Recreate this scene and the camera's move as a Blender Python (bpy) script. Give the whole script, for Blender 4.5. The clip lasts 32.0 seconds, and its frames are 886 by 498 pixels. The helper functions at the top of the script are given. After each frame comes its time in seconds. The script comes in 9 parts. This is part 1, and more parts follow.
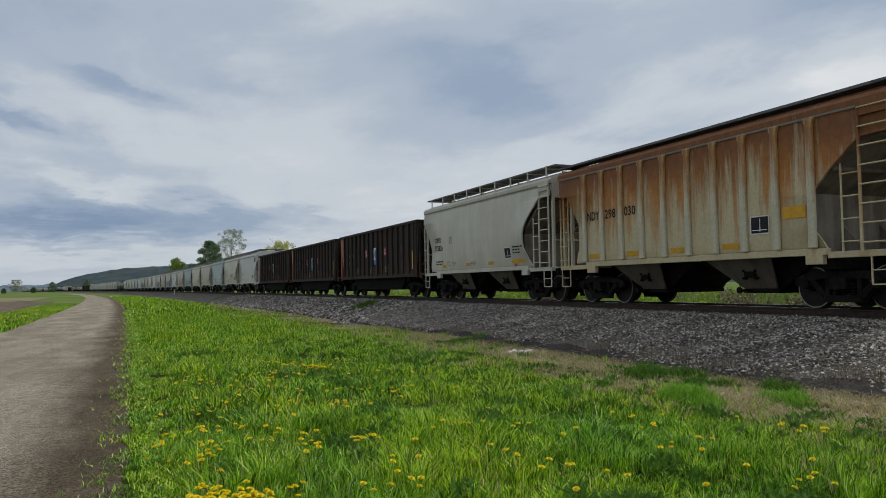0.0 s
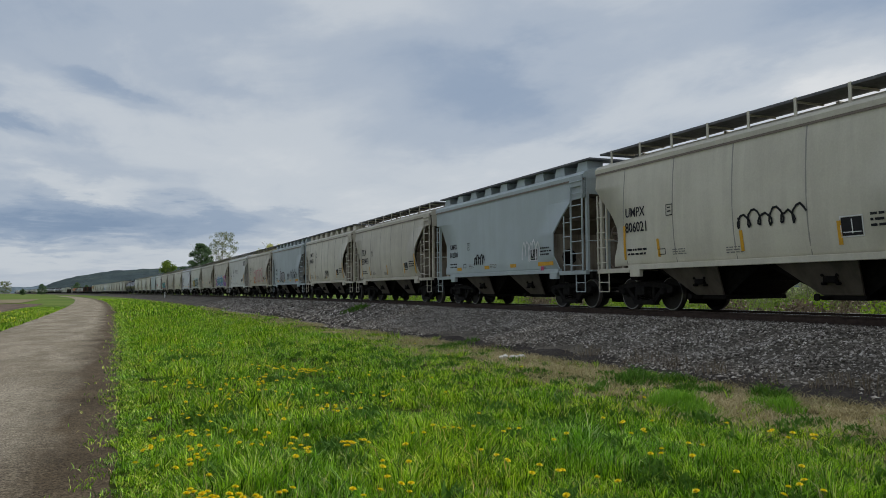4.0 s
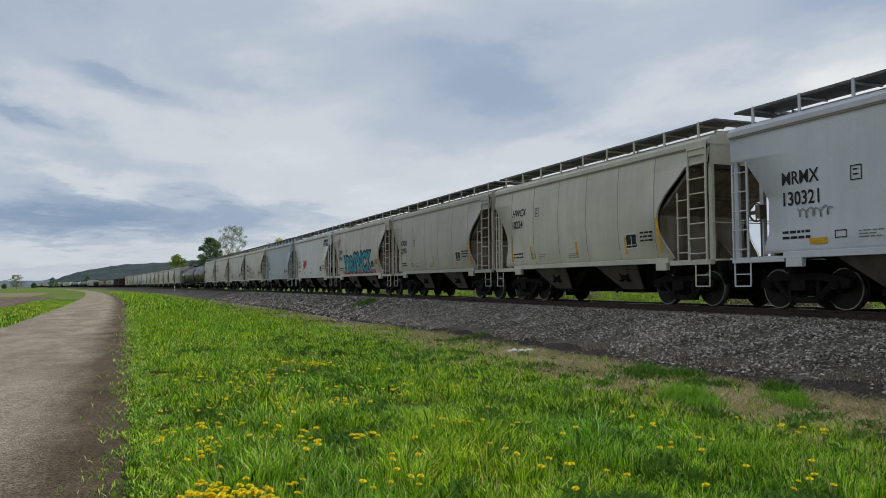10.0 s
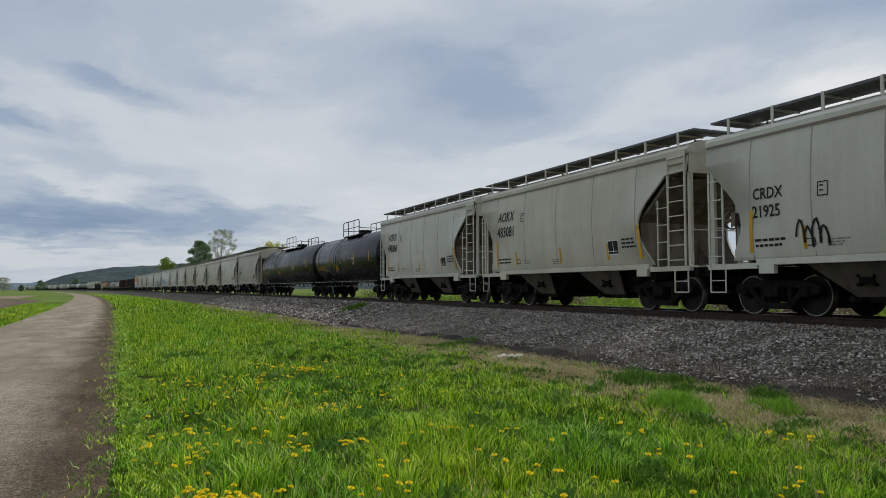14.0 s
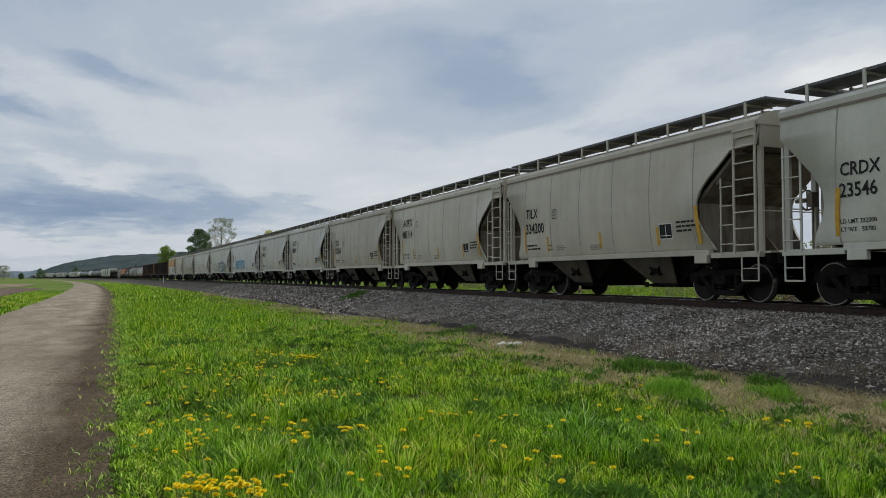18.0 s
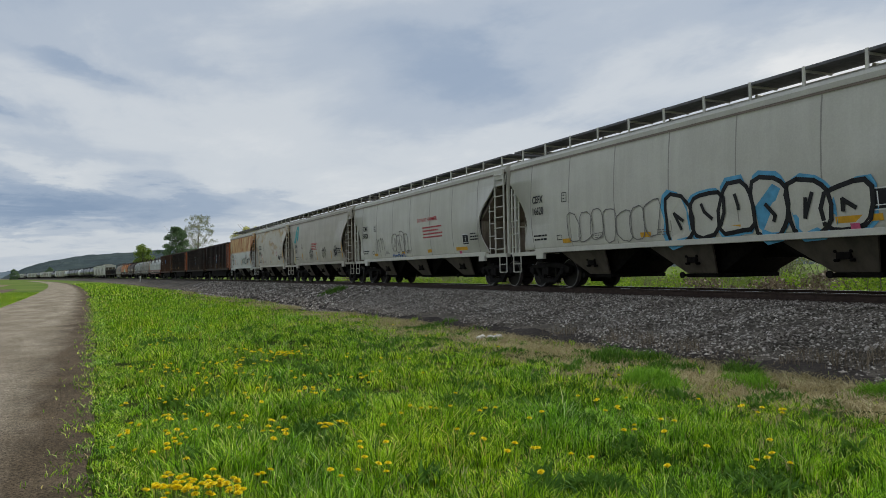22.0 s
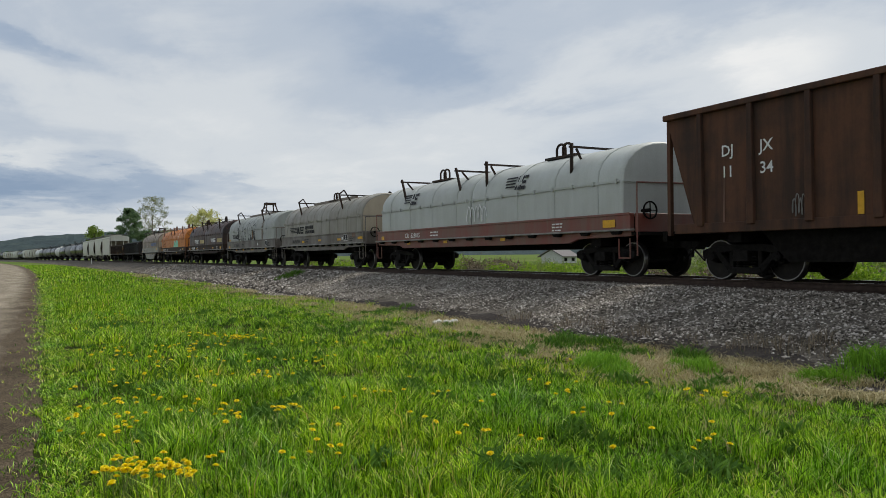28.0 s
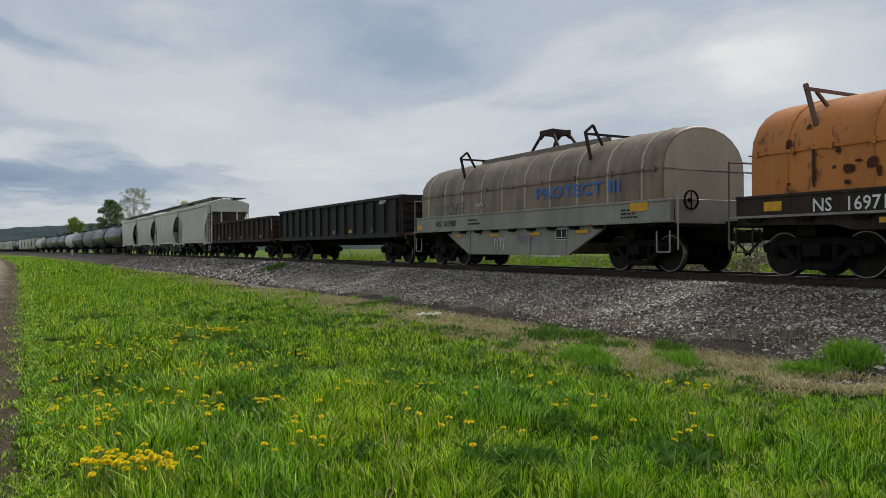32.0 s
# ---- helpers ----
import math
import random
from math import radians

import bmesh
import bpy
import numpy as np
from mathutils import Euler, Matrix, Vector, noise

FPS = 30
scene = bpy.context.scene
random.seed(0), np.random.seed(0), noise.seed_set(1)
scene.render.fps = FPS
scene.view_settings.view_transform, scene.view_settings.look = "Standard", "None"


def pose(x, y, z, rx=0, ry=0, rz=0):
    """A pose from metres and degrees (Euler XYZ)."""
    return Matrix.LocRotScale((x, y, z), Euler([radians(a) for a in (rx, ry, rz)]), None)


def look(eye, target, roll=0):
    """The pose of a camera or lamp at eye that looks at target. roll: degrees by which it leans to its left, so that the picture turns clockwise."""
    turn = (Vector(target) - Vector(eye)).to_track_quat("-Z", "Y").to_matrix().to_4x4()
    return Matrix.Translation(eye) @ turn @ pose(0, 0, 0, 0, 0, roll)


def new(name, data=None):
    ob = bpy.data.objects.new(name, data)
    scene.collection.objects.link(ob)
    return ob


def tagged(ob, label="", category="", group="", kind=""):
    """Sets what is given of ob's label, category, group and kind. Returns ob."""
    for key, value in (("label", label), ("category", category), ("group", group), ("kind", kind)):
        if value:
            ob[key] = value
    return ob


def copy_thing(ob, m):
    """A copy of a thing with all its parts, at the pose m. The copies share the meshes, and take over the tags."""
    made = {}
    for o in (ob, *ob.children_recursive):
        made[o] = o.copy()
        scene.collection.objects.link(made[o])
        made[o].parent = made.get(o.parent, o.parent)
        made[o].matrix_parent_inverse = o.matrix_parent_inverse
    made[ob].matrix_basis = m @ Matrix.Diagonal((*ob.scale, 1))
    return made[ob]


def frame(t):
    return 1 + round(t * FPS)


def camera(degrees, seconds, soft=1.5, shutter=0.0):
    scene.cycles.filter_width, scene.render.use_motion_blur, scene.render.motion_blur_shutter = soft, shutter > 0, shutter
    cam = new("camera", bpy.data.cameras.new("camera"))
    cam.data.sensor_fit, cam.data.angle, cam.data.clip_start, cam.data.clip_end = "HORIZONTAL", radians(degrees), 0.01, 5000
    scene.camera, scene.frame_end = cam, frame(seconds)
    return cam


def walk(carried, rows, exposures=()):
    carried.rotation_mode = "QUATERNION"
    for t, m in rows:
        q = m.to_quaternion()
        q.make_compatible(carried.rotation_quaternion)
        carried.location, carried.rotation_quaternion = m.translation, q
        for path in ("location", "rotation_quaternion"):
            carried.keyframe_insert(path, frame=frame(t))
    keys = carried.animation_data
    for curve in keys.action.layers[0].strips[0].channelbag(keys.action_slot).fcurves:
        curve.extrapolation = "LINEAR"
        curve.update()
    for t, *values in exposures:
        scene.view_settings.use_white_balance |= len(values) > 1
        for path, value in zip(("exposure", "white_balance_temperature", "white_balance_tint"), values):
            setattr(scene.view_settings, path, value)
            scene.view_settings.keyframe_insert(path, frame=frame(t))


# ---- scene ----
# ---- camera and its path ----
cam = camera(60.0, 32.0, soft=0.85)
PATH = [
    (0, pose(0.000, -0.004, 1.597, 92.698, 0.820, -21.761)),
    (0.5, pose(0.003, -0.004, 1.600, 92.696, 1.048, -21.851)),
    (1, pose(-0.000, -0.009, 1.602, 92.756, 1.053, -21.929)),
    (1.5, pose(-0.002, -0.014, 1.604, 92.752, 1.056, -22.108)),
    (2, pose(-0.007, -0.009, 1.608, 92.765, 0.986, -22.343)),
    (2.5, pose(0.003, -0.013, 1.608, 92.868, 0.865, -22.478)),
    (4.5, pose(0.005, 0.003, 1.599, 93.101, 0.209, -22.126)),
    (5, pose(0.004, 0.007, 1.597, 93.123, 0.078, -21.611)),
    (5.5, pose(0.004, 0.017, 1.598, 93.132, -0.116, -21.284)),
    (6, pose(-0.009, 0.013, 1.599, 93.218, -0.540, -20.875)),
    (6.5, pose(-0.005, 0.014, 1.591, 93.245, -0.825, -21.222)),
    (7, pose(-0.009, 0.018, 1.597, 93.193, -0.255, -21.354)),
    (7.5, pose(-0.001, 0.012, 1.599, 93.176, 0.043, -20.526)),
    (8, pose(-0.008, 0.017, 1.602, 93.143, 0.155, -20.581)),
    (8.5, pose(-0.002, 0.012, 1.598, 92.953, 0.437, -21.019)),
    (9, pose(-0.000, 0.013, 1.591, 92.815, 0.572, -21.203)),
    (9.5, pose(0.003, 0.011, 1.589, 92.590, 0.482, -21.525)),
    (10, pose(-0.005, -0.003, 1.597, 92.595, 0.370, -21.742)),
    (10.5, pose(-0.014, -0.010, 1.596, 92.657, 0.255, -21.142)),
    (11, pose(-0.012, -0.017, 1.601, 92.649, 0.159, -21.561)),
    (11.5, pose(-0.006, -0.017, 1.599, 92.687, 0.145, -22.122)),
    (12, pose(0.002, -0.008, 1.600, 92.687, 0.090, -21.808)),
    (12.5, pose(-0.007, -0.007, 1.603, 92.744, 0.090, -22.128)),
    (13, pose(-0.001, -0.002, 1.601, 92.738, 0.073, -21.840)),
    (13.5, pose(0.001, -0.009, 1.604, 92.796, 0.116, -22.121)),
    (14, pose(-0.001, -0.010, 1.614, 92.910, 0.138, -22.465)),
    (14.5, pose(-0.002, 0.000, 1.620, 92.933, 0.053, -22.236)),
    (16.5, pose(0.007, -0.019, 1.599, 92.300, -0.076, -22.605)),
    (17, pose(0.003, -0.021, 1.601, 92.153, -0.196, -22.959)),
    (17.5, pose(0.001, -0.030, 1.606, 92.167, -0.043, -23.130)),
    (18, pose(0.001, -0.021, 1.604, 92.049, 0.097, -22.485)),
    (18.5, pose(-0.003, -0.011, 1.601, 91.863, 0.120, -21.491)),
    (19, pose(0.005, -0.005, 1.595, 91.811, 0.410, -22.096)),
    (19.5, pose(0.005, -0.010, 1.604, 91.754, 0.560, -22.436)),
    (20, pose(0.002, -0.019, 1.601, 91.840, 0.628, -22.693)),
    (20.5, pose(-0.002, -0.031, 1.604, 91.857, 0.711, -22.852)),
    (21, pose(-0.002, -0.024, 1.607, 91.893, 0.897, -23.144)),
    (21.5, pose(0.012, -0.038, 1.605, 91.727, 1.195, -23.602)),
    (22, pose(0.014, -0.039, 1.608, 91.571, 1.067, -24.007)),
    (22.5, pose(0.002, -0.028, 1.606, 91.697, 1.072, -24.206)),
    (23, pose(-0.007, -0.023, 1.613, 91.720, 1.355, -24.217)),
    (23.5, pose(0.005, -0.049, 1.606, 91.578, 1.056, -24.829)),
    (24, pose(0.022, -0.072, 1.600, 91.080, 0.992, -25.426)),
    (24.5, pose(0.030, -0.086, 1.605, 90.829, 1.127, -25.830)),
    (25, pose(0.031, -0.097, 1.611, 90.669, 1.321, -26.098)),
    (25.5, pose(0.028, -0.101, 1.605, 90.732, 1.200, -26.263)),
    (27.5, pose(0.028, -0.105, 1.604, 90.427, 0.613, -26.989)),
    (28, pose(0.026, -0.103, 1.606, 90.412, 0.520, -27.085)),
    (28.5, pose(0.020, -0.100, 1.607, 90.439, 0.433, -27.248)),
    (29, pose(0.023, -0.099, 1.603, 90.408, 0.374, -27.382)),
    (29.5, pose(0.022, -0.097, 1.604, 90.336, 0.332, -27.514)),
    (30, pose(0.021, -0.101, 1.603, 90.339, 0.290, -27.635)),
    (30.5, pose(0.031, -0.101, 1.597, 90.371, 0.432, -27.844)),
    (31, pose(0.027, -0.096, 1.598, 90.335, 0.344, -28.030)),
    (31.5, pose(0.029, -0.097, 1.594, 90.083, 0.231, -28.114)),
    (32, pose(0.030, -0.103, 1.597, 89.915, 0.285, -28.269)),
]
walk(cam, PATH, exposures=((0, -0.10, 6400, 9.5), (2, -0.14, 6400, 9.5), (9, -0.12, 6400, 9.5), (10, 0.03, 6450, 9.5), (13, 0.03, 6500, 9.5), (14, -0.02, 6500, 9.5), (22, 0.0, 6500, 9.5), (24, 0.12, 6600, 9.5), (28, 0.1, 6650, 9.5), (29, -0.02, 6600, 9.5), (32, -0.03, 6600, 9.5)))

# ---- light ----
world = bpy.data.worlds.new("overcast_sky")
scene.world = world
world.use_nodes = True
wn, wl = world.node_tree.nodes, world.node_tree.links
wn.clear()


def wnode(kind, **values):
    n = wn.new(kind)
    for k, v in values.items():
        n.inputs[k].default_value = v
    return n


SUN_ELEVATION, SUN_AZIMUTH = radians(50), radians(78)   # azimuth from +y towards +x
w_out = wnode("ShaderNodeOutputWorld")
w_bg = wnode("ShaderNodeBackground", Strength=1.04)
w_sky = wnode("ShaderNodeTexSky")
w_sky.sky_type, w_sky.sun_disc = "NISHITA", False
w_sky.sun_elevation, w_sky.sun_rotation = SUN_ELEVATION, SUN_AZIMUTH
w_scale = wnode("ShaderNodeVectorMath")
w_scale.operation = "SCALE"
w_scale.inputs["Scale"].default_value = 0.10
wl.new(w_sky.outputs[0], w_scale.inputs[0])
# cloud deck: the view direction is projected onto a flat layer, so that clouds shrink towards the horizon
w_co = wnode("ShaderNodeTexCoord")
w_sep = wnode("ShaderNodeSeparateXYZ")
wl.new(w_co.outputs["Generated"], w_sep.inputs[0])


def wmath(op, a, b=None):
    n = wn.new("ShaderNodeMath")
    n.operation = op
    for i, v in enumerate((a, b)):
        if v is None:
            continue
        if isinstance(v, (int, float)):
            n.inputs[i].default_value = v
        else:
            wl.new(v, n.inputs[i])
    return n.outputs[0]


def wramp(fac, stops):
    n = wn.new("ShaderNodeValToRGB")
    el = n.color_ramp.elements
    while len(el) < len(stops):
        el.new(0.5)
    for e, (p, c) in zip(el, stops):
        e.position, e.color = p, (*c, 1)
    n.color_ramp.interpolation = "EASE"
    wl.new(fac, n.inputs[0])
    return n.outputs[0]


def wmix(fac, a, b, kind="MIX"):
    n = wn.new("ShaderNodeMix")
    n.data_type, n.blend_type = "RGBA", kind
    for sock, v in ((n.inputs["Factor"], fac), (n.inputs["A"], a), (n.inputs["B"], b)):
        if isinstance(v, (int, float)):
            sock.default_value = v
        elif isinstance(v, tuple):
            sock.default_value = (*v, 1)
        else:
            wl.new(v, sock)
    return n.outputs["Result"]


up = wmath("MAXIMUM", w_sep.outputs["Z"], 0.0)
deck = wmath("ADD", up, 0.13)
w_vec = wnode("ShaderNodeCombineXYZ")
wl.new(wmath("DIVIDE", w_sep.outputs["X"], deck), w_vec.inputs[0])
wl.new(wmath("DIVIDE", w_sep.outputs["Y"], deck), w_vec.inputs[1])


def wnoise(scale, detail, rough, distort=0.0, shift=(0, 0, 0), stretch=(1, 1, 1), turn=0.0):
    m = wnode("ShaderNodeMapping")
    m.inputs["Location"].default_value, m.inputs["Scale"].default_value = shift, stretch
    m.inputs["Rotation"].default_value = (0, 0, radians(turn))
    wl.new(w_vec.outputs[0], m.inputs[0])
    n = wnode("ShaderNodeTexNoise", Scale=scale, Detail=detail, Roughness=rough, Distortion=distort)
    wl.new(m.outputs[0], n.inputs["Vector"])
    return n.outputs["Fac"]


big = wnoise(0.55, 3, 0.5, 0.3, (3.1, 1.7, 0), (1, 0.8, 1), 25)
mid = wnoise(1.5, 6, 0.58, 0.5, (7.3, 2.2, 0), (1, 0.7, 1), 30)
fine = wnoise(4.0, 8, 0.62, 0.3, (1.3, 8.2, 0), (1, 0.6, 1), 30)
# azimuth (from +y towards +x) and elevation, in degrees, frayed by the finer noises
azim = wmath("MULTIPLY", wmath("ARCTAN2", w_sep.outputs["X"], w_sep.outputs["Y"]), 57.2958)
elev = wmath("MULTIPLY", wmath("ARCSINE", w_sep.outputs["Z"]), 57.2958)
fray_a = wmath("ADD", azim, wmath("ADD", wmath("MULTIPLY", wmath("SUBTRACT", mid, 0.5), 9.0), wmath("MULTIPLY", wmath("SUBTRACT", fine, 0.5), 4.0)))
fray_e = wmath("ADD", elev, wmath("MULTIPLY", wmath("SUBTRACT", wnoise(2.2, 7, 0.6, 0.3, (4.4, 9.1, 0)), 0.5), 4.5))


def cloudlet(az, el, ra, re, turn, amount):
    """A soft cloud of its own, light or dark, turned by some degrees."""
    c, q = math.cos(radians(turn)), math.sin(radians(turn))
    da, de = wmath("SUBTRACT", fray_a, az), wmath("SUBTRACT", fray_e, el)
    p = wmath("ADD", wmath("MULTIPLY", da, c / ra), wmath("MULTIPLY", de, q / ra))
    r = wmath("ADD", wmath("MULTIPLY", da, -q / re), wmath("MULTIPLY", de, c / re))
    d2 = wmath("ADD", wmath("MULTIPLY", p, p), wmath("MULTIPLY", r, r))
    return wmath("MULTIPLY", wmath("POWER", 2.71828, wmath("MULTIPLY", d2, -1.0)), amount)


calm = wmath("MINIMUM", wmath("ADD", 0.30, wmath("MULTIPLY", wmath("MAXIMUM", elev, 0.0), 0.055)), 1.0)
tone = wmath("ADD", 0.62, wmath("ADD", wmath("MULTIPLY", wmath("SUBTRACT", big, 0.5), 0.60), wmath("ADD", wmath("MULTIPLY", wmath("MULTIPLY", wmath("SUBTRACT", mid, 0.5), 0.55), calm), wmath("MULTIPLY", wmath("MULTIPLY", wmath("SUBTRACT", fine, 0.5), 0.24), calm))))
for cl in ((24.5, 16.0, 10.0, 4.5, -12, -0.30), (-6.0, 18.0, 12.0, 3.0, 0, -0.16), (48.0, 18.0, 10.0, 2.6, 5, -0.22), (51.5, 12.5, 5.5, 3.5, 0, 0.25), (17.0, 20.5, 8.0, 2.0, 0, 0.20),
           (7.0, 10.5, 10.0, 2.2, -8, 0.12), (30.0, 9.0, 14.0, 2.0, 10, 0.20), (-3.3, 6.9, 4.5, 0.9, -6, 0.34), (-1.4, 14.0, 3.4, 0.75, -18, -0.30), (-7.2, 11.6, 3.0, 0.75, -20, -0.36), (6.0, 14.8, 2.6, 0.6, -8, -0.16),
           (-6.0, 4.5, 14.5, 1.15, 0, -0.52), (3.0, 5.6, 9.0, 0.8, -4, -0.25), (16.0, 6.5, 8.0, 1.2, 0, 0.08), (-4.0, 2.2, 14.0, 0.75, 0, 0.14)):
    tone = wmath("ADD", tone, cloudlet(*cl))
cloud = wramp(tone, [(0.05, (0.215, 0.295, 0.425)), (0.30, (0.310, 0.385, 0.500)), (0.52, (0.430, 0.490, 0.575)), (0.74, (0.575, 0.615, 0.660)), (1.0, (0.76, 0.77, 0.775))])
total = wmix(0.05, cloud, w_scale.outputs[0])
wl.new(total, w_bg.inputs["Color"])
wl.new(w_bg.outputs[0], w_out.inputs["Surface"])

sun = new("sun", bpy.data.lights.new("sun", "SUN"))
sun.data.energy, sun.data.angle, sun.data.color = 3.0, radians(24), (1.0, 0.97, 0.90)
sun.matrix_world = look((0, 0, 0), (-math.sin(SUN_AZIMUTH) * math.cos(SUN_ELEVATION), -math.cos(SUN_AZIMUTH) * math.cos(SUN_ELEVATION), -math.sin(SUN_ELEVATION)))

# ---- the line of the track ----
RAIL_Z = 0.975          # top of rail over the path's level
TRACK_X = 14.70         # centre line abreast of the camera
_g = np.arange(-700.0, 3200.0, 2.0)
_k = np.interp(_g, (0, 80, 180, 320, 520, 800, 1000, 1100), (0.000427, 0.000315, 0.000199, 0.000215, 0.000157, 0.0001, 0.0001, 0.0))
_psi = np.cumsum(_k) * 2.0
_i0 = int(np.argmin(np.abs(_g)))
_psi -= _psi[_i0]
_tx, _ty = np.cumsum(-np.sin(_psi)) * 2.0, np.cumsum(np.cos(_psi)) * 2.0
_tx, _ty = _tx - _tx[_i0] + TRACK_X, _ty - _ty[_i0]


def along(s, u=0.0):
    """World x, y and heading (radians) at s metres along the line, u metres to its right (away from the camera)."""
    x, y, h = np.interp(s, _g, _tx), np.interp(s, _g, _ty), np.interp(s, _g, _psi)
    return x + u * np.cos(h), y + u * np.sin(h), h


def travelled(t):
    """Metres that the train has run at t seconds, against 16 s; it holds its pace, then slows slightly."""
    return 22.45 * (t - 16) + (0.012 if t < 16 else -0.0475) * (t - 16) ** 2

# ---- materials ----
def shader(name):
    m = bpy.data.materials.new(name)
    m.use_nodes = True
    nt = m.node_tree
    return m, nt, nt.nodes["Principled BSDF"]


def _in(nt, sock, v):
    if isinstance(v, (int, float)):
        sock.default_value = v
    elif isinstance(v, tuple):
        sock.default_value = v if len(v) == len(sock.default_value) else (*v, 1)
    else:
        nt.links.new(v, sock)


def n_noise(nt, scale, detail=4, rough=0.55, coords="Object", stretch=(1, 1, 1), distort=0.0, out="Fac"):
    tc, mp, n = nt.nodes.new("ShaderNodeTexCoord"), nt.nodes.new("ShaderNodeMapping"), nt.nodes.new("ShaderNodeTexNoise")
    mp.inputs["Scale"].default_value = stretch
    nt.links.new(tc.outputs[coords], mp.inputs[0])
    nt.links.new(mp.outputs[0], n.inputs["Vector"])
    n.inputs["Scale"].default_value, n.inputs["Detail"].default_value = scale, detail
    n.inputs["Roughness"].default_value, n.inputs["Distortion"].default_value = rough, distort
    return n.outputs[out]


def n_ramp(nt, fac, stops):
    n = nt.nodes.new("ShaderNodeValToRGB")
    el = n.color_ramp.elements
    while len(el) < len(stops):
        el.new(0.5)
    for e, (p, c) in zip(el, stops):
        e.position, e.color = p, (*c, 1) if len(c) == 3 else c
    nt.links.new(fac, n.inputs[0])
    return n.outputs[0]


def n_mix(nt, fac, a, b, kind="MIX"):
    n = nt.nodes.new("ShaderNodeMix")
    n.data_type, n.blend_type = "RGBA", kind
    _in(nt, n.inputs["Factor"], fac), _in(nt, n.inputs["A"], a), _in(nt, n.inputs["B"], b)
    return n.outputs["Result"]


def n_math(nt, op, a, b=0.0):
    n = nt.nodes.new("ShaderNodeMath")
    n.operation = op
    _in(nt, n.inputs[0], a), _in(nt, n.inputs[1], b)
    return n.outputs[0]


def n_bump(nt, bsdf, height, strength=0.3, dist=0.02):
    b = nt.nodes.new("ShaderNodeBump")
    b.inputs["Strength"].default_value, b.inputs["Distance"].default_value = strength, dist
    nt.links.new(height, b.inputs["Height"])
    nt.links.new(b.outputs[0], bsdf.inputs["Normal"])


def n_z(nt, lo, hi):
    """0 at height lo, 1 at height hi, in the object's space."""
    tc, sp, mr = nt.nodes.new("ShaderNodeTexCoord"), nt.nodes.new("ShaderNodeSeparateXYZ"), nt.nodes.new("ShaderNodeMapRange")
    nt.links.new(tc.outputs["Object"], sp.inputs[0])
    nt.links.new(sp.outputs["Z"], mr.inputs["Value"])
    mr.inputs["From Min"].default_value, mr.inputs["From Max"].default_value = lo, hi
    return mr.outputs[0]


def n_rand(nt):
    return nt.nodes.new("ShaderNodeObjectInfo").outputs["Random"]


def paint(name, col, grime=(0.16, 0.13, 0.10), amount=0.35, rough=0.5, rust=0.0, vary=0.06, spec=0.4):
    """Weathered vehicle paint: vertical streaks, blotches, specks of rust."""
    m, nt, b = shader(name)
    streak = n_noise(nt, 1.0, 6, 0.6, stretch=(3.0, 3.2, 0.28), distort=0.3)
    blotch = n_noise(nt, 0.8, 5, 0.6)
    grain = n_noise(nt, 24, 3, 0.6)
    mask = n_math(nt, "MULTIPLY", n_math(nt, "MULTIPLY", streak, blotch), 3.2)
    amount = amount if max(col) < 0.3 else amount * 0.42
    f = n_ramp(nt, mask, [(0.50, (0, 0, 0)), (1.0, (amount, amount, amount))])
    c = n_mix(nt, f, col, grime)
    if vary:
        v = n_math(nt, "ADD", n_math(nt, "MULTIPLY", n_rand(nt), vary * 2), 1 - vary)
        c = n_mix(nt, 1.0, c, v, "MULTIPLY")
    c = n_mix(nt, 0.05, c, n_ramp(nt, grain, [(0.35, (0.05, 0.05, 0.05)), (0.65, (0.9, 0.9, 0.9))]), "OVERLAY")
    if rust:
        rm = n_noise(nt, 2.2, 7, 0.68, distort=0.4, stretch=(1, 1, 0.6))
        rf = n_ramp(nt, rm, [(0.64 - rust * 0.2, (0, 0, 0)), (0.70 - rust * 0.18, (1, 1, 1))])
        c = n_mix(nt, rf, c, n_ramp(nt, grain, [(0.3, (0.12, 0.035, 0.012)), (0.7, (0.28, 0.10, 0.03))]))
    _in(nt, b.inputs["Base Color"], c)
    _in(nt, b.inputs["Roughness"], n_math(nt, "ADD", n_math(nt, "MULTIPLY", blotch, 0.3), rough - 0.12))
    b.inputs["Specular IOR Level"].default_value = spec
    n_bump(nt, b, n_noise(nt, 1.4, 3, 0.5), 0.12, 0.02)
    return m


def plain(name, col, rough=0.6, metal=0.0, vary=0.25, scale=8.0, bump=0.0, spec=0.2):
    m, nt, b = shader(name)
    n = n_noise(nt, scale, 5, 0.6)
    lo, hi = tuple(c * (1 - vary) for c in col), tuple(min(1, c * (1 + vary)) for c in col)
    _in(nt, b.inputs["Base Color"], n_ramp(nt, n, [(0.3, lo), (0.7, hi)]))
    b.inputs["Roughness"].default_value, b.inputs["Metallic"].default_value = rough, metal
    b.inputs["Specular IOR Level"].default_value = spec
    if bump:
        n_bump(nt, b, n_noise(nt, scale * 3, 4, 0.6), bump, 0.01)
    return m


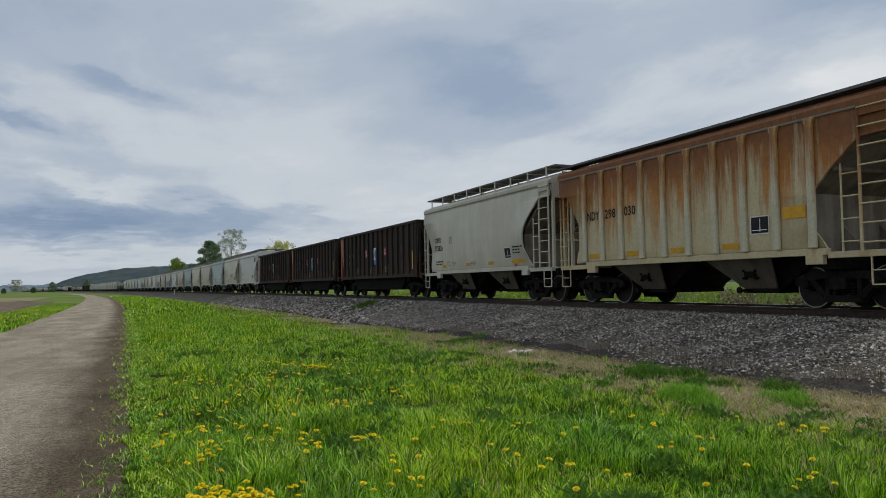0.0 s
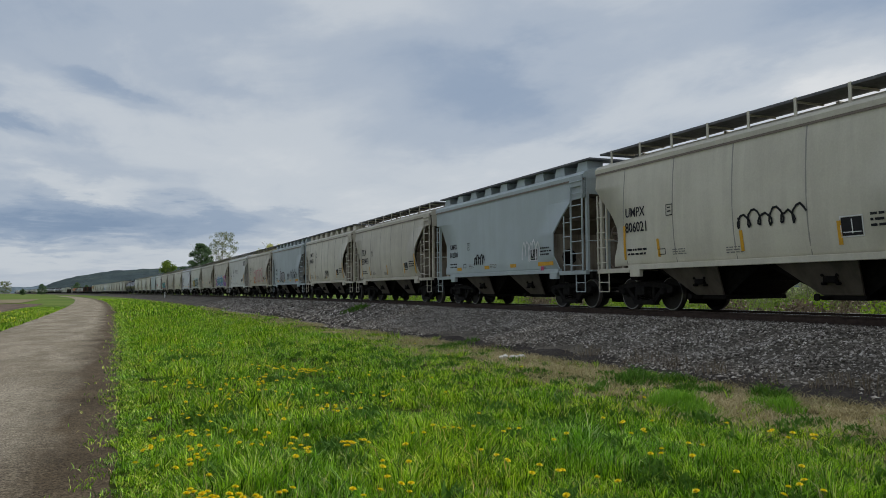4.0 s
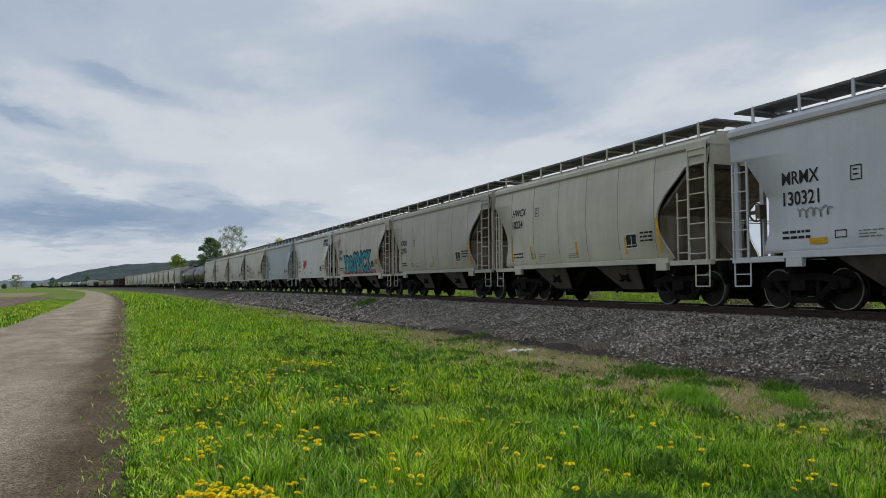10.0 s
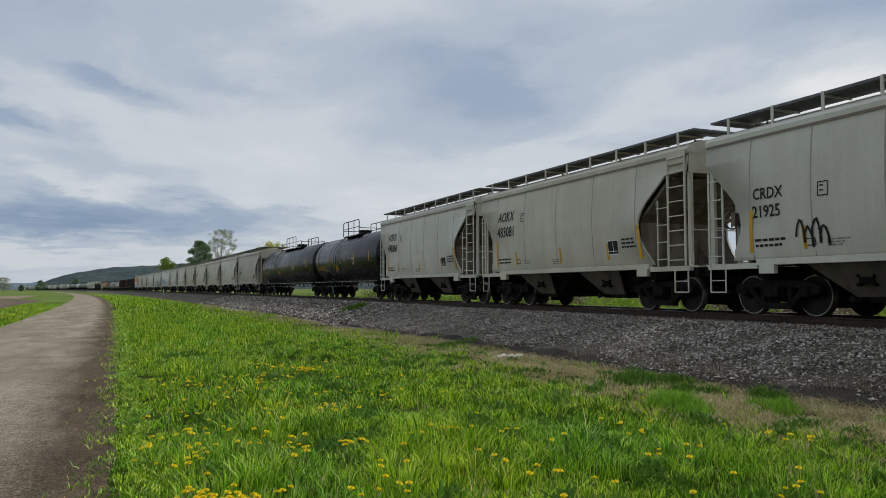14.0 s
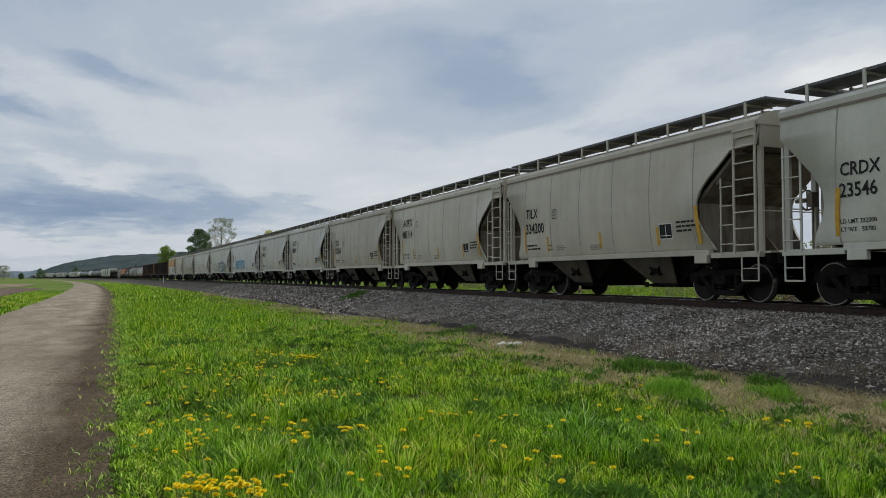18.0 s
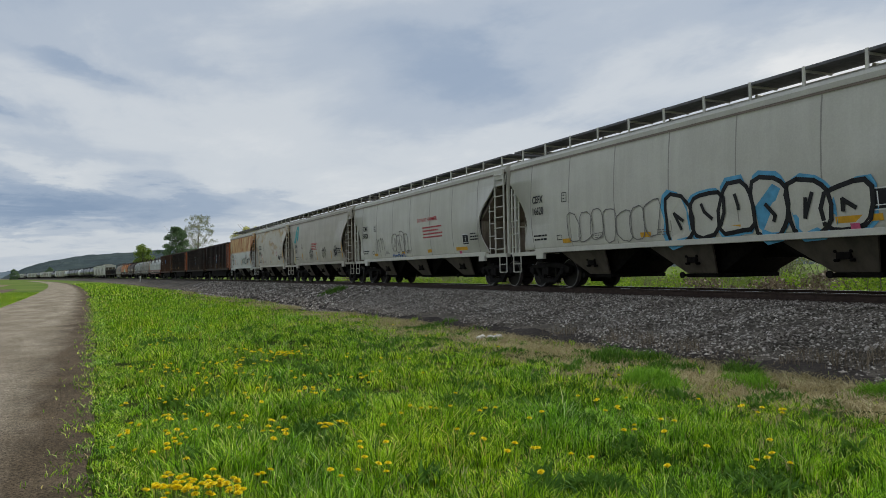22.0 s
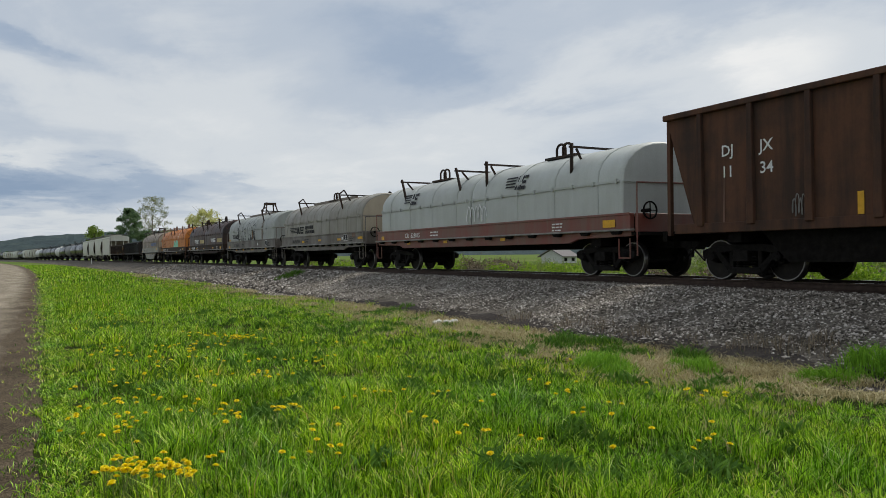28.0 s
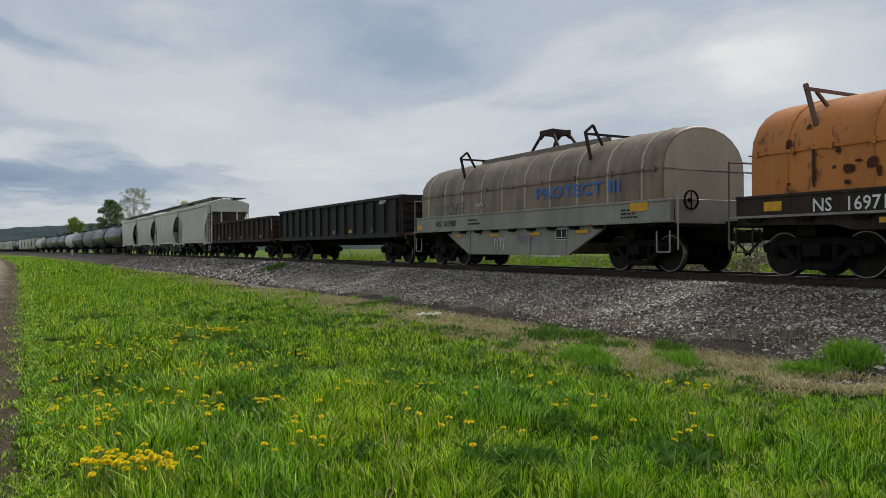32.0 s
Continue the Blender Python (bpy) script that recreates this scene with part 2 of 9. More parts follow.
M = {}
M["white"] = paint("white_paint", (0.63, 0.625, 0.59), amount=0.30)
M["pale"] = paint("pale_grey_paint", (0.565, 0.555, 0.485), amount=0.35)
M["beige"] = paint("beige_paint", (0.53, 0.49, 0.40), amount=0.45)
M["cream"] = paint("cream_paint", (0.585, 0.55, 0.45), amount=0.40)
M["grey"] = paint("warm_grey_paint", (0.455, 0.425, 0.355), amount=0.45)
M["blue"] = paint("blue_grey_paint", (0.39, 0.445, 0.455), amount=0.25)
M["lilac"] = paint("cool_white_paint", (0.56, 0.57, 0.60), amount=0.25)
M["coilwhite"] = paint("hood_white_paint", (0.345, 0.365, 0.34), amount=0.45)
M["coilpale"] = paint("hood_pale_paint", (0.43, 0.45, 0.425), amount=0.4)
M["coilgrey"] = paint("hood_grey_paint", (0.28, 0.27, 0.23), amount=0.5)
M["coilbrown"] = paint("hood_brown_paint", (0.036, 0.027, 0.025), grime=(0.095, 0.045, 0.030), amount=0.7, rust=0.10)
M["coilorange"] = paint("hood_orange_paint", (0.54, 0.185, 0.032), grime=(0.17, 0.055, 0.025), amount=0.5, rust=0.38)
M["coiltan"] = paint("hood_tan_paint", (0.245, 0.18, 0.122), grime=(0.085, 0.06, 0.043), amount=0.65)
M["palerib"] = paint("chalky_rib_paint", (0.46, 0.42, 0.35), grime=(0.20, 0.15, 0.11), amount=0.7)
M["tanend"] = paint("hood_end_tan", (0.42, 0.355, 0.26), amount=0.45)
M["coilsill"] = paint("weathered_sill_paint", (0.165, 0.15, 0.132), grime=(0.075, 0.055, 0.043), amount=0.7)
M["walkedge"] = paint("worn_walkway_edge", (0.27, 0.26, 0.24), grime=(0.10, 0.085, 0.07), amount=0.6)
M["oxide"] = paint("oxide_red_paint", (0.20, 0.055, 0.04), amount=0.5)
M["gonblack"] = paint("worn_black_paint", (0.019, 0.0155, 0.0140), grime=(0.062, 0.034, 0.022), amount=0.75, rough=0.7, spec=0.25)
M["gonclean"] = paint("blue_black_paint", (0.013, 0.014, 0.016), grime=(0.038, 0.028, 0.022), amount=0.6, rough=0.6, spec=0.25)
M["gonbrown"] = paint("worn_brown_paint", (0.046, 0.028, 0.021), grime=(0.125, 0.056, 0.032), amount=0.75, rough=0.75, spec=0.2)
M["gonred"] = paint("rusty_red_end", (0.44, 0.115, 0.038), grime=(0.10, 0.040, 0.025), amount=0.7, rust=0.25)
M["tankblack"] = paint("tank_black_paint", (0.0045, 0.005, 0.0058), grime=(0.010, 0.009, 0.008), amount=0.35, rough=0.26, spec=0.24)
M["tankgrey"] = paint("tank_grey_paint", (0.16, 0.17, 0.18), amount=0.5)
M["tankwhite"] = paint("tank_white_paint", (0.60, 0.60, 0.58), amount=0.3)
M["sill_brown"] = paint("sill_dirty_brown", (0.20, 0.16, 0.125), amount=0.6)
# Grime; on the hopper bays this near-black also holds the underside's shade.
M["dark"] = plain("grimy_shaded_underframe", (0.009, 0.008, 0.0072), 0.85, vary=0.5, bump=0.3, spec=0.06)
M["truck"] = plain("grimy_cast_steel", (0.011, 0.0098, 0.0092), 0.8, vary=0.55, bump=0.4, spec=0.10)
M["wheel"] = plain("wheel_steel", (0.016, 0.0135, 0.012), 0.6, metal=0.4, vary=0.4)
M["tread"] = plain("bright_tread_steel", (0.22, 0.21, 0.205), 0.38, metal=1.0, vary=0.2)
M["grate"] = plain("galvanised_grating", (0.13, 0.13, 0.135), 0.6, metal=0.3, vary=0.3)
M["black"] = plain("black_lettering", (0.018, 0.018, 0.02), 0.6)
M["whitepaint"] = plain("white_lettering", (0.70, 0.70, 0.68), 0.6, vary=0.12)
M["redpaint"] = plain("red_lettering", (0.48, 0.06, 0.07), 0.6, vary=0.15)
M["yellow"] = plain("yellow_reflector", (0.62, 0.33, 0.03), 0.45, vary=0.15)
M["signblue"] = plain("blue_placard", (0.06, 0.19, 0.46), 0.5, vary=0.15)
M["teal"] = plain("teal_marking", (0.04, 0.36, 0.36), 0.5, vary=0.15)
M["greytext"] = plain("faded_lettering", (0.20, 0.19, 0.18), 0.7)
M["magenta"] = plain("magenta_patch", (0.55, 0.10, 0.20), 0.6)
# Darker than its dirt: the shade below the car side is in this colour.
M["baygrey"] = paint("dirty_shaded_bay_grey", (0.105, 0.088, 0.067), grime=(0.03, 0.026, 0.021), amount=0.7)
M["tansill"] = paint("dirty_white_sill", (0.30, 0.285, 0.245), grime=(0.10, 0.08, 0.06), amount=0.75)
M["rustgear"] = paint("rusty_fittings", (0.14, 0.05, 0.03), amount=0.5)


def rusted(name, base, z_from, z_to, sharp, rust_lo=(0.17, 0.055, 0.015), rust_hi=(0.42, 0.19, 0.055), patchy=0.0, crown=False, grain=1.6):
    """Paint with rust that runs down from the eave in streaks, or sits in patches."""
    m, nt, b = shader(name)
    streak = n_noise(nt, grain, 7, 0.68 if grain > 1.2 else 0.55, stretch=(2.2, 2.2, 0.22 if grain > 1.2 else 0.5), distort=0.25)
    blotch = n_noise(nt, 0.7, 6, 0.65, distort=0.5)
    fine = n_noise(nt, 14, 5, 0.7)
    h = n_z(nt, z_from, z_to)
    if patchy:
        k = n_ramp(nt, n_math(nt, "ADD", n_noise(nt, 0.9, 6, 0.6, stretch=(1, 0.7, 1.6)), n_math(nt, "MULTIPLY", h, 0.22)), [(patchy, (0, 0, 0)), (patchy + 0.16, (0.9, 0.9, 0.9))])
    else:
        k = n_ramp(nt, n_math(nt, "ADD", h, n_math(nt, "MULTIPLY", n_math(nt, "SUBTRACT", streak, 0.5), sharp)), [(0.25, (0, 0, 0)), (0.75, (0.92, 0.92, 0.92))])
    tone = n_ramp(nt, n_math(nt, "ADD", n_math(nt, "MULTIPLY", streak, 0.6), n_math(nt, "MULTIPLY", blotch, 0.4)), [(0.41, rust_lo), (0.49, tuple((a + c) / 2 for a, c in zip(rust_lo, rust_hi))), (0.56, rust_hi), (0.66, tuple(0.45 * a + 0.55 * c for a, c in zip(rust_hi, base)))])
    c = n_mix(nt, n_ramp(nt, n_math(nt, "MULTIPLY", streak, blotch), [(0.20, (0, 0, 0)), (0.42, (0.30, 0.30, 0.30))]), base, (0.26, 0.20, 0.12))
    if crown:
        t = n_ramp(nt, n_math(nt, "ADD", n_z(nt, 2.6, 4.0), n_math(nt, "MULTIPLY", n_math(nt, "SUBTRACT", streak, 0.5), 1.2)), [(0.35, (0, 0, 0)), (0.9, (0.8, 0.8, 0.8))])
        tone = n_mix(nt, t, tone, (0.145, 0.040, 0.014))
    c = n_mix(nt, k, c, tone)
    c = n_mix(nt, 0.18, c, n_ramp(nt, fine, [(0.3, (0.1, 0.1, 0.1)), (0.7, (0.9, 0.9, 0.9))]), "OVERLAY")
    _in(nt, b.inputs["Base Color"], c)
    b.inputs["Roughness"].default_value = 0.7
    b.inputs["Specular IOR Level"].default_value = 0.25
    n_bump(nt, b, fine, 0.15, 0.01)
    return m


M["rusttop"] = rusted("rust_streaked_paint", (0.55, 0.46, 0.29), 1.5, 4.1, 2.6, (0.14, 0.030, 0.006), (0.46, 0.165, 0.020), crown=True)
M["ribrust"] = rusted("rust_edged_rib_paint", (0.58, 0.53, 0.40), 1.8, 4.6, 2.6, (0.16, 0.045, 0.012), (0.42, 0.20, 0.06))
# Slope sheets: road grime, darkened further for the shade of the end recess.
M["grimeshade"] = paint("road_grimed_shaded_slope_paint", (0.175, 0.150, 0.122), grime=(0.075, 0.058, 0.044), amount=0.8, rough=0.8, spec=0.1)
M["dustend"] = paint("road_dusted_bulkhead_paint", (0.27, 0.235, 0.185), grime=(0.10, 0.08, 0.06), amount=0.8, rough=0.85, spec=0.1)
M["seam"] = paint("grimy_weld_paint", (0.30, 0.285, 0.25), grime=(0.16, 0.13, 0.10), amount=0.5)
M["rusthalf"] = rusted("rust_over_upper_half", (0.62, 0.63, 0.59), 2.45, 2.80, 0.5, (0.36, 0.10, 0.010), (0.60, 0.40, 0.16), grain=0.9)
M["rustpatch"] = rusted("paint_with_rust_patches", (0.57, 0.545, 0.465), 1.2, 4.2, 1.0, (0.30, 0.13, 0.03), (0.46, 0.34, 0.15), patchy=0.66)
M["rustscar"] = plain("dark_rust_scar", (0.07, 0.028, 0.015), 0.85, vary=0.4)


# ---- building helpers ----
def mesh_of(bm, name):
    me = bpy.data.meshes.new(name)
    bm.to_mesh(me)
    bm.free()
    return me


def raw_mesh(name, verts, faces, smooth=False):
    me = bpy.data.meshes.new(name)
    me.from_pydata([tuple(map(float, v)) for v in verts], [], faces)
    me.update()
    if smooth:
        me.shade_smooth()
    return me


def part(name, me, mat, parent=None, label="", m=None):
    """One mesh object, its material on the object, so that alike parts share a mesh."""
    ob = new(name, me)
    if not me.materials:
        me.materials.append(mat)
    slot = ob.material_slots[0]
    slot.link = "OBJECT"
    slot.material = mat
    if parent:
        ob.parent = parent
    if m is not None:
        ob.matrix_basis = m
    if label:
        ob["label"] = label
    return ob


def box(bm, x0, x1, y0, y1, z0, z1):
    v = [bm.verts.new(p) for p in ((x0, y0, z0), (x1, y0, z0), (x1, y1, z0), (x0, y1, z0), (x0, y0, z1), (x1, y0, z1), (x1, y1, z1), (x0, y1, z1))]
    for f in ((3, 2, 1, 0), (4, 5, 6, 7), (0, 1, 5, 4), (1, 2, 6, 5), (2, 3, 7, 6), (3, 0, 4, 7)):
        bm.faces.new([v[i] for i in f])
    return v


def prism(bm, pts, x0, x1):
    """A polygon in (y, z), drawn out from x0 to x1."""
    a = [bm.verts.new((x0, y, z)) for y, z in pts]
    b = [bm.verts.new((x1, y, z)) for y, z in pts]
    n = len(pts)
    bm.faces.new(a[::-1]), bm.faces.new(b)
    for i in range(n):
        bm.faces.new((a[i], a[(i + 1) % n], b[(i + 1) % n], b[i]))


def tube(bm, a, b, r, n=6):
    a, b = Vector(a), Vector(b)
    d = (b - a).normalized()
    e = d.orthogonal().normalized()
    f = d.cross(e)
    ra, rb = [], []
    for i in range(n):
        o = (e * math.cos(2 * math.pi * i / n) + f * math.sin(2 * math.pi * i / n)) * r
        ra.append(bm.verts.new(a + o)), rb.append(bm.verts.new(b + o))
    for i in range(n):
        bm.faces.new((ra[i], ra[(i + 1) % n], rb[(i + 1) % n], rb[i]))
    bm.faces.new(ra[::-1]), bm.faces.new(rb)


def pipe(bm, pts, r, n=5):
    for a, b in zip(pts, pts[1:]):
        tube(bm, a, b, r, n)


def lathe(bm, prof, axis="x", n=24, centre=(0, 0, 0)):
    """Turns a profile of (along, radius) about an axis through centre."""
    rings = []
    for a, r in prof:
        ring = []
        for i in range(n):
            c, s = math.cos(2 * math.pi * i / n) * r, math.sin(2 * math.pi * i / n) * r
            p = (a, c, s) if axis == "x" else ((c, a, s) if axis == "y" else (c, s, a))
            ring.append(bm.verts.new(Vector(p) + Vector(centre)))
        rings.append(ring)
    for a, b in zip(rings, rings[1:]):
        for i in range(n):
            bm.faces.new((a[i], a[(i + 1) % n], b[(i + 1) % n], b[i]))
    bm.faces.new(rings[0][::-1]), bm.faces.new(rings[-1])


def finish(bm, name, bevel=0.0, smooth=False):
    bmesh.ops.recalc_face_normals(bm, faces=bm.faces)
    if bevel:
        bmesh.ops.bevel(bm, geom=bm.edges[:], offset=bevel, segments=1, affect="EDGES", clamp_overlap=True)
    me = mesh_of(bm, name)
    if smooth:
        me.shade_smooth()
    return me


# ---- the ground ----
def ground_z(u):
    return np.interp(u, (-9, -7.0, -5.6, -4.9, 4.9, 6, 9, 30, 60), (0.0, -0.06, -0.10, -0.05, -0.05, -0.25, -0.3, -0.3, 0.0))


def strip(name, ss, us, zfun, smooth=True, lift=0.0):
    """A sheet over s (along the line) and u (across it)."""
    S, U = np.meshgrid(ss, us, indexing="ij")
    x, y, h = along(S, U)
    z = zfun(S, U) + lift
    v = np.stack([x, y, z], -1).reshape(-1, 3)
    n = len(us)
    faces = [(i * n + j, i * n + j + 1, (i + 1) * n + j + 1, (i + 1) * n + j) for i in range(len(ss) - 1) for j in range(n - 1)]
    return raw_mesh(name, v, faces, smooth)


def grass_z(x, y):
    """Gentle hollows of the verge."""
    return 0.05 * np.sin(x * 0.9 + 1.0) * np.sin(y * 0.55) + 0.03 * np.sin(x * 2.3 + y * 1.7)


def soil_material():
    m, nt, b = shader("meadow_ground")
    a = n_noise(nt, 0.35, 6, 0.6)
    f = n_noise(nt, 6.0, 5, 0.65)
    c = n_ramp(nt, a, [(0.35, (0.018, 0.026, 0.006)), (0.55, (0.034, 0.048, 0.009)), (0.72, (0.070, 0.070, 0.024))])
    c = n_mix(nt, n_ramp(nt, f, [(0.45, (0, 0, 0)), (0.75, (0.4, 0.4, 0.4))]), c, (0.035, 0.045, 0.014))
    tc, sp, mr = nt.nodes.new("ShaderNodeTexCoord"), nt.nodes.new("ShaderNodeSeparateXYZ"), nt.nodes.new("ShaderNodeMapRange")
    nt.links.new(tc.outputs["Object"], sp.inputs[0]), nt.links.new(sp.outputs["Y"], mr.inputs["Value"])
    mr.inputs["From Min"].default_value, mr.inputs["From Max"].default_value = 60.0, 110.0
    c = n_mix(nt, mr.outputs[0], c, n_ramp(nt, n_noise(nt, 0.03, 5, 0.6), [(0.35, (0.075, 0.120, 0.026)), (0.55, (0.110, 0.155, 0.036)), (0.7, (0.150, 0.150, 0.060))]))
    _in(nt, b.inputs["Base Color"], c)
    b.inputs["Roughness"].default_value = 0.95
    b.inputs["Specular IOR Level"].default_value = 0.03
    n_bump(nt, b, f, 0.6, 0.05)
    return m


def gravel_path_material():
    """Crushed pale gravel in the wheel tracks; damp brown dirt along the edge by the grass."""
    m, nt, b = shader("gravel_path")
    big = n_noise(nt, 0.7, 6, 0.62)
    st = n_noise(nt, 42, 4, 0.75)
    wheel = n_noise(nt, 0.9, 6, 0.6, stretch=(1, 0.30, 1))
    c = n_ramp(nt, big, [(0.3, (0.140, 0.117, 0.085)), (0.7, (0.225, 0.193, 0.145))])
    c = n_mix(nt, n_ramp(nt, wheel, [(0.42, (0, 0, 0)), (0.62, (0.6, 0.6, 0.6))]), c, (0.315, 0.280, 0.222))
    tc, sp = nt.nodes.new("ShaderNodeTexCoord"), nt.nodes.new("ShaderNodeSeparateXYZ")
    nt.links.new(tc.outputs["Object"], sp.inputs[0])
    x = n_math(nt, "ADD", sp.outputs["X"], n_math(nt, "MULTIPLY", n_math(nt, "MULTIPLY", sp.outputs["Y"], sp.outputs["Y"]), 0.00017))
    x = n_math(nt, "ADD", x, n_math(nt, "MULTIPLY", n_math(nt, "SUBTRACT", n_noise(nt, 1.1, 6, 0.7, stretch=(1, 0.35, 1)), 0.5), 1.3))
    edge = nt.nodes.new("ShaderNodeMapRange")
    edge.inputs["From Min"].default_value, edge.inputs["From Max"].default_value = -1.25, -0.55
    nt.links.new(x, edge.inputs["Value"])
    c = n_mix(nt, edge.outputs[0], c, n_ramp(nt, big, [(0.3, (0.055, 0.041, 0.026)), (0.7, (0.110, 0.085, 0.056))]))
    grit = n_noise(nt, 11, 5, 0.8)
    c = n_mix(nt, 0.30, c, n_ramp(nt, grit, [(0.40, (0.18, 0.18, 0.18)), (0.5, (0.5, 0.5, 0.5)), (0.60, (0.86, 0.86, 0.86))]), "OVERLAY")
    c = n_mix(nt, 0.75, c, n_ramp(nt, st, [(0.36, (0.05, 0.05, 0.05)), (0.5, (0.5, 0.5, 0.5)), (0.64, (1, 1, 1))]), "OVERLAY")
    _in(nt, b.inputs["Base Color"], c)
    b.inputs["Roughness"].default_value = 0.92
    b.inputs["Specular IOR Level"].default_value = 0.08
    n_bump(nt, b, st, 0.8, 0.03)
    return m


def mottled(name, stops, scale, fine_scale, rough=0.95, bump=0.6, dist=0.05, stretch=(1, 1, 1)):
    m, nt, b = shader(name)
    a, f = n_noise(nt, scale, 5, 0.62, stretch=stretch), n_noise(nt, fine_scale, 5, 0.65)
    c = n_ramp(nt, a, stops)
    c = n_mix(nt, 0.4, c, n_ramp(nt, f, [(0.3, (0.1, 0.1, 0.1)), (0.7, (0.9, 0.9, 0.9))]), "OVERLAY")
    _in(nt, b.inputs["Base Color"], c)
    b.inputs["Roughness"].default_value = rough
    b.inputs["Specular IOR Level"].default_value = 0.06
    n_bump(nt, b, f, bump, dist)
    return m


M["soil"] = soil_material()
M["path"] = gravel_path_material()
M["plough"] = mottled("ploughed_soil", [(0.3, (0.075, 0.055, 0.045)), (0.7, (0.155, 0.12, 0.095))], 0.4, 3.0, stretch=(3, 0.2, 1))
M["stubble"] = mottled("dry_stubble", [(0.3, (0.14, 0.115, 0.075)), (0.7, (0.24, 0.205, 0.135))], 0.3, 4.0)
M["ballast"] = mottled("ballast_bed", [(0.3, (0.080, 0.070, 0.058)), (0.7, (0.200, 0.178, 0.150))], 0.8, 14, bump=1.0, dist=0.08)
M["cinder"] = mottled("dark_cinder", [(0.3, (0.030, 0.026, 0.024)), (0.7, (0.075, 0.065, 0.058))], 1.0, 16, bump=0.8)
M["rail"] = plain("rail_steel_side", (0.060, 0.042, 0.034), 0.75, metal=0.3, vary=0.3)
M["railtop"] = plain("polished_rail_head", (0.50, 0.49, 0.48), 0.22, metal=1.0, vary=0.1)
M["tie"] = mottled("weathered_tie", [(0.3, (0.045, 0.036, 0.030)), (0.7, (0.11, 0.09, 0.075))], 2.0, 20)

s_steps = np.concatenate([np.arange(-400, -20, 20.0), np.arange(-20, 60, 1.0), np.arange(60, 200, 5.0), np.arange(200, 3001, 50.0)])
u_steps = np.concatenate([[-2400, -1600, -900, -500, -250, -120, -60, -40, -30, -24], np.arange(-20, 10, 0.75), [12, 16, 22, 30, 45, 60, 100, 200, 400, 800, 1500]])


def ground_height(S, U):
    x, y, _ = along(S, U)
    near = np.clip((U + 15.5) / 1.5, 0, 1) * np.clip((-5.5 - U) / 1.0, 0, 1)
    return ground_z(U) + near * grass_z(x, y) * np.clip((200 - np.abs(S)) / 100, 0, 1)


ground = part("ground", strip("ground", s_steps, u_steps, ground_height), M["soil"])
tagged(ground, "uneven green meadow ground beside the railway", "ground", kind="structure")


ys = np.concatenate([np.arange(-30, 60, 1.0), np.arange(60, 420, 5.0)])


def band(name, ys, left, right, n, lift, mat, bumpy=0.0):
    v, f = [], []
    for y in ys:
        a, b = left(y), right(y)
        for k in range(n):
            q = k / (n - 1)
            x = a + (b - a) * q
            v.append((x, y, lift + bumpy * noise.noise((x * 0.7, y * 0.5, 0))))
    for i in range(len(ys) - 1):
        for k in range(n - 1):
            f.append((i * n + k, i * n + k + 1, (i + 1) * n + k + 1, (i + 1) * n + k))
    return part(name, raw_mesh(name, v, f, True), mat)


def curve_x(y, x0):
    """x of a line that keeps its distance x0 from the track's curve."""
    return x0 - 0.5 * 0.00034 * y * np.abs(y)


gravel_path = band("gravel_path", ys, lambda y: curve_x(y, -4.55) + 0.15 * noise.noise((y * 0.3, 4, 0)), lambda y: curve_x(y, -0.06) + 0.12 * noise.noise((y * 0.8, 2, 0)), 20, 0.030, M["path"], 0.03)
tagged(gravel_path, "pale gravel farm path with a damp brown edge", "path", kind="structure")
field = band("ploughed_field", np.arange(20, 128, 6.0), lambda y: curve_x(y, -60.0), lambda y: curve_x(y, -8.2), 10, 0.020, M["plough"], 0.08)
tagged(field, "bare brown ploughed field beyond the path", "field", kind="structure")
stubble = band("stubble_field", np.arange(132, 210, 6.0), lambda y: curve_x(y, -140.0), lambda y: curve_x(y, -12.0), 8, 0.060, M["stubble"], 0.05)
tagged(stubble, "dry straw-coloured field behind the ploughed soil", "field", kind="structure")


# ballast bank
def bank_height(S, U):
    a = np.abs(U)
    return np.interp(a, (0, 2.05, 2.4, 5.2, 5.6), (RAIL_Z - 0.19, RAIL_Z - 0.19, RAIL_Z - 0.25, 0.02, -0.35)) + 0.03 * np.sin(S * 3.1 + U * 2.3) * (a > 2.1)


bank = part("ballast_bank", strip("ballast_bank", np.concatenate([np.arange(-400, -20, 20.0), np.arange(-20, 90, 0.5), np.arange(90, 400, 4.0), np.arange(400, 2001, 40.0)]), np.linspace(-5.6, 5.6, 29), bank_height), M["ballast"])
tagged(bank, "long bank of crushed grey ballast stone", "ballast", kind="structure")


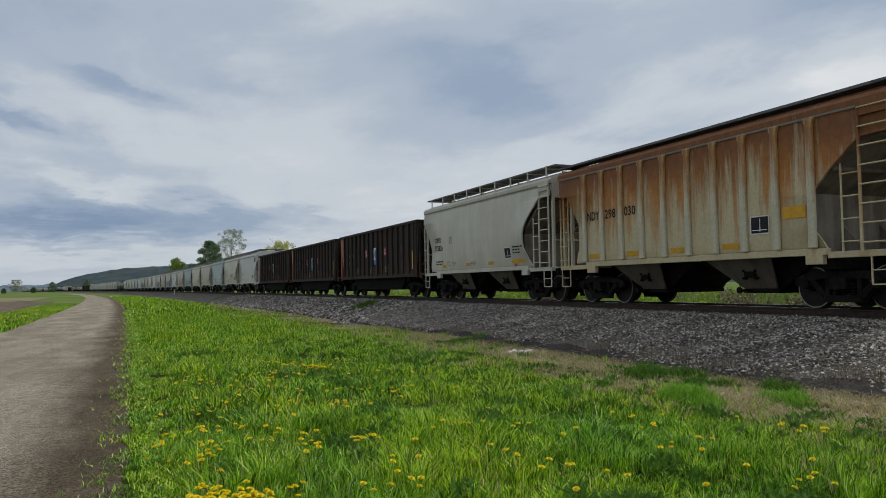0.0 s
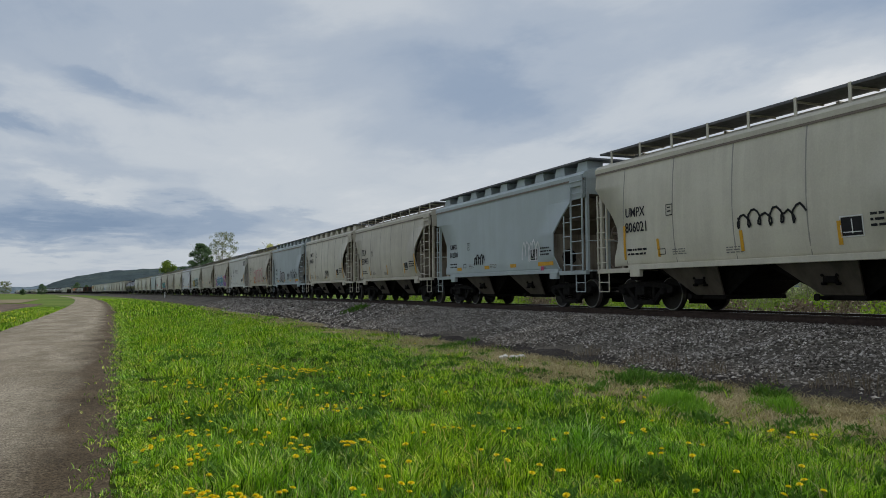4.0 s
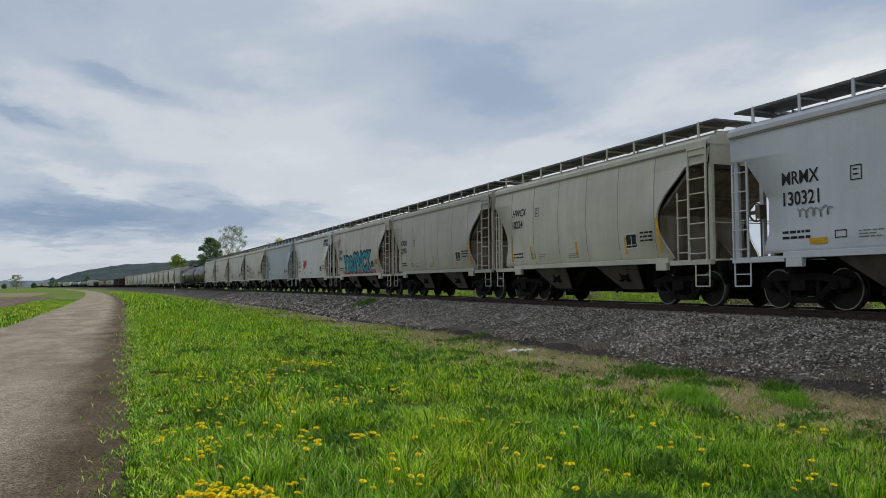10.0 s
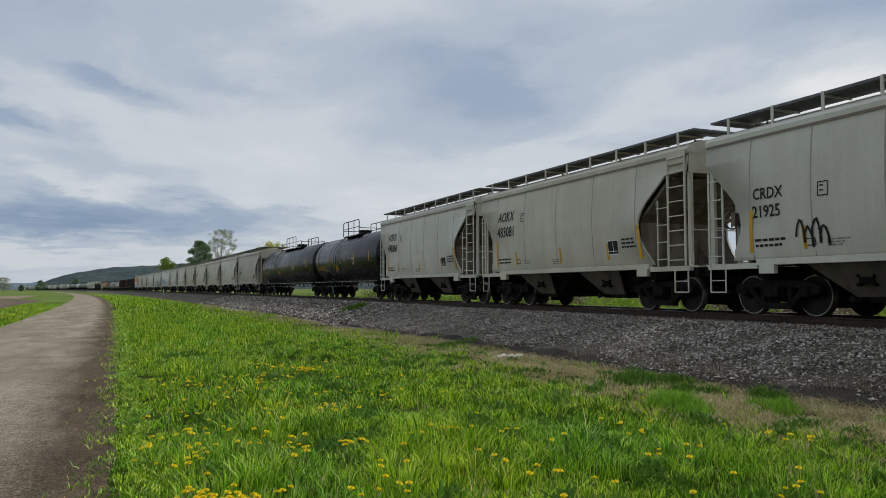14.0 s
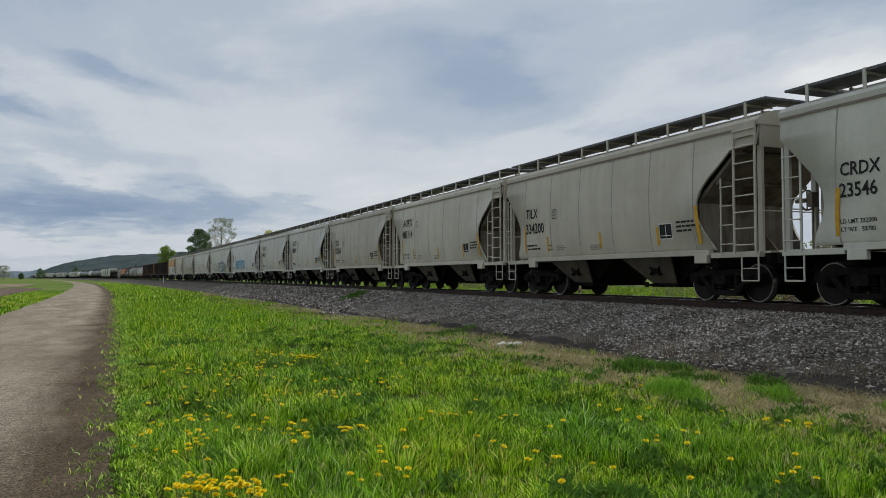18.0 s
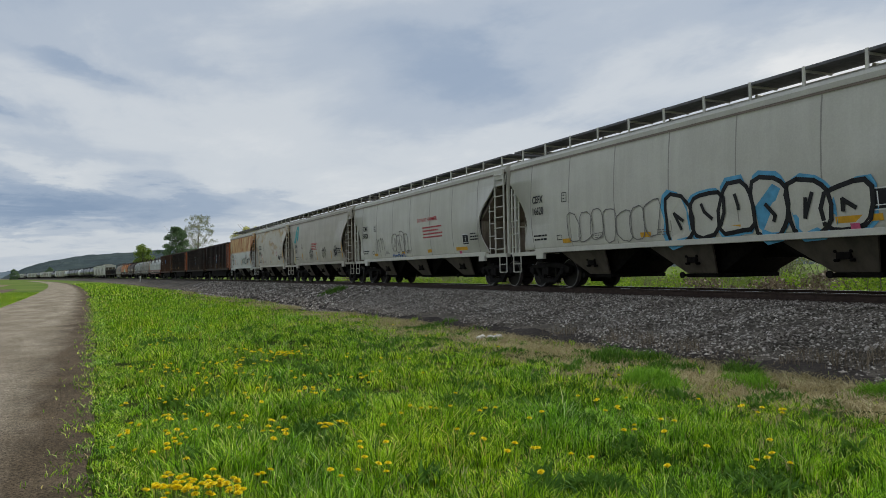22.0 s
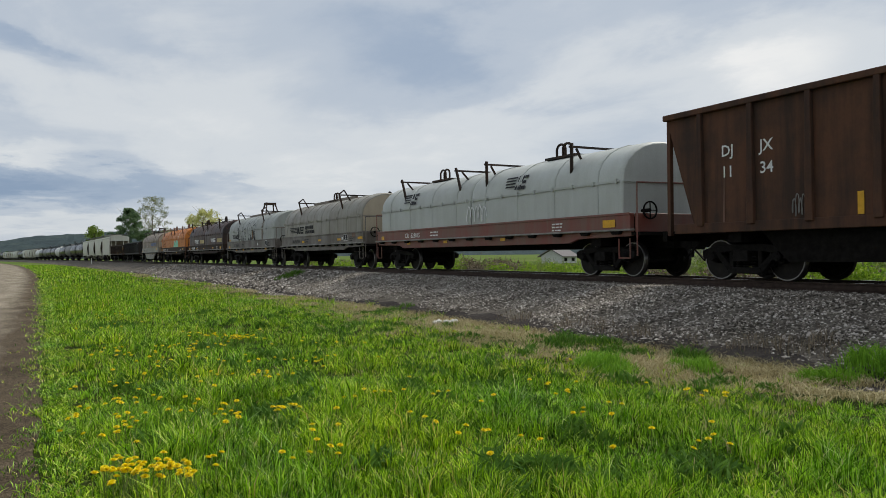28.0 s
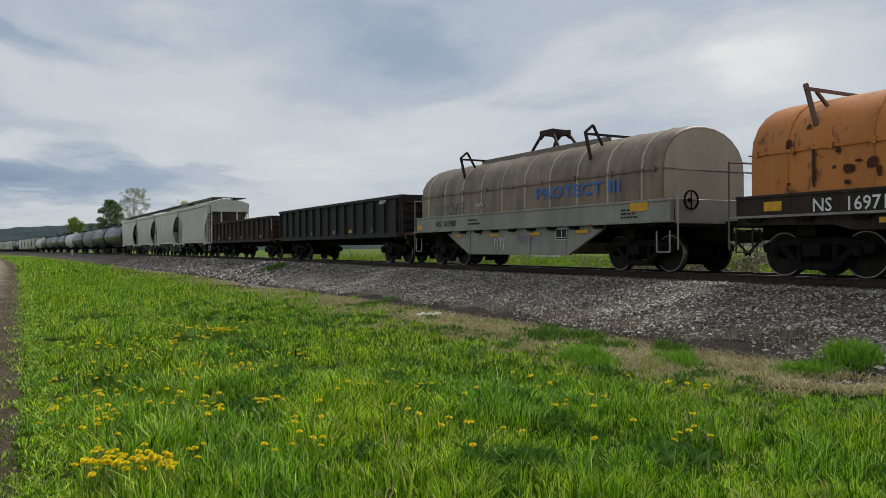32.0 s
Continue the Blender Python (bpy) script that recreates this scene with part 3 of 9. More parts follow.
def rail(u0):
    prof = [(-0.07, -0.172), (0.07, -0.172), (0.07, -0.155), (0.012, -0.13), (0.012, -0.045), (0.035, -0.036), (0.035, -0.004), (-0.035, -0.004), (-0.035, -0.036), (-0.012, -0.045), (-0.012, -0.13), (-0.07, -0.155)]
    ss = np.concatenate([np.arange(-400, 120, 8.0), np.arange(120, 1600, 30.0)])
    v, f = [], []
    n = len(prof)
    for s in ss:
        for du, dz in prof:
            x, y, _ = along(s, u0 + du)
            v.append((x, y, RAIL_Z + dz))
    for i in range(len(ss) - 1):
        for k in range(n):
            f.append((i * n + k, i * n + (k + 1) % n, (i + 1) * n + (k + 1) % n, (i + 1) * n + k))
    ob = part("rail", raw_mesh("rail", v, f), M["rail"])
    tagged(ob, "rusty-sided steel rail on wooden ties", "rail", group="rails of the track", kind="structure")
    tv, tf = [], []
    for s in ss:
        for du in (-0.033, 0.033):
            x, y, _ = along(s, u0 + du)
            tv.append((x, y, RAIL_Z))
    for i in range(len(ss) - 1):
        tf.append((2 * i, 2 * i + 1, 2 * i + 3, 2 * i + 2))
    part("rail_head", raw_mesh("rail_head", tv, tf), M["railtop"], ob, "polished running surface")


rail(-0.75), rail(0.75)


# ---- the train ----
# Cars are built about the middle of the car, on top of the rail: -x is the side towards the path, +y the way the line runs off.
CACHE = {}


def cached(key, build):
    if key not in CACHE:
        CACHE[key] = build()
    return CACHE[key]


WHEEL_R = 0.457


def m_wheel():
    bm = bmesh.new()
    lathe(bm, [(-0.07, 0.12), (-0.07, 0.40), (-0.075, 0.445), (-0.055, WHEEL_R), (0.045, WHEEL_R - 0.004), (0.05, WHEEL_R + 0.026), (0.07, WHEEL_R + 0.022), (0.07, 0.39), (0.025, 0.36), (0.015, 0.16), (0.07, 0.12)], "x", 22)
    return finish(bm, "wheel", smooth=False)


def m_tread():
    bm = bmesh.new()
    n = 28
    a = [[bm.verts.new((x, math.cos(2 * math.pi * i / n) * r, math.sin(2 * math.pi * i / n) * r)) for i in range(n)] for x, r in ((-0.079, 0.425), (-0.0795, 0.447), (-0.058, WHEEL_R + 0.0025), (0.043, WHEEL_R + 0.0012))]
    for p, q in zip(a, a[1:]):
        for i in range(n):
            bm.faces.new((p[i], p[(i + 1) % n], q[(i + 1) % n], q[i]))
    return finish(bm, "tread")


def m_axle():
    bm = bmesh.new()
    tube(bm, (-1.0, 0, 0), (1.0, 0, 0), 0.085, 10)
    return finish(bm, "axle")


def m_side_frame():
    """Cast side frame of a freight truck: arched top, two sloping legs, an open window for the springs."""
    bm = bmesh.new()
    top = [(-1.20, 0.50), (-1.22, 0.66), (-1.05, 0.72), (-0.55, 0.80), (0.55, 0.80), (1.05, 0.72), (1.22, 0.66), (1.20, 0.50), (1.02, 0.46), (0.86, 0.57), (0.50, 0.64), (-0.50, 0.64), (-0.86, 0.57), (-1.02, 0.46)]
    prism(bm, top, -0.08, 0.08)
    for k in (-1, 1):
        prism(bm, [(k * 0.86, 0.60), (k * 0.70, 0.62), (k * 0.36, 0.30), (k * 0.36, 0.18), (k * 0.46, 0.18)], -0.07, 0.07)
        prism(bm, [(k * 0.44, 0.66), (k * 0.33, 0.66), (k * 0.33, 0.24), (k * 0.44, 0.24)], -0.06, 0.06)
    prism(bm, [(-0.48, 0.15), (0.48, 0.15), (0.42, 0.29), (-0.42, 0.29)], -0.10, 0.10)
    return finish(bm, "side_frame", 0.012)


def m_spring():
    bm = bmesh.new()
    for y in (-0.20, 0.0, 0.20):
        for k in range(4):
            z = 0.30 + k * 0.066
            lathe(bm, [(z, 0.055), (z + 0.008, 0.082), (z + 0.034, 0.082), (z + 0.042, 0.055)], "z", 6, (0, y, 0))
    return finish(bm, "spring_group")


def m_bearing():
    bm = bmesh.new()
    lathe(bm, [(-0.16, 0.05), (-0.155, 0.10), (-0.06, 0.115), (0.06, 0.115), (0.10, 0.10)], "x", 14)
    for i in range(3):
        a = 2 * math.pi * i / 3
        tube(bm, (-0.175, 0.055 * math.cos(a), 0.055 * math.sin(a)), (-0.15, 0.055 * math.cos(a), 0.055 * math.sin(a)), 0.016, 6)
    return finish(bm, "bearing_cap")


def m_bolster():
    bm = bmesh.new()
    prism_pts = [(-0.20, 0.42), (0.20, 0.42), (0.20, 0.66), (-0.20, 0.66)]
    prism(bm, prism_pts, -1.22, 1.22)
    for k in (-1, 1):
        box(bm, -0.95, 0.95, k * 0.62 - 0.05, k * 0.62 + 0.05, 0.30, 0.38)
        box(bm, -0.62, -0.48, k * 0.40, k * 0.60, 0.25, 0.62)
        box(bm, 0.48, 0.62, k * 0.40, k * 0.60, 0.25, 0.62)
    lathe(bm, [(0.66, 0.30), (0.80, 0.30)], "z", 14)
    return finish(bm, "bolster", 0.01)


def truck(parent, y, near=True):
    """A four-wheeled freight truck under a car."""
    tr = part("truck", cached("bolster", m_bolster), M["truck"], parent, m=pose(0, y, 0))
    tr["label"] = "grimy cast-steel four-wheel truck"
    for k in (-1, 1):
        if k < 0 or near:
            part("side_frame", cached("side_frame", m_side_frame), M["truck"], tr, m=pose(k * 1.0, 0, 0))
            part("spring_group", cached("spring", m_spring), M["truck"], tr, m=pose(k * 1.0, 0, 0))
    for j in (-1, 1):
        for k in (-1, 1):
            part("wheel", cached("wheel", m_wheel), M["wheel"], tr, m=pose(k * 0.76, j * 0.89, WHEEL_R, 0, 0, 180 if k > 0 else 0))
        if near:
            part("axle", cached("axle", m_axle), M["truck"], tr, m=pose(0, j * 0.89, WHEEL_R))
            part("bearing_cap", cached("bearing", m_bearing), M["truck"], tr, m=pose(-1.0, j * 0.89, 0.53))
            part("wheel_tread", cached("tread", m_tread), M["tread"], tr, "bright worn wheel tread", pose(-0.76, j * 0.89, WHEEL_R))
    return tr


def m_far_truck():
    bm = bmesh.new()
    for x in (-1.0, 1.0):
        prism(bm, [(-1.2, 0.5), (-1.2, 0.68), (-0.5, 0.80), (0.5, 0.80), (1.2, 0.68), (1.2, 0.5), (0.45, 0.16), (-0.45, 0.16)], x - 0.08, x + 0.08)
    for y in (-0.89, 0.89):
        for x in (-0.76, 0.76):
            lathe(bm, [(x - 0.06, WHEEL_R), (x + 0.06, WHEEL_R)], "x", 14, (0, y, WHEEL_R))
    return finish(bm, "truck")


def m_coupler():
    bm = bmesh.new()
    box(bm, -0.08, 0.08, -0.20, 0.36, 0.76, 0.94)
    prism_y = [(0.30, 0.70), (0.52, 0.70), (0.56, 0.78), (0.56, 0.94), (0.50, 1.0), (0.30, 1.0)]
    prism(bm, prism_y, -0.16, 0.12)
    pipe(bm, [(-0.35, -0.1, 0.78), (-0.38, 0.15, 0.55), (-0.30, 0.38, 0.42), (-0.15, 0.55, 0.52)], 0.028, 5)
    pipe(bm, [(-1.35, -0.25, 0.98), (-0.5, -0.02, 0.92), (-0.15, 0.12, 1.02)], 0.014, 4)
    return finish(bm, "coupler")


def ladder_mesh(y0, y1, z0, z1, x, rungs, r=0.016, stile=0.05):
    bm = bmesh.new()
    for y in (y0, y1):
        box(bm, x - 0.008, x + 0.008 + stile * 0.4, y - stile / 2, y + stile / 2, z0, z1)
    for i in range(rungs):
        z = z0 + (z1 - z0) * (i + 0.5) / rungs
        tube(bm, (x - 0.03, y0, z), (x - 0.03, y1, z), r, 5)
    return finish(bm, "ladder")


def stiles_mesh(y0, y1, z0, z1, x, stile=0.05):
    """The two uprights of a ladder, tied at the head."""
    bm = bmesh.new()
    for y in (y0, y1):
        box(bm, x - 0.008, x + 0.012 + stile * 0.4, y - stile / 2, y + stile / 2, z0, z1)
    box(bm, x + 0.0, x + 0.02, y0, y1, z1 - 0.34, z1 - 0.005)
    return finish(bm, "ladder")


def rung_mesh(width):
    bm = bmesh.new()
    pipe(bm, [(0.03, 0, 0.02), (-0.03, 0.03, 0), (-0.03, width - 0.03, 0), (0.03, width, 0.02)], 0.017, 5)
    return finish(bm, "rung")


def corner_ladder(parent, key, y0, y1, z0, z1, x, rungs, mat, m):
    """Ladder with each rung a piece of its own."""
    ob = part("ladder", cached(("stiles", *key), lambda: stiles_mesh(y0, y1, z0, z1, x)), mat, parent, m=m)
    for i in range(rungs):
        part("rung", cached(("rung", round(y1 - y0, 2)), lambda: rung_mesh(y1 - y0)), mat, ob, m=pose(x - 0.01, y0, z0 + (z1 - z0) * (i + 0.5) / rungs))
    return ob


# -- covered hoppers --
def side_x(style, z):
    """Half width of a hopper's side at height z."""
    if style == "flat":
        return np.interp(z, (1.2, 1.5, 4.2), (1.50, 1.535, 1.535))
    return np.interp(z, (1.20, 1.45, 1.9, 2.5, 3.1, 3.6, 4.15), (1.46, 1.525, 1.585, 1.615, 1.60, 1.565, 1.50))


OVERHANG = 0.42         # from a covered hopper's end to the middle of the coupling


def end_y(style, z, half, k=-1):
    """Where the side sheet ends, from the middle: a rounded (or angular) opening below the top corner; it is shallower at the brake end (k = 1)."""
    if style == "flat":
        f = 1.0 if k < 0 else 0.62
        return half - f * np.interp(z, (1.25, 1.5, 1.7, 2.45, 2.90, 3.42, 3.45, 4.2), (1.55, 1.70, 1.88, 1.88, 1.40, 0.74, 0.03, 0.0))
    if k < 0:
        return half - np.interp(z, (1.25, 1.35, 1.5, 1.65, 1.8, 1.95, 2.1, 2.3, 2.5, 2.7, 2.9, 3.1, 3.35, 3.58, 3.61, 4.2), (1.42, 1.46, 1.57, 1.70, 1.80, 1.88, 1.93, 1.95, 1.92, 1.82, 1.64, 1.40, 1.08, 0.82, 0.03, 0.0))
    return half - np.interp(z, (1.25, 1.55, 1.8, 2.05, 2.35, 2.67, 3.1, 3.58, 4.2), (0.80, 0.92, 1.08, 1.16, 1.12, 0.93, 0.52, 0.02, 0.0))


def m_side(style, half, way=1, top=4.12):
    """One side sheet; way is 1 for the near side and -1 for the far one."""
    k = 1
    zs = np.concatenate([np.linspace(1.25, 3.4, 26), (3.42, 3.45, 3.5, 3.58, 3.61, 3.7, 3.9, top)])
    v, f = [], []
    ny = 8
    for z in zs:
        e0, e1, x = float(end_y(style, z, half)), float(end_y(style, z, half, k)), float(side_x(style, z))
        for q in np.linspace(0, 1, ny):
            v.append((-x * way, -e0 + q * (e0 + e1), z))
    k = len(v)
    v += [(x + 0.05 * way, y, z) for x, y, z in v]
    for i in range(len(zs) - 1):
        for j in range(ny - 1):
            a = i * ny + j
            f.append((a, a + ny, a + ny + 1, a + 1)), f.append((k + a, k + a + 1, k + a + ny + 1, k + a + ny))
        for j in (0, ny - 1):
            a = i * ny + j
            f.append((a, a + ny, k + a + ny, k + a))
    top_row = (len(zs) - 1) * ny
    for j in range(ny - 1):
        f.append((j, j + 1, k + j + 1, k + j)), f.append((top_row + j, top_row + j + 1, k + top_row + j + 1, k + top_row + j))
    me = raw_mesh("side_sheet", v, f, True)
    return me


def m_roof(half, style):
    """Roof: a rolled eave, a sloping shoulder and a flat crown."""
    w = float(side_x(style, 4.12))
    prof = [(-w - 0.03, 4.06), (-w - 0.035, 4.17), (-w + 0.05, 4.26), (-1.05, 4.40), (-0.62, 4.47), (0.62, 4.47), (1.05, 4.40), (w - 0.05, 4.26), (w + 0.035, 4.17), (w + 0.03, 4.06)]
    bm = bmesh.new()
    rows = [[bm.verts.new((x, y, z)) for x, z in prof] for y in (-half - 0.03, -half + 0.05, half - 0.05, half + 0.03)]
    for a, b in zip(rows, rows[1:]):
        for i in range(len(prof) - 1):
            bm.faces.new((a[i], a[i + 1], b[i + 1], b[i]))
    bm.faces.new(rows[0]), bm.faces.new(rows[-1][::-1])
    return finish(bm, "roof")


def m_eave(half, style):
    w = float(side_x(style, 4.10))
    bm = bmesh.new()
    for k in (-1, 1):
        x0, x1 = sorted((k * (w + 0.028), k * (w - 0.03)))
        box(bm, x0, x1, -half, half, 4.00, 4.055)
    return finish(bm, "eave_rail")


def m_boards(half, low):
    """Two running boards along the roof with a cross-over at each end; on old cars they lie low by the eave."""
    bm = bmesh.new()
    z, out, inner = (4.47, 1.46, 1.05) if low else (4.70, 1.33, 0.45)
    for x0, x1 in ((-out, -inner), (inner, out)):
        box(bm, x0, x1, -half + 0.25, half - 0.25, z - 0.06, z)
    for y in (-half - 0.05, half - 0.49):
        box(bm, -out, out, y, y + 0.54, z - 0.051, z - 0.001)
    return finish(bm, "running_board")


def m_board_post(solid):
    bm = bmesh.new()
    if solid:
        prism(bm, [(-0.34, 4.32), (0.34, 4.32), (0.20, 4.655), (-0.26, 4.655)], -1.22, -1.18)
        box(bm, -1.21, -0.62, -0.28, -0.25, 4.40, 4.655)
    else:
        box(bm, -1.345, -1.315, -0.035, 0.035, 4.26, 4.71)
        box(bm, -1.34, -0.50, -0.02, 0.02, 4.595, 4.638)
    return finish(bm, "board_support")


def m_hatch(half):
    bm = bmesh.new()
    box(bm, -0.42, 0.42, -half + 0.7, half - 0.7, 4.46, 4.60)
    n = max(3, int(half * 2 / 3))
    for i in range(n + 1):
        y = -half + 0.9 + (2 * half - 1.8) * i / n
        box(bm, -0.47, 0.47, y - 0.04, y + 0.04, 4.45, 4.635)
    return finish(bm, "roof_hatch", 0.012)


def m_slope(half, k, style):
    """Sloping end sheet of the tub."""
    bm = bmesh.new()
    d = 2.02 if k < 0 else 1.26
    pts = [(k * (half - 0.05), 4.00), (k * (half - 0.12), 4.05), (k * (half - d - 0.06), 2.48), (k * (half - d), 2.40)]
    prism(bm, pts, -1.47, 1.47)
    for q in (0.30, 0.68):
        y, z = pts[0][0] + (pts[3][0] - pts[0][0]) * q, pts[0][1] + (pts[3][1] - pts[0][1]) * q
        tube(bm, (-1.45, y + k * 0.02, z - 0.02), (1.45, y + k * 0.02, z - 0.02), 0.06, 6)
    return finish(bm, "slope_sheet")


def m_end_plate(half, k):
    bm = bmesh.new()
    box(bm, -1.46, 1.46, *sorted((k * (half - 0.03), k * (half + 0.01))), 3.56, 4.20)
    for x in (-0.62, 0.62):
        box(bm, x - 0.05, x + 0.05, *sorted((k * (half - 0.14), k * (half - 0.02))), 1.20, 3.60)
    for x in (-1.42, 1.34):
        box(bm, x, x + 0.08, *sorted((k * (half - 0.12), k * (half - 0.0))), 1.15, 3.60)
    return finish(bm, "end_frame")


def m_end_box(half, k, hole):
    """Upright tub end below the slope sheet, with its gussets and shear plate."""
    bm = bmesh.new()
    d = 2.00 if k < 0 else 1.24
    box(bm, -1.46, 1.46, *sorted((k * (half - d - 0.04), k * (half - d + 0.03))), 1.2, 2.46)
    box(bm, -0.55, 0.55, *sorted((k * (half - d), k * (half - 0.10))), 1.16, 1.24)
    for x in (-0.60, 0.55):
        prism(bm, [(k * (half - d), 1.22), (k * (half - d + 0.6), 1.22), (k * (half - d), 1.85)], x, x + 0.05)
    return finish(bm, "end_bulkhead")


# A disc on the bulkhead; the hole's inner shade is only its dark colour.
def m_hole(half, k):
    bm = bmesh.new()
    lathe(bm, [(k * (half - (1.97 if k < 0 else 1.21)), 0.27), (k * (half - (1.955 if k < 0 else 1.195)), 0.27)], "y", 20, (-0.85, 0, 1.68))
    return finish(bm, "access_hole")


def m_sill(half, bays):
    """Side sill flange under the side sheets, stepping to deeper ends over the trucks."""
    bm = bmesh.new()
    inner = half - 1.90
    for k in (-1, 1):
        x0, x1 = sorted((k * 1.56, k * 1.40))
        box(bm, x0, x1, -inner - 0.35, inner + 0.35, 1.13, 1.27)
        for e in (-1, 1):
            y0, y1 = sorted((e * (inner + 0.35), e * (half + 0.02)))
            box(bm, *sorted((k * 1.52, k * 1.38)), y0, y1, 1.06, 1.19)
            yb = e * (inner + 0.05)
            box(bm, *sorted((k * 1.565, k * 1.44)), yb - 0.22, yb + 0.22, 0.94, 1.16)
    return finish(bm, "side_sill", 0.008)


def m_underframe(half, bays):
    bm = bmesh.new()
    box(bm, -0.28, 0.28, -half - 0.25, half + 0.25, 0.78, 1.10)
    for e in (-1, 1):
        yt = e * (half - 1.61)
        box(bm, -1.40, 1.40, yt - 0.16, yt + 0.16, 0.84, 1.10)
        box(bm, -1.42, 1.42, *sorted((e * (half + 0.10), e * (half + 0.24))), 0.92, 1.14)
    return finish(bm, "underframe")


def m_bay(width):
    """One discharge hopper: sloping sheets down to a narrow outlet."""
    bm = bmesh.new()
    w = width / 2
    topr = [(-1.05, -w, 1.16), (1.05, -w, 1.16), (1.05, w, 1.16), (-1.05, w, 1.16)]
    low = [(-0.85, -0.64, 0.42), (0.85, -0.64, 0.42), (0.85, 0.30, 0.42), (-0.85, 0.30, 0.42)]
    a, b = [bm.verts.new(p) for p in topr], [bm.verts.new(p) for p in low]
    for i in range(4):
        bm.faces.new((a[i], a[(i + 1) % 4], b[(i + 1) % 4], b[i]))
    bm.faces.new(b)
    bm.faces.new(a[::-1])
    return finish(bm, "hopper_bay")


def m_bay_panel(width, k):
    """The outer side sheet of a bay, a tapering panel that leans inwards."""
    bm = bmesh.new()
    w = width / 2
    q = [(k * 1.42, w * 0.68, 1.20), (k * 1.42, -w * 0.44, 1.20), (k * 1.02, -0.66, 0.44), (k * 1.02, 0.34, 0.44)]
    o = [bm.verts.new(p) for p in q]
    i = [bm.verts.new((p[0] - k * 0.05, p[1], p[2] - 0.01)) for p in q]
    bm.faces.new(o if k < 0 else o[::-1]), bm.faces.new(i[::-1] if k < 0 else i)
    for j in range(4):
        bm.faces.new((o[j], o[(j + 1) % 4], i[(j + 1) % 4], i[j]))
    return finish(bm, "bay_side_panel")


def m_bay_pad(k):
    """Bolted pad for a vibrator on a bay's side panel."""
    bm = bmesh.new()
    box(bm, *sorted((k * 1.17, k * 1.27)), -0.22, 0.10, 0.70, 0.84)
    for y, z in ((-0.24, 0.68), (0.12, 0.86), (-0.24, 0.86), (0.12, 0.68)):
        tube(bm, (k * 1.15, y, z), (k * 1.28, y, z), 0.035, 6)
    return finish(bm, "vibrator_pad", 0.01)


def m_outlet():
    bm = bmesh.new()
    box(bm, -1.00, 1.00, -0.70, 0.38, 0.33, 0.43)
    box(bm, -1.30, -1.00, 0.10, 0.30, 0.36, 0.42)
    lathe(bm, [(-1.34, 0.08), (-1.30, 0.08)], "x", 10, (0, 0.2, 0.40))
    return finish(bm, "outlet_gate")


def m_end_gear(half):
    """Platform at a car's end."""
    bm = bmesh.new()
    box(bm, -1.40, 1.40, half - 0.35, half + 0.22, 1.15, 1.19)
    return finish(bm, "end_platform")


def m_step(half):
    """Sill step that hangs under a corner."""
    bm = bmesh.new()
    pipe(bm, [(-1.5, half - 0.05, 1.10), (-1.5, half - 0.05, 0.52), (-1.5, half - 0.55, 0.52), (-1.5, half - 0.55, 1.10)], 0.02, 4)
    pipe(bm, [(-1.5, half - 0.05, 0.80), (-1.5, half - 0.55, 0.80)], 0.016, 4)
    return finish(bm, "sill_step")


def m_end_bar(half):
    bm = bmesh.new()
    pipe(bm, [(-1.45, half + 0.02, 2.10), (-1.45, half + 0.08, 2.10), (1.45, half + 0.08, 2.10), (1.45, half + 0.02, 2.10)], 0.016, 5)
    return finish(bm, "end_handrail")


def m_brake(half):
    bm = bmesh.new()
    y = half - 0.18
    box(bm, -0.85, -0.65, y - 0.02, y + 0.12, 2.14, 2.46)
    pipe(bm, [(-0.75, y + 0.05, 2.14), (-0.75, y + 0.05, 1.2)], 0.02, 4)
    return finish(bm, "hand_brake")


def m_tankres(half):
    bm = bmesh.new()
    lathe(bm, [(half - 1.35, 0.10), (half - 1.30, 0.22), (half - 0.65, 0.22), (half - 0.60, 0.10)], "y", 14, (-0.55, 0, 1.45))
    pipe(bm, [(-0.55, half - 0.9, 1.25), (-0.9, half - 0.9, 1.15), (-1.2, half - 1.4, 1.10)], 0.02, 4)
    return finish(bm, "air_reservoir")


def m_seam(style):
    """A thin weld seam standing on the side sheet."""
    v, f = [], []
    zs = np.linspace(1.28, 4.0, 9)
    for z in zs:
        x = float(side_x(style, z))
        v += [(-x - 0.001, -0.020, z), (-x - 0.008, -0.008, z), (-x - 0.008, 0.008, z), (-x - 0.001, 0.020, z)]
    for k in range(len(zs) - 1):
        for j in range(3):
            a = k * 4 + j
            f.append((a, a + 1, a + 5, a + 4))
    return raw_mesh("weld_seam", v, f, True)


def m_side_rib():
    """Pressed upright post of an old ribbed car, flared under the eave."""
    bm = bmesh.new()
    prism(bm, [(-0.10, 1.28), (0.10, 1.28), (0.085, 3.85), (0.16, 4.02), (-0.16, 4.02), (-0.085, 3.85)], -1.62, -1.53)
    return finish(bm, "side_rib", 0.02)


def empty_car(name, label, category, group):
    ob = new(name)
    ob.empty_display_size = 0.5
    return tagged(ob, label, category, group)


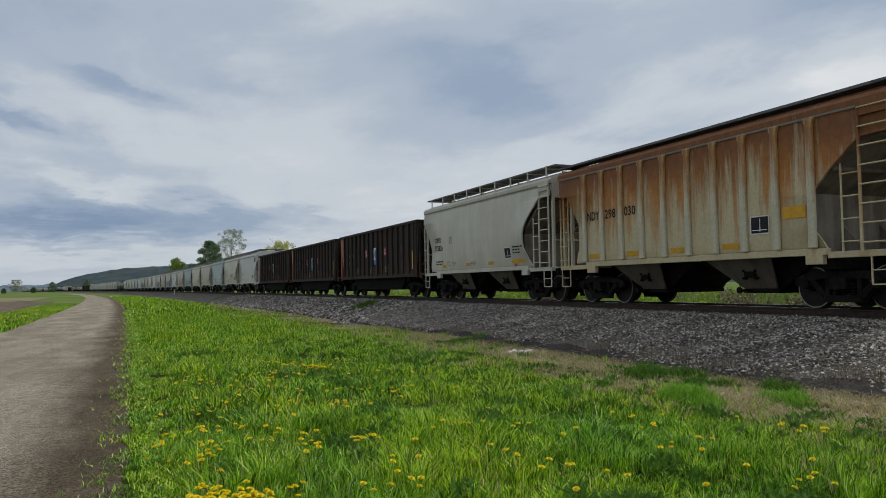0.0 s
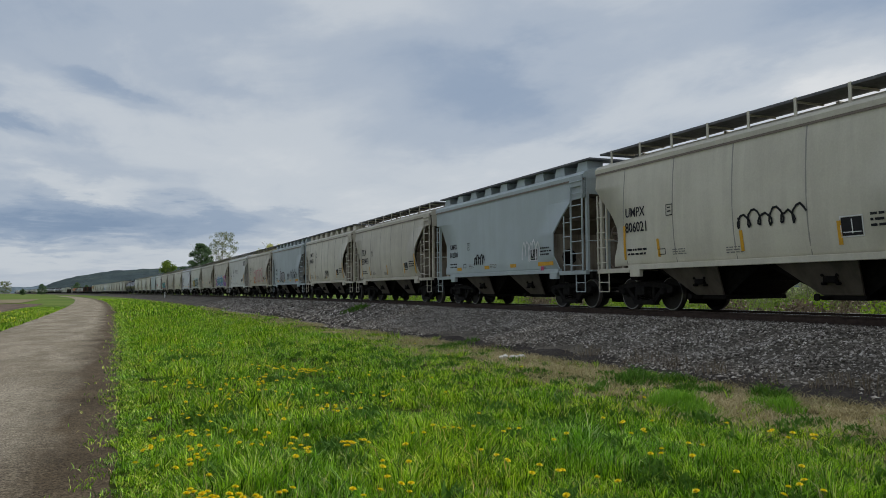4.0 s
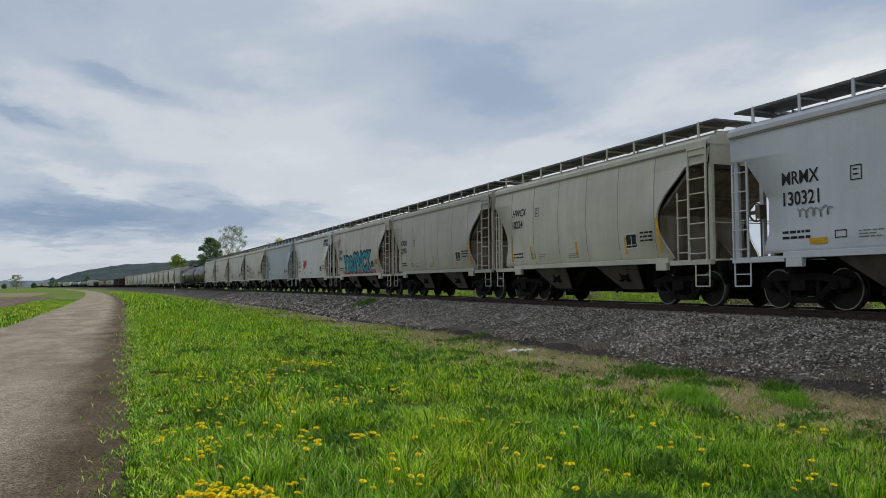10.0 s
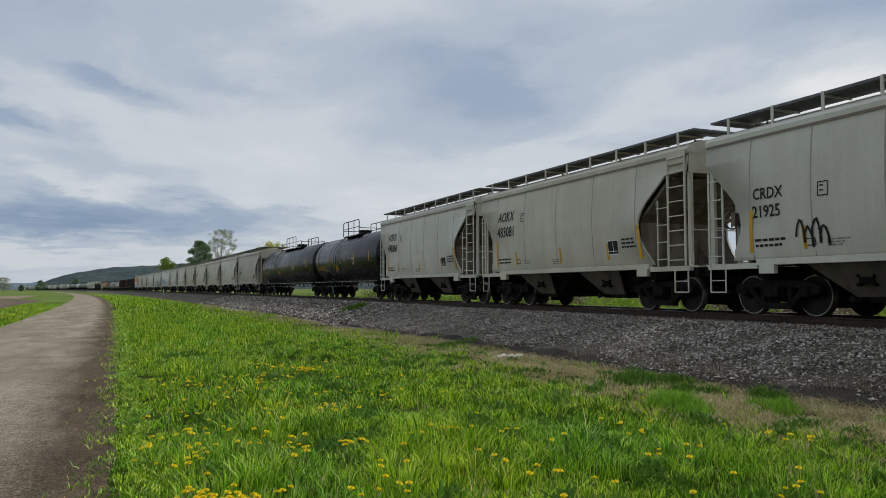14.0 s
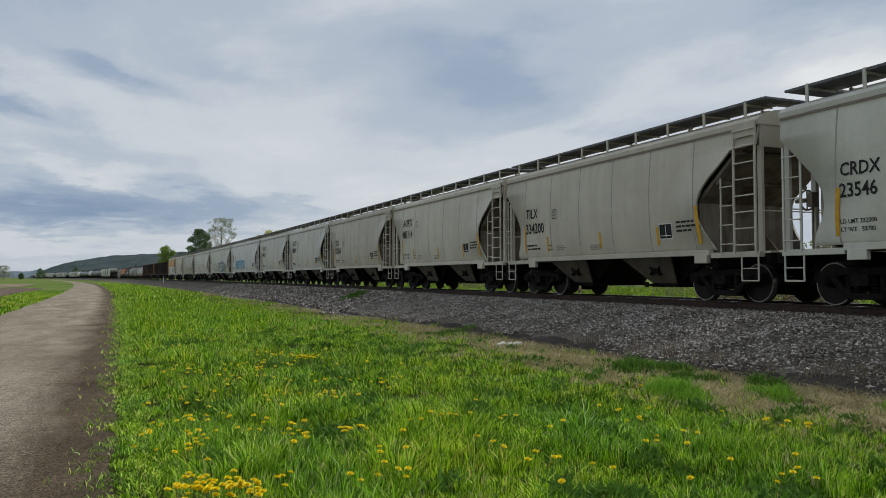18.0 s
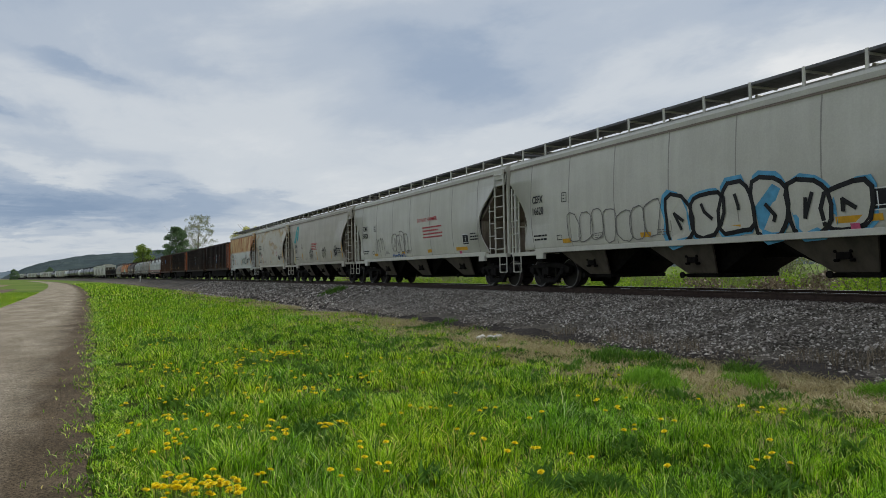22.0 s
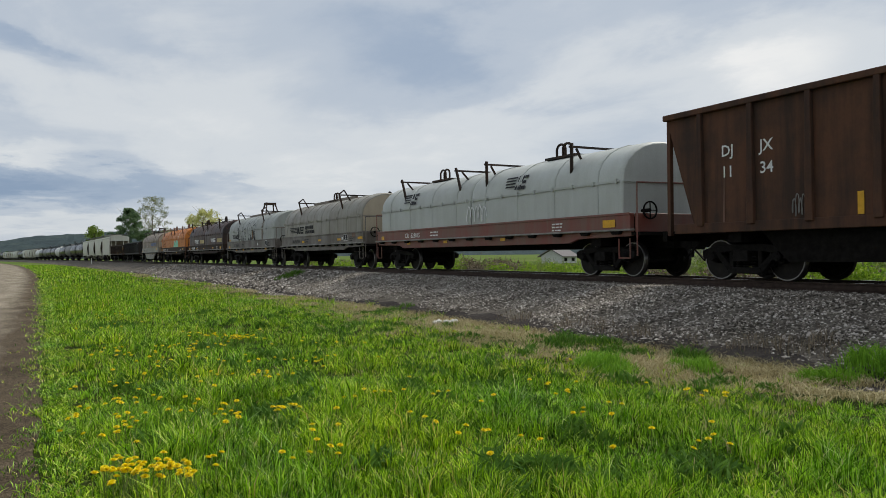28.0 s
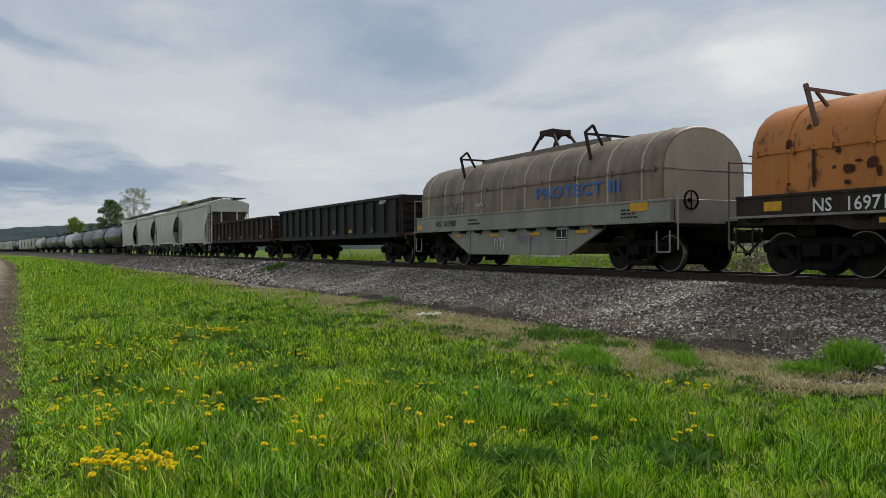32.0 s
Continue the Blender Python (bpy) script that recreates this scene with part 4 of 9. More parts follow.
def covered_hopper(length, style, mat, label, bays=2, seams=0, far=False, solid=False, hole=False, roofmat=None, ribs=0):
    half = length / 2 - OVERHANG
    car = empty_car("covered_hopper", label, "hopper car", "covered hoppers of the train")
    key = (round(length, 1), style)
    part("side_sheet", cached(("side", *key, 1), lambda: m_side(style, half)), mat, car)
    part("roof", cached(("roof", *key), lambda: m_roof(half, style)), roofmat or mat, car)
    part("running_board", cached(("boards", *key, bool(ribs)), lambda: m_boards(half, ribs)), M["grate"], car, "galvanised steel grating walkway")
    part("slope_sheet", cached(("slope", *key, 1), lambda: m_slope(half, 1, style)), M["grimeshade"], car, "slope sheet brown with road grime, recess shade in its colour")
    part("slope_sheet", cached(("slope", *key, -1), lambda: m_slope(half, -1, style)), M["grimeshade"], car, "slope sheet brown with road grime, recess shade in its colour")
    part("end_frame", cached(("endp", *key, 1), lambda: m_end_plate(half, 1)), mat, car)
    part("end_frame", cached(("endp", *key, -1), lambda: m_end_plate(half, -1)), mat, car)
    part("side_sheet", cached(("side", *key, -1), lambda: m_side(style, half, -1)), mat, car)
    part("side_sill", cached(("sill", *key), lambda: m_sill(half, bays)), mat, car)
    span = 2 * half - 4.14
    for i in range(bays):
        y = -half + 2.07 + span * (i + 0.5) / bays
        bw = round(span / bays, 2)
        # Near cars' bays are near black: their shade is put into the colour.
        bay = part("hopper_bay", cached(("bay", bw), lambda: m_bay(bw)), M["dark"] if not far else M["grey"], car, "sloping discharge hopper, underside shade in its dark colour", pose(0, y, 0))
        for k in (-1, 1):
            part("bay_side_panel", cached(("bayp", bw, k), lambda: m_bay_panel(bw, k)), M["baygrey"], bay, "dirty grey side panel, underside shade in its colour")
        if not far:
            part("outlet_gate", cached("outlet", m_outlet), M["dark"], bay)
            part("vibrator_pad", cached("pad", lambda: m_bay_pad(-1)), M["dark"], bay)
    if far:
        for e in (-1, 1):
            part("truck", cached("far_truck", m_far_truck), M["truck"], car, m=pose(0, e * (half - 1.61), 0))
        return car
    n_post = 0 if ribs else (9 if length < 14 else 12)
    for i in range(n_post):
        y = -half + 0.55 + (2 * half - 1.1) * i / (n_post - 1)
        part("board_support", cached(("post", solid), lambda: m_board_post(solid)), roofmat or mat, car, m=pose(0, y, 0))
    part("eave_rail", cached(("eave", *key), lambda: m_eave(half, style)), M["sill_brown"], car)
    part("roof_hatch", cached(("hatch", *key), lambda: m_hatch(half)), roofmat or mat, car)
    for k in (1, -1):
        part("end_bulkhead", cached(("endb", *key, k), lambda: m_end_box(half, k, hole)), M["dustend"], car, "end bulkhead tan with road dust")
        if hole:
            part("access_hole", cached(("hole", *key, k), lambda: m_hole(half, k)), M["dark"], car, "dark disc for a round opening, inner shade in its colour")
        part("coupler", cached("coupler", m_coupler), M["truck"], car, m=pose(0, k * (half - 0.06), 0, 0, 0, 0 if k > 0 else 180))
        if k > 0:
            corner_ladder(car, key, -half + 0.03, -half + 0.68, 1.15, 4.16, -1.60, 8, mat, pose(0, 0, 0))
        else:
            part("ladder", cached(("ladder", *key), lambda: ladder_mesh(-half + 0.03, -half + 0.68, 1.15, 4.16, -1.60, 8)), mat, car, m=pose(0, 0, 0, 0, 0, 180))
        part("side_grab", cached(("grabs", *key), lambda: ladder_mesh(half - 0.52, half - 0.06, 1.15, 3.40, -1.54, 5)), mat, car, m=pose(0, 0, 0, 0, 0, 0 if k > 0 else 180))
        part("side_grab", cached(("grabs2", *key), lambda: ladder_mesh(-half + 0.68, -half + 1.12, 1.15, 2.95, -1.58, 4, stile=0.03)), mat, car, m=pose(0, 0, 0, 0, 0, 0 if k > 0 else 180))
        truck(car, k * (half - 1.61))
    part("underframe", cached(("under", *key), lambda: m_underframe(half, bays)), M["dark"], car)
    for k in (0, 180):
        turn = pose(0, 0, 0, 0, 0, k)
        part("end_platform", cached(("gear", *key), lambda: m_end_gear(half)), mat, car, m=turn)
        part("end_handrail", cached(("bar", *key), lambda: m_end_bar(half)), mat, car, m=turn)
        part("sill_step", cached(("step", *key), lambda: m_step(half)), mat, car, m=turn)
        part("sill_step", cached(("step2", *key), lambda: m_step(-half + 0.6)), mat, car, m=turn)
    part("hand_brake", cached(("brake", *key), lambda: m_brake(half)), M["sill_brown"], car, "rusty hand brake gear box")
    part("brake_wheel", cached(("bwheel", *key), lambda: m_brakewheel(-half - 0.04, 2.30, -0.75)), M["sill_brown"], car, "rusty spoked brake wheel")
    part("air_reservoir", cached(("res", *key), lambda: m_tankres(half)), M["dark"], car)
    for i in range(ribs):
        part("side_rib", cached("side_rib", m_side_rib), M["ribrust"], car, m=pose(0, half - 1.55 - (2 * half - 3.4) * i / (ribs - 1), 0))
    for i in range(seams):
        part("weld_seam", cached(("seam", style), lambda: m_seam(style)), M["seam"], car, m=pose(0, -half + 2.05 + (2 * half - 3.5) * i / max(1, seams - 1), 0))
    return car


# -- high-sided gondola --
def m_gon_side(L, z0, z1, lean, way, w=1.52):
    """Side sheet; its foot is drawn in at the sloped end (towards +y) and barely at the other."""
    bm = bmesh.new()
    prism(bm, [(-L + lean * 0.3, z0), (L - lean, z0), (L, z1), (-L, z1)], *sorted((way * w, way * (w - 0.05))))
    return finish(bm, "side_sheet")


def m_gon_rust_panel(L, z0, z1, lean):
    """Outermost side panel of the sloped end, between the last post and the raked edge."""
    bm = bmesh.new()
    prism(bm, [(L - lean - 0.12, z0 + 0.2), (L - lean + 0.02, z0 + 0.2), (L - 0.02, z1 - 0.15), (L - 0.86, z1 - 0.15)], -1.535, -1.515)
    return finish(bm, "end_side_panel")


def m_gon_rib(z0, z1, w=1.52):
    bm = bmesh.new()
    prism(bm, [(-0.09, z0), (0.09, z0), (0.06, z1), (-0.06, z1)], -w - 0.10, -w + 0.001)
    return finish(bm, "side_post", 0.01)


def m_gon_rail(L, z, w=1.52, h=0.13):
    bm = bmesh.new()
    for k in (-1, 1):
        box(bm, *sorted((k * (w + 0.11), k * (w - 0.08))), -L, L, z - h, z)
    for e in (-1, 1):
        box(bm, -w, w, *sorted((e * L, e * (L - 0.14))), z - h, z - 0.003)
    return finish(bm, "top_chord", 0.012)


def m_gon_sill(L, z0, z1, w=1.55):
    bm = bmesh.new()
    for k in (-1, 1):
        box(bm, *sorted((k * (w + 0.02), k * (w - 0.18))), -L + 0.3, L - 0.3, z0, z1)
    return finish(bm, "side_sill", 0.01)


def m_gon_floor(L, z):
    bm = bmesh.new()
    box(bm, -1.46, 1.46, -L + 0.9, L - 0.9, z, z + 0.06)
    box(bm, -0.28, 0.28, -L - 0.25, L + 0.25, 0.78, z)
    for e in (-1, 1):
        box(bm, -1.4, 1.4, *sorted((e * (L - 2.1), e * (L - 1.75))), 0.84, z)
        box(bm, -1.42, 1.42, *sorted((e * (L + 0.10), e * (L + 0.24))), 0.90, z + 0.02)
        box(bm, -1.42, 1.42, *sorted((e * (L - 1.3), e * (L + 0.2))), z - 0.05, z + 0.01)
    return finish(bm, "underframe")


def m_gon_end(L, z0, z1, slope):
    """End wall, leaning inwards towards its foot where slope is set."""
    bm = bmesh.new()
    prism(bm, [(L - 0.02, z1), (L - 0.08, z1), (L - slope - 0.06, z0), (L - slope, z0)], -1.47, 1.47)
    for i in range(4):
        z = z0 + (z1 - z0) * (i + 0.6) / 4.4
        y = L - slope * (1 - (z - z0) / (z1 - z0))
        box(bm, -1.47, 1.47, y - 0.02, y + 0.10, z - 0.06, z + 0.06)
    return finish(bm, "end_wall")


def gon_post(L, slope, posts, i):
    """Place along the car of a gondola's side post."""
    start = 1.32 if slope else 0.6
    return -L + start + (2 * L - start - 0.2 - slope * 0.8) * i / (posts - 1)


def m_gon_brace(L, z0, z1, k):
    """Corner post and the stay that runs from its head to the end sill."""
    bm = bmesh.new()
    x = k * 1.44
    pipe(bm, [(x, L - 0.03, z1 - 0.15), (k * 0.55, L - 0.05, z0)], 0.05, 4)
    box(bm, x - 0.05, x + 0.05, L - 0.10, L, z0 - 0.1, z1 - 0.05)
    return finish(bm, "corner_brace")


def m_gon_brake(L, z0):
    """Brake stand on the end platform: two posts, a gear box, a rail and hoses."""
    bm = bmesh.new()
    y = L - 0.10
    box(bm, -0.62, -0.54, y - 0.05, y + 0.05, z0 - 0.05, z0 + 1.05)
    box(bm, -0.16, -0.08, y - 0.05, y + 0.05, z0 - 0.05, z0 + 0.95)
    box(bm, -0.98, -0.62, y - 0.12, y + 0.06, z0 + 0.62, z0 + 1.05)
    pipe(bm, [(-1.42, y, z0 + 0.55), (-0.58, y, z0 + 0.60), (0.9, y, z0 + 0.60), (1.42, y, z0 + 0.55)], 0.022, 5)
    pipe(bm, [(-1.42, y, z0 + 0.1), (-1.42, y, z0 + 0.55)], 0.022, 5)
    pipe(bm, [(0.9, y, z0), (0.9, y, z0 + 0.60)], 0.022, 5)
    pipe(bm, [(-0.8, y, z0 + 0.62), (-0.7, y - 0.2, z0 + 0.25), (-0.3, y - 0.1, z0 + 0.05)], 0.028, 5)
    return finish(bm, "brake_stand")


def m_belly(L, z0, z1):
    bm = bmesh.new()
    y = L - 2.9
    prism(bm, [(-y - 0.4, z1), (y + 0.4, z1), (y - 0.3, z0), (-y + 0.3, z0)], -1.30, 1.30)
    return finish(bm, "sloped_belly")


def gondola(length, mat, label, z1=3.88, posts=12, slope=1.15, endmat=None, far=False, belly=True, name="gondola", over=0.66, red_end=0):
    L = length / 2 - over
    z0 = 1.12
    car = empty_car(name, label, "gondola car", "open gondolas of the train")
    key = (round(length, 1), round(z1, 2))
    for k in (0, 180):
        way = -1 if k == 0 else 1
        this_end = endmat if endmat and red_end == (1 if k == 0 else -1) else mat
        part("side_sheet", cached(("gs", *key, way), lambda: m_gon_side(L, z0, z1, slope * 0.83, way)), mat, car)
        part("end_wall", cached(("ge", *key, slope), lambda: m_gon_end(L, z0 + 0.1, z1, slope)), this_end, car, m=pose(0, 0, 0, 0, 0, k))
        if not far:
            for q in (-1, 1):
                part("corner_brace", cached(("gb", *key, q), lambda: m_gon_brace(L, z0, z1, q)), this_end, car, m=pose(0, 0, 0, 0, 0, k))
            part("ladder", cached(("gl", *key), lambda: ladder_mesh(-L + 0.08, -L + 0.50, 1.0, z1 - 0.1, -1.62, max(4, int(z1 * 2)))), M["gonblack"], car, m=pose(0, 0, 0, 0, 0, k))
    if endmat and red_end > 0:
        part("end_side_panel", cached(("grp", *key), lambda: m_gon_rust_panel(L, z0, z1, slope * 0.83)), endmat, car, "rust-red panel by the sloped end")
    if not far:
        part("brake_wheel", cached(("gw", round(L, 1)), lambda: m_brakewheel(L - 0.45, 1.95, -0.75)), M["rustgear"], car, "rusty brake wheel on the end platform")
        part("brake_stand", cached(("gk", round(L, 1)), lambda: m_gon_brake(L, z0)), M["rustgear"], car, "rusty brake stand on the end platform", pose(0, 0, 0, 0, 0, 180))
        part("end_sill", cached(("gq", round(L, 1)), lambda: m_end_beam(L, z0 - 0.14, z0 + 0.12, 1.46)), M["rustgear"], car, "rusty end sill", pose(0, 0, 0, 0, 0, 180))
    part("top_chord", cached(("gt", *key), lambda: m_gon_rail(L, z1)), mat, car)
    part("side_sill", cached(("gi", *key), lambda: m_gon_sill(L, z0 - 0.06, z0 + 0.16)), mat, car)
    part("underframe", cached(("gf", *key), lambda: m_gon_floor(L, z0)), M["dark"], car)
    if belly:
        part("sloped_belly", cached(("gy", *key), lambda: m_belly(L, 0.42, z0)), M["dark"], car)
    for i in range(posts):
        y = gon_post(L, slope, posts, i)
        part("side_post", cached(("gp", round(z1, 2)), lambda: m_gon_rib(z0 + 0.1, z1 - 0.1)), mat, car, m=pose(0, y, 0))
        if not far:
            part("side_post", cached(("gp", round(z1, 2)), None), mat, car, m=pose(0, y, 0, 0, 0, 180))
    for e in (-1, 1):
        if far:
            part("truck", cached("far_truck", m_far_truck), M["truck"], car, m=pose(0, e * (L - 1.9), 0))
        else:
            truck(car, e * (L - 1.9))
            part("coupler", cached("coupler", m_coupler), M["truck"], car, m=pose(0, e * (L + 0.30), 0, 0, 0, 0 if e > 0 else 180))
    return car


def m_end_beam(L, z0, z1, w):
    """Plate across a car's end."""
    bm = bmesh.new()
    box(bm, -w, w, L + 0.01, L + 0.07, z0, z1)
    return finish(bm, "end_sill", 0.008)


# -- tank car --
def m_tank(L, r, zc):
    bm = bmesh.new()
    prof = [(-L, 0.02)] + [(-L + 0.55 * (1 - math.cos(a)), r * math.sin(a)) for a in np.linspace(0.15, math.pi / 2, 8)]
    prof += [(-p, q) for p, q in prof[::-1]]
    lathe(bm, prof, "y", 40, (0, 0, zc))
    return finish(bm, "tank", smooth=True)


def m_dome(zt):
    bm = bmesh.new()
    lathe(bm, [(zt - 0.15, 0.38), (zt + 0.18, 0.38), (zt + 0.20, 0.44), (zt + 0.26, 0.44), (zt + 0.30, 0.30)], "z", 20)
    lathe(bm, [(zt - 0.1, 0.26), (zt + 0.12, 0.26)], "z", 14, (0, 0.95, 0))
    for i in range(8):
        a = 2 * math.pi * i / 8
        tube(bm, (0.41 * math.cos(a), 0.41 * math.sin(a), zt + 0.1), (0.41 * math.cos(a), 0.41 * math.sin(a), zt + 0.30), 0.02, 5)
    return finish(bm, "dome")


def m_tank_platform(zt, reach):
    bm = bmesh.new()
    for x in (-0.95, 0.60):
        box(bm, x, x + 0.35, -reach, reach, zt - 0.16, zt - 0.10)
    for y in (-reach, reach - 0.40):
        box(bm, -0.95, 0.95, y, y + 0.40, zt - 0.161, zt - 0.101)
    return finish(bm, "platform")


def m_tank_rails(zt, reach):
    """Rails round the platform: tall by the dome, one low bar towards the ends."""
    bm = bmesh.new()
    near = min(1.7, reach)
    for x in (-0.94, 0.94):
        pipe(bm, [(x, -near, zt - 0.1), (x, -near, zt + 0.72), (x, -near + 0.1, zt + 0.80), (x, near - 0.1, zt + 0.80), (x, near, zt + 0.72), (x, near, zt - 0.1)], 0.028, 6)
        pipe(bm, [(x, -near, zt + 0.36), (x, near, zt + 0.36)], 0.022, 5)
        for y in (-0.6, 0.6):
            tube(bm, (x, y, zt - 0.1), (x, y, zt + 0.80), 0.024, 5)
        if reach > near:
            for k in (-1, 1):
                pipe(bm, [(x, k * near, zt + 0.36), (x, k * (reach - 0.1), zt + 0.36), (x, k * reach, zt + 0.28), (x, k * reach, zt - 0.1)], 0.024, 5)
    for y in (-reach, reach):
        pipe(bm, [(-0.94, y, zt + 0.28), (0.94, y, zt + 0.28)], 0.022, 5)
    return finish(bm, "handrail")


def m_tank_ladder(zt, r, zc):
    bm = bmesh.new()
    pts = []
    for a in np.linspace(0.0, 1.0, 6):
        ang = math.pi * (1.02 - 0.42 * a)
        pts.append(((r + 0.10) * math.cos(ang), zc + (r + 0.10) * math.sin(ang)))
    pts = [(-r - 0.08, 1.0)] + pts
    for y in (-0.24, 0.24):
        pipe(bm, [(x, y, z) for x, z in pts], 0.022, 4)
    for (xa, za), (xb, zb) in zip(pts, pts[1:]):
        n = max(1, int(math.hypot(xb - xa, zb - za) / 0.3))
        for i in range(n):
            q = (i + 0.5) / n
            tube(bm, (xa + (xb - xa) * q, -0.24, za + (zb - za) * q), (xa + (xb - xa) * q, 0.24, za + (zb - za) * q), 0.014, 4)
    return finish(bm, "ladder")


def m_tank_frame(L, zc, r):
    bm = bmesh.new()
    for e in (-1, 1):
        y0, y1 = sorted((e * (L - 2.7), e * (L + 0.15)))
        box(bm, -0.28, 0.28, y0, y1, 0.78, 1.15)
        box(bm, -1.35, 1.35, *sorted((e * (L - 0.95), e * (L - 0.55))), 0.85, 1.12)
        prism(bm, [(e * (L - 1.5), 1.1), (e * (L - 0.6), 1.1), (e * (L - 0.9), 1.6), (e * (L - 1.5), 1.6)], -1.05, 1.05)
        box(bm, -1.45, 1.45, *sorted((e * (L + 0.0), e * (L + 0.14))), 0.92, 1.12)
        for k in (-1, 1):
            pipe(bm, [(k * 1.42, e * (L + 0.1), 1.1), (k * 1.42, e * (L + 0.1), 2.2), (k * 0.6, e * (L + 0.1), 2.25)], 0.018, 4)
            pipe(bm, [(k * 1.42, e * (L + 0.05), 1.0), (k * 1.42, e * (L + 0.05), 0.5), (k * 1.42, e * (L - 0.4), 0.5), (k * 1.42, e * (L - 0.4), 1.0)], 0.018, 4)
            pipe(bm, [(k * 1.40, e * (L + 0.05), 1.14), (k * 1.40, e * (L - 1.7), 1.14)], 0.03, 4)
    return finish(bm, "underframe")


def m_tank_side_rail(L, r, zc):
    bm = bmesh.new()
    for k in (-1, 1):
        pipe(bm, [(k * 1.5, -L + 0.3, 1.06), (k * 1.5, L - 0.3, 1.06)], 0.035, 4)
        pipe(bm, [(k * 1.5, -L + 3.3, 0.78), (k * 1.5, L - 3.3, 0.78)], 0.022, 4)
        for i in range(11):
            y = (-L + 3.3) + (2 * L - 6.6) * i / 10
            tube(bm, (k * 1.5, y, 1.06), (k * 1.5, y, 0.78), 0.028, 4)
            tube(bm, (k * 1.5, y, 1.06), (k * 1.05, y, 1.38), 0.018, 4)
    return finish(bm, "side_handrail")


def m_tank_band(r, zc):
    bm = bmesh.new()
    n = 40
    a = [[bm.verts.new((math.cos(2 * math.pi * i / n) * q, y, zc + math.sin(2 * math.pi * i / n) * q)) for i in range(n)] for y, q in ((-0.03, r + 0.001), (-0.02, r + 0.006), (0.02, r + 0.006), (0.03, r + 0.001))]
    for p, q in zip(a, a[1:]):
        for i in range(n):
            bm.faces.new((p[i], p[(i + 1) % n], q[(i + 1) % n], q[i]))
    return finish(bm, "tank_seam", smooth=True)


def tank_car(length, mat, label, r=1.56, zc=2.52, far=False, bands=5):
    L = length / 2 - 0.20
    car = empty_car("tank_car", label, "tank car", "tank cars of the train")
    key = (round(length, 1), r)
    part("tank", cached(("tank", *key), lambda: m_tank(L, r, zc)), mat, car)
    part("dome", cached(("dome", r), lambda: m_dome(zc + r)), mat, car)
    part("underframe", cached(("tf", *key), lambda: m_tank_frame(L - 0.42, zc, r)), M["dark"], car)
    reach = 3.6 if length > 18 else 1.7
    part("platform", cached(("tp", r, reach), lambda: m_tank_platform(zc + r + 0.03, reach)), M["tankblack"], car)
    part("handrail", cached(("tr", r, reach), lambda: m_tank_rails(zc + r + 0.03, reach)), M["tankblack"], car)
    if far:
        for e in (-1, 1):
            part("truck", cached("far_truck", m_far_truck), M["truck"], car, m=pose(0, e * (L - 1.15), 0))
        return car
    for k in (0, 180):
        part("ladder", cached(("tl", r), lambda: m_tank_ladder(zc + r, r, zc)), M["tankblack"], car, m=pose(0, (reach - 0.3) * (1 if k == 0 else -1), 0, 0, 0, k))
    part("side_handrail", cached(("tsr", *key), lambda: m_tank_side_rail(L, r, zc)), M["tankblack"], car)
    for i in range(bands):
        part("tank_seam", cached(("tb", r), lambda: m_tank_band(r, zc)), mat, car, m=pose(0, -L + 1.3 + (2 * L - 2.6) * i / (bands - 1), 0))
    for e in (-1, 1):
        truck(car, e * (L - 1.15))
        part("coupler", cached("coupler", m_coupler), M["truck"], car, m=pose(0, e * (L - 0.28), 0, 0, 0, 0 if e > 0 else 180))
    return car


# -- coil car --
def hood_profile(w, z0, zs, zt, n=12):
    """Upright sides that roll over into a round top."""
    pts = [(-w, z0), (-w, zs)]
    for i in range(1, n):
        a = math.pi * (1 - i / n)
        pts.append((w * math.cos(a), zs + (zt - zs) * math.sin(a) ** 0.9))
    return pts + [(w, zs), (w, z0)]


def m_hood(y0, y1, w, z0, zs, zt):
    prof = hood_profile(w, z0, zs, zt)
    bm = bmesh.new()
    rows = []
    for y, k in ((y0, 0.965), (y0 + 0.05, 0.99), (y0 + 0.16, 1.0), (y1 - 0.16, 1.0), (y1 - 0.05, 0.99), (y1, 0.965)):
        rows.append([bm.verts.new((x * k, y, z0 + (z - z0) * k)) for x, z in prof])
    for a, b in zip(rows, rows[1:]):
        for i in range(len(prof) - 1):
            bm.faces.new((a[i], a[i + 1], b[i + 1], b[i]))
    bm.faces.new(rows[0]), bm.faces.new(rows[-1][::-1])
    bmesh.ops.recalc_face_normals(bm, faces=bm.faces)
    me = mesh_of(bm, "hood")
    for p in me.polygons:
        p.use_smooth = abs(p.normal.y) < 0.9
    return me


def m_hood_end(y, w, z0, zs, zt, k):
    """Stiffened plate on a hood's end."""
    bm = bmesh.new()
    rings = [[bm.verts.new((x * 0.93, y + d, z0 + 0.04 + (z - z0) * 0.93)) for x, z in hood_profile(w, z0, zs, zt)] for d in (-0.01 * k, 0.02 * k)]
    n = len(rings[0])
    bm.faces.new(rings[0]), bm.faces.new(rings[1][::-1])
    for i in range(n):
        bm.faces.new((rings[0][i], rings[0][(i + 1) % n], rings[1][(i + 1) % n], rings[1][i]))
    return finish(bm, "hood_end")


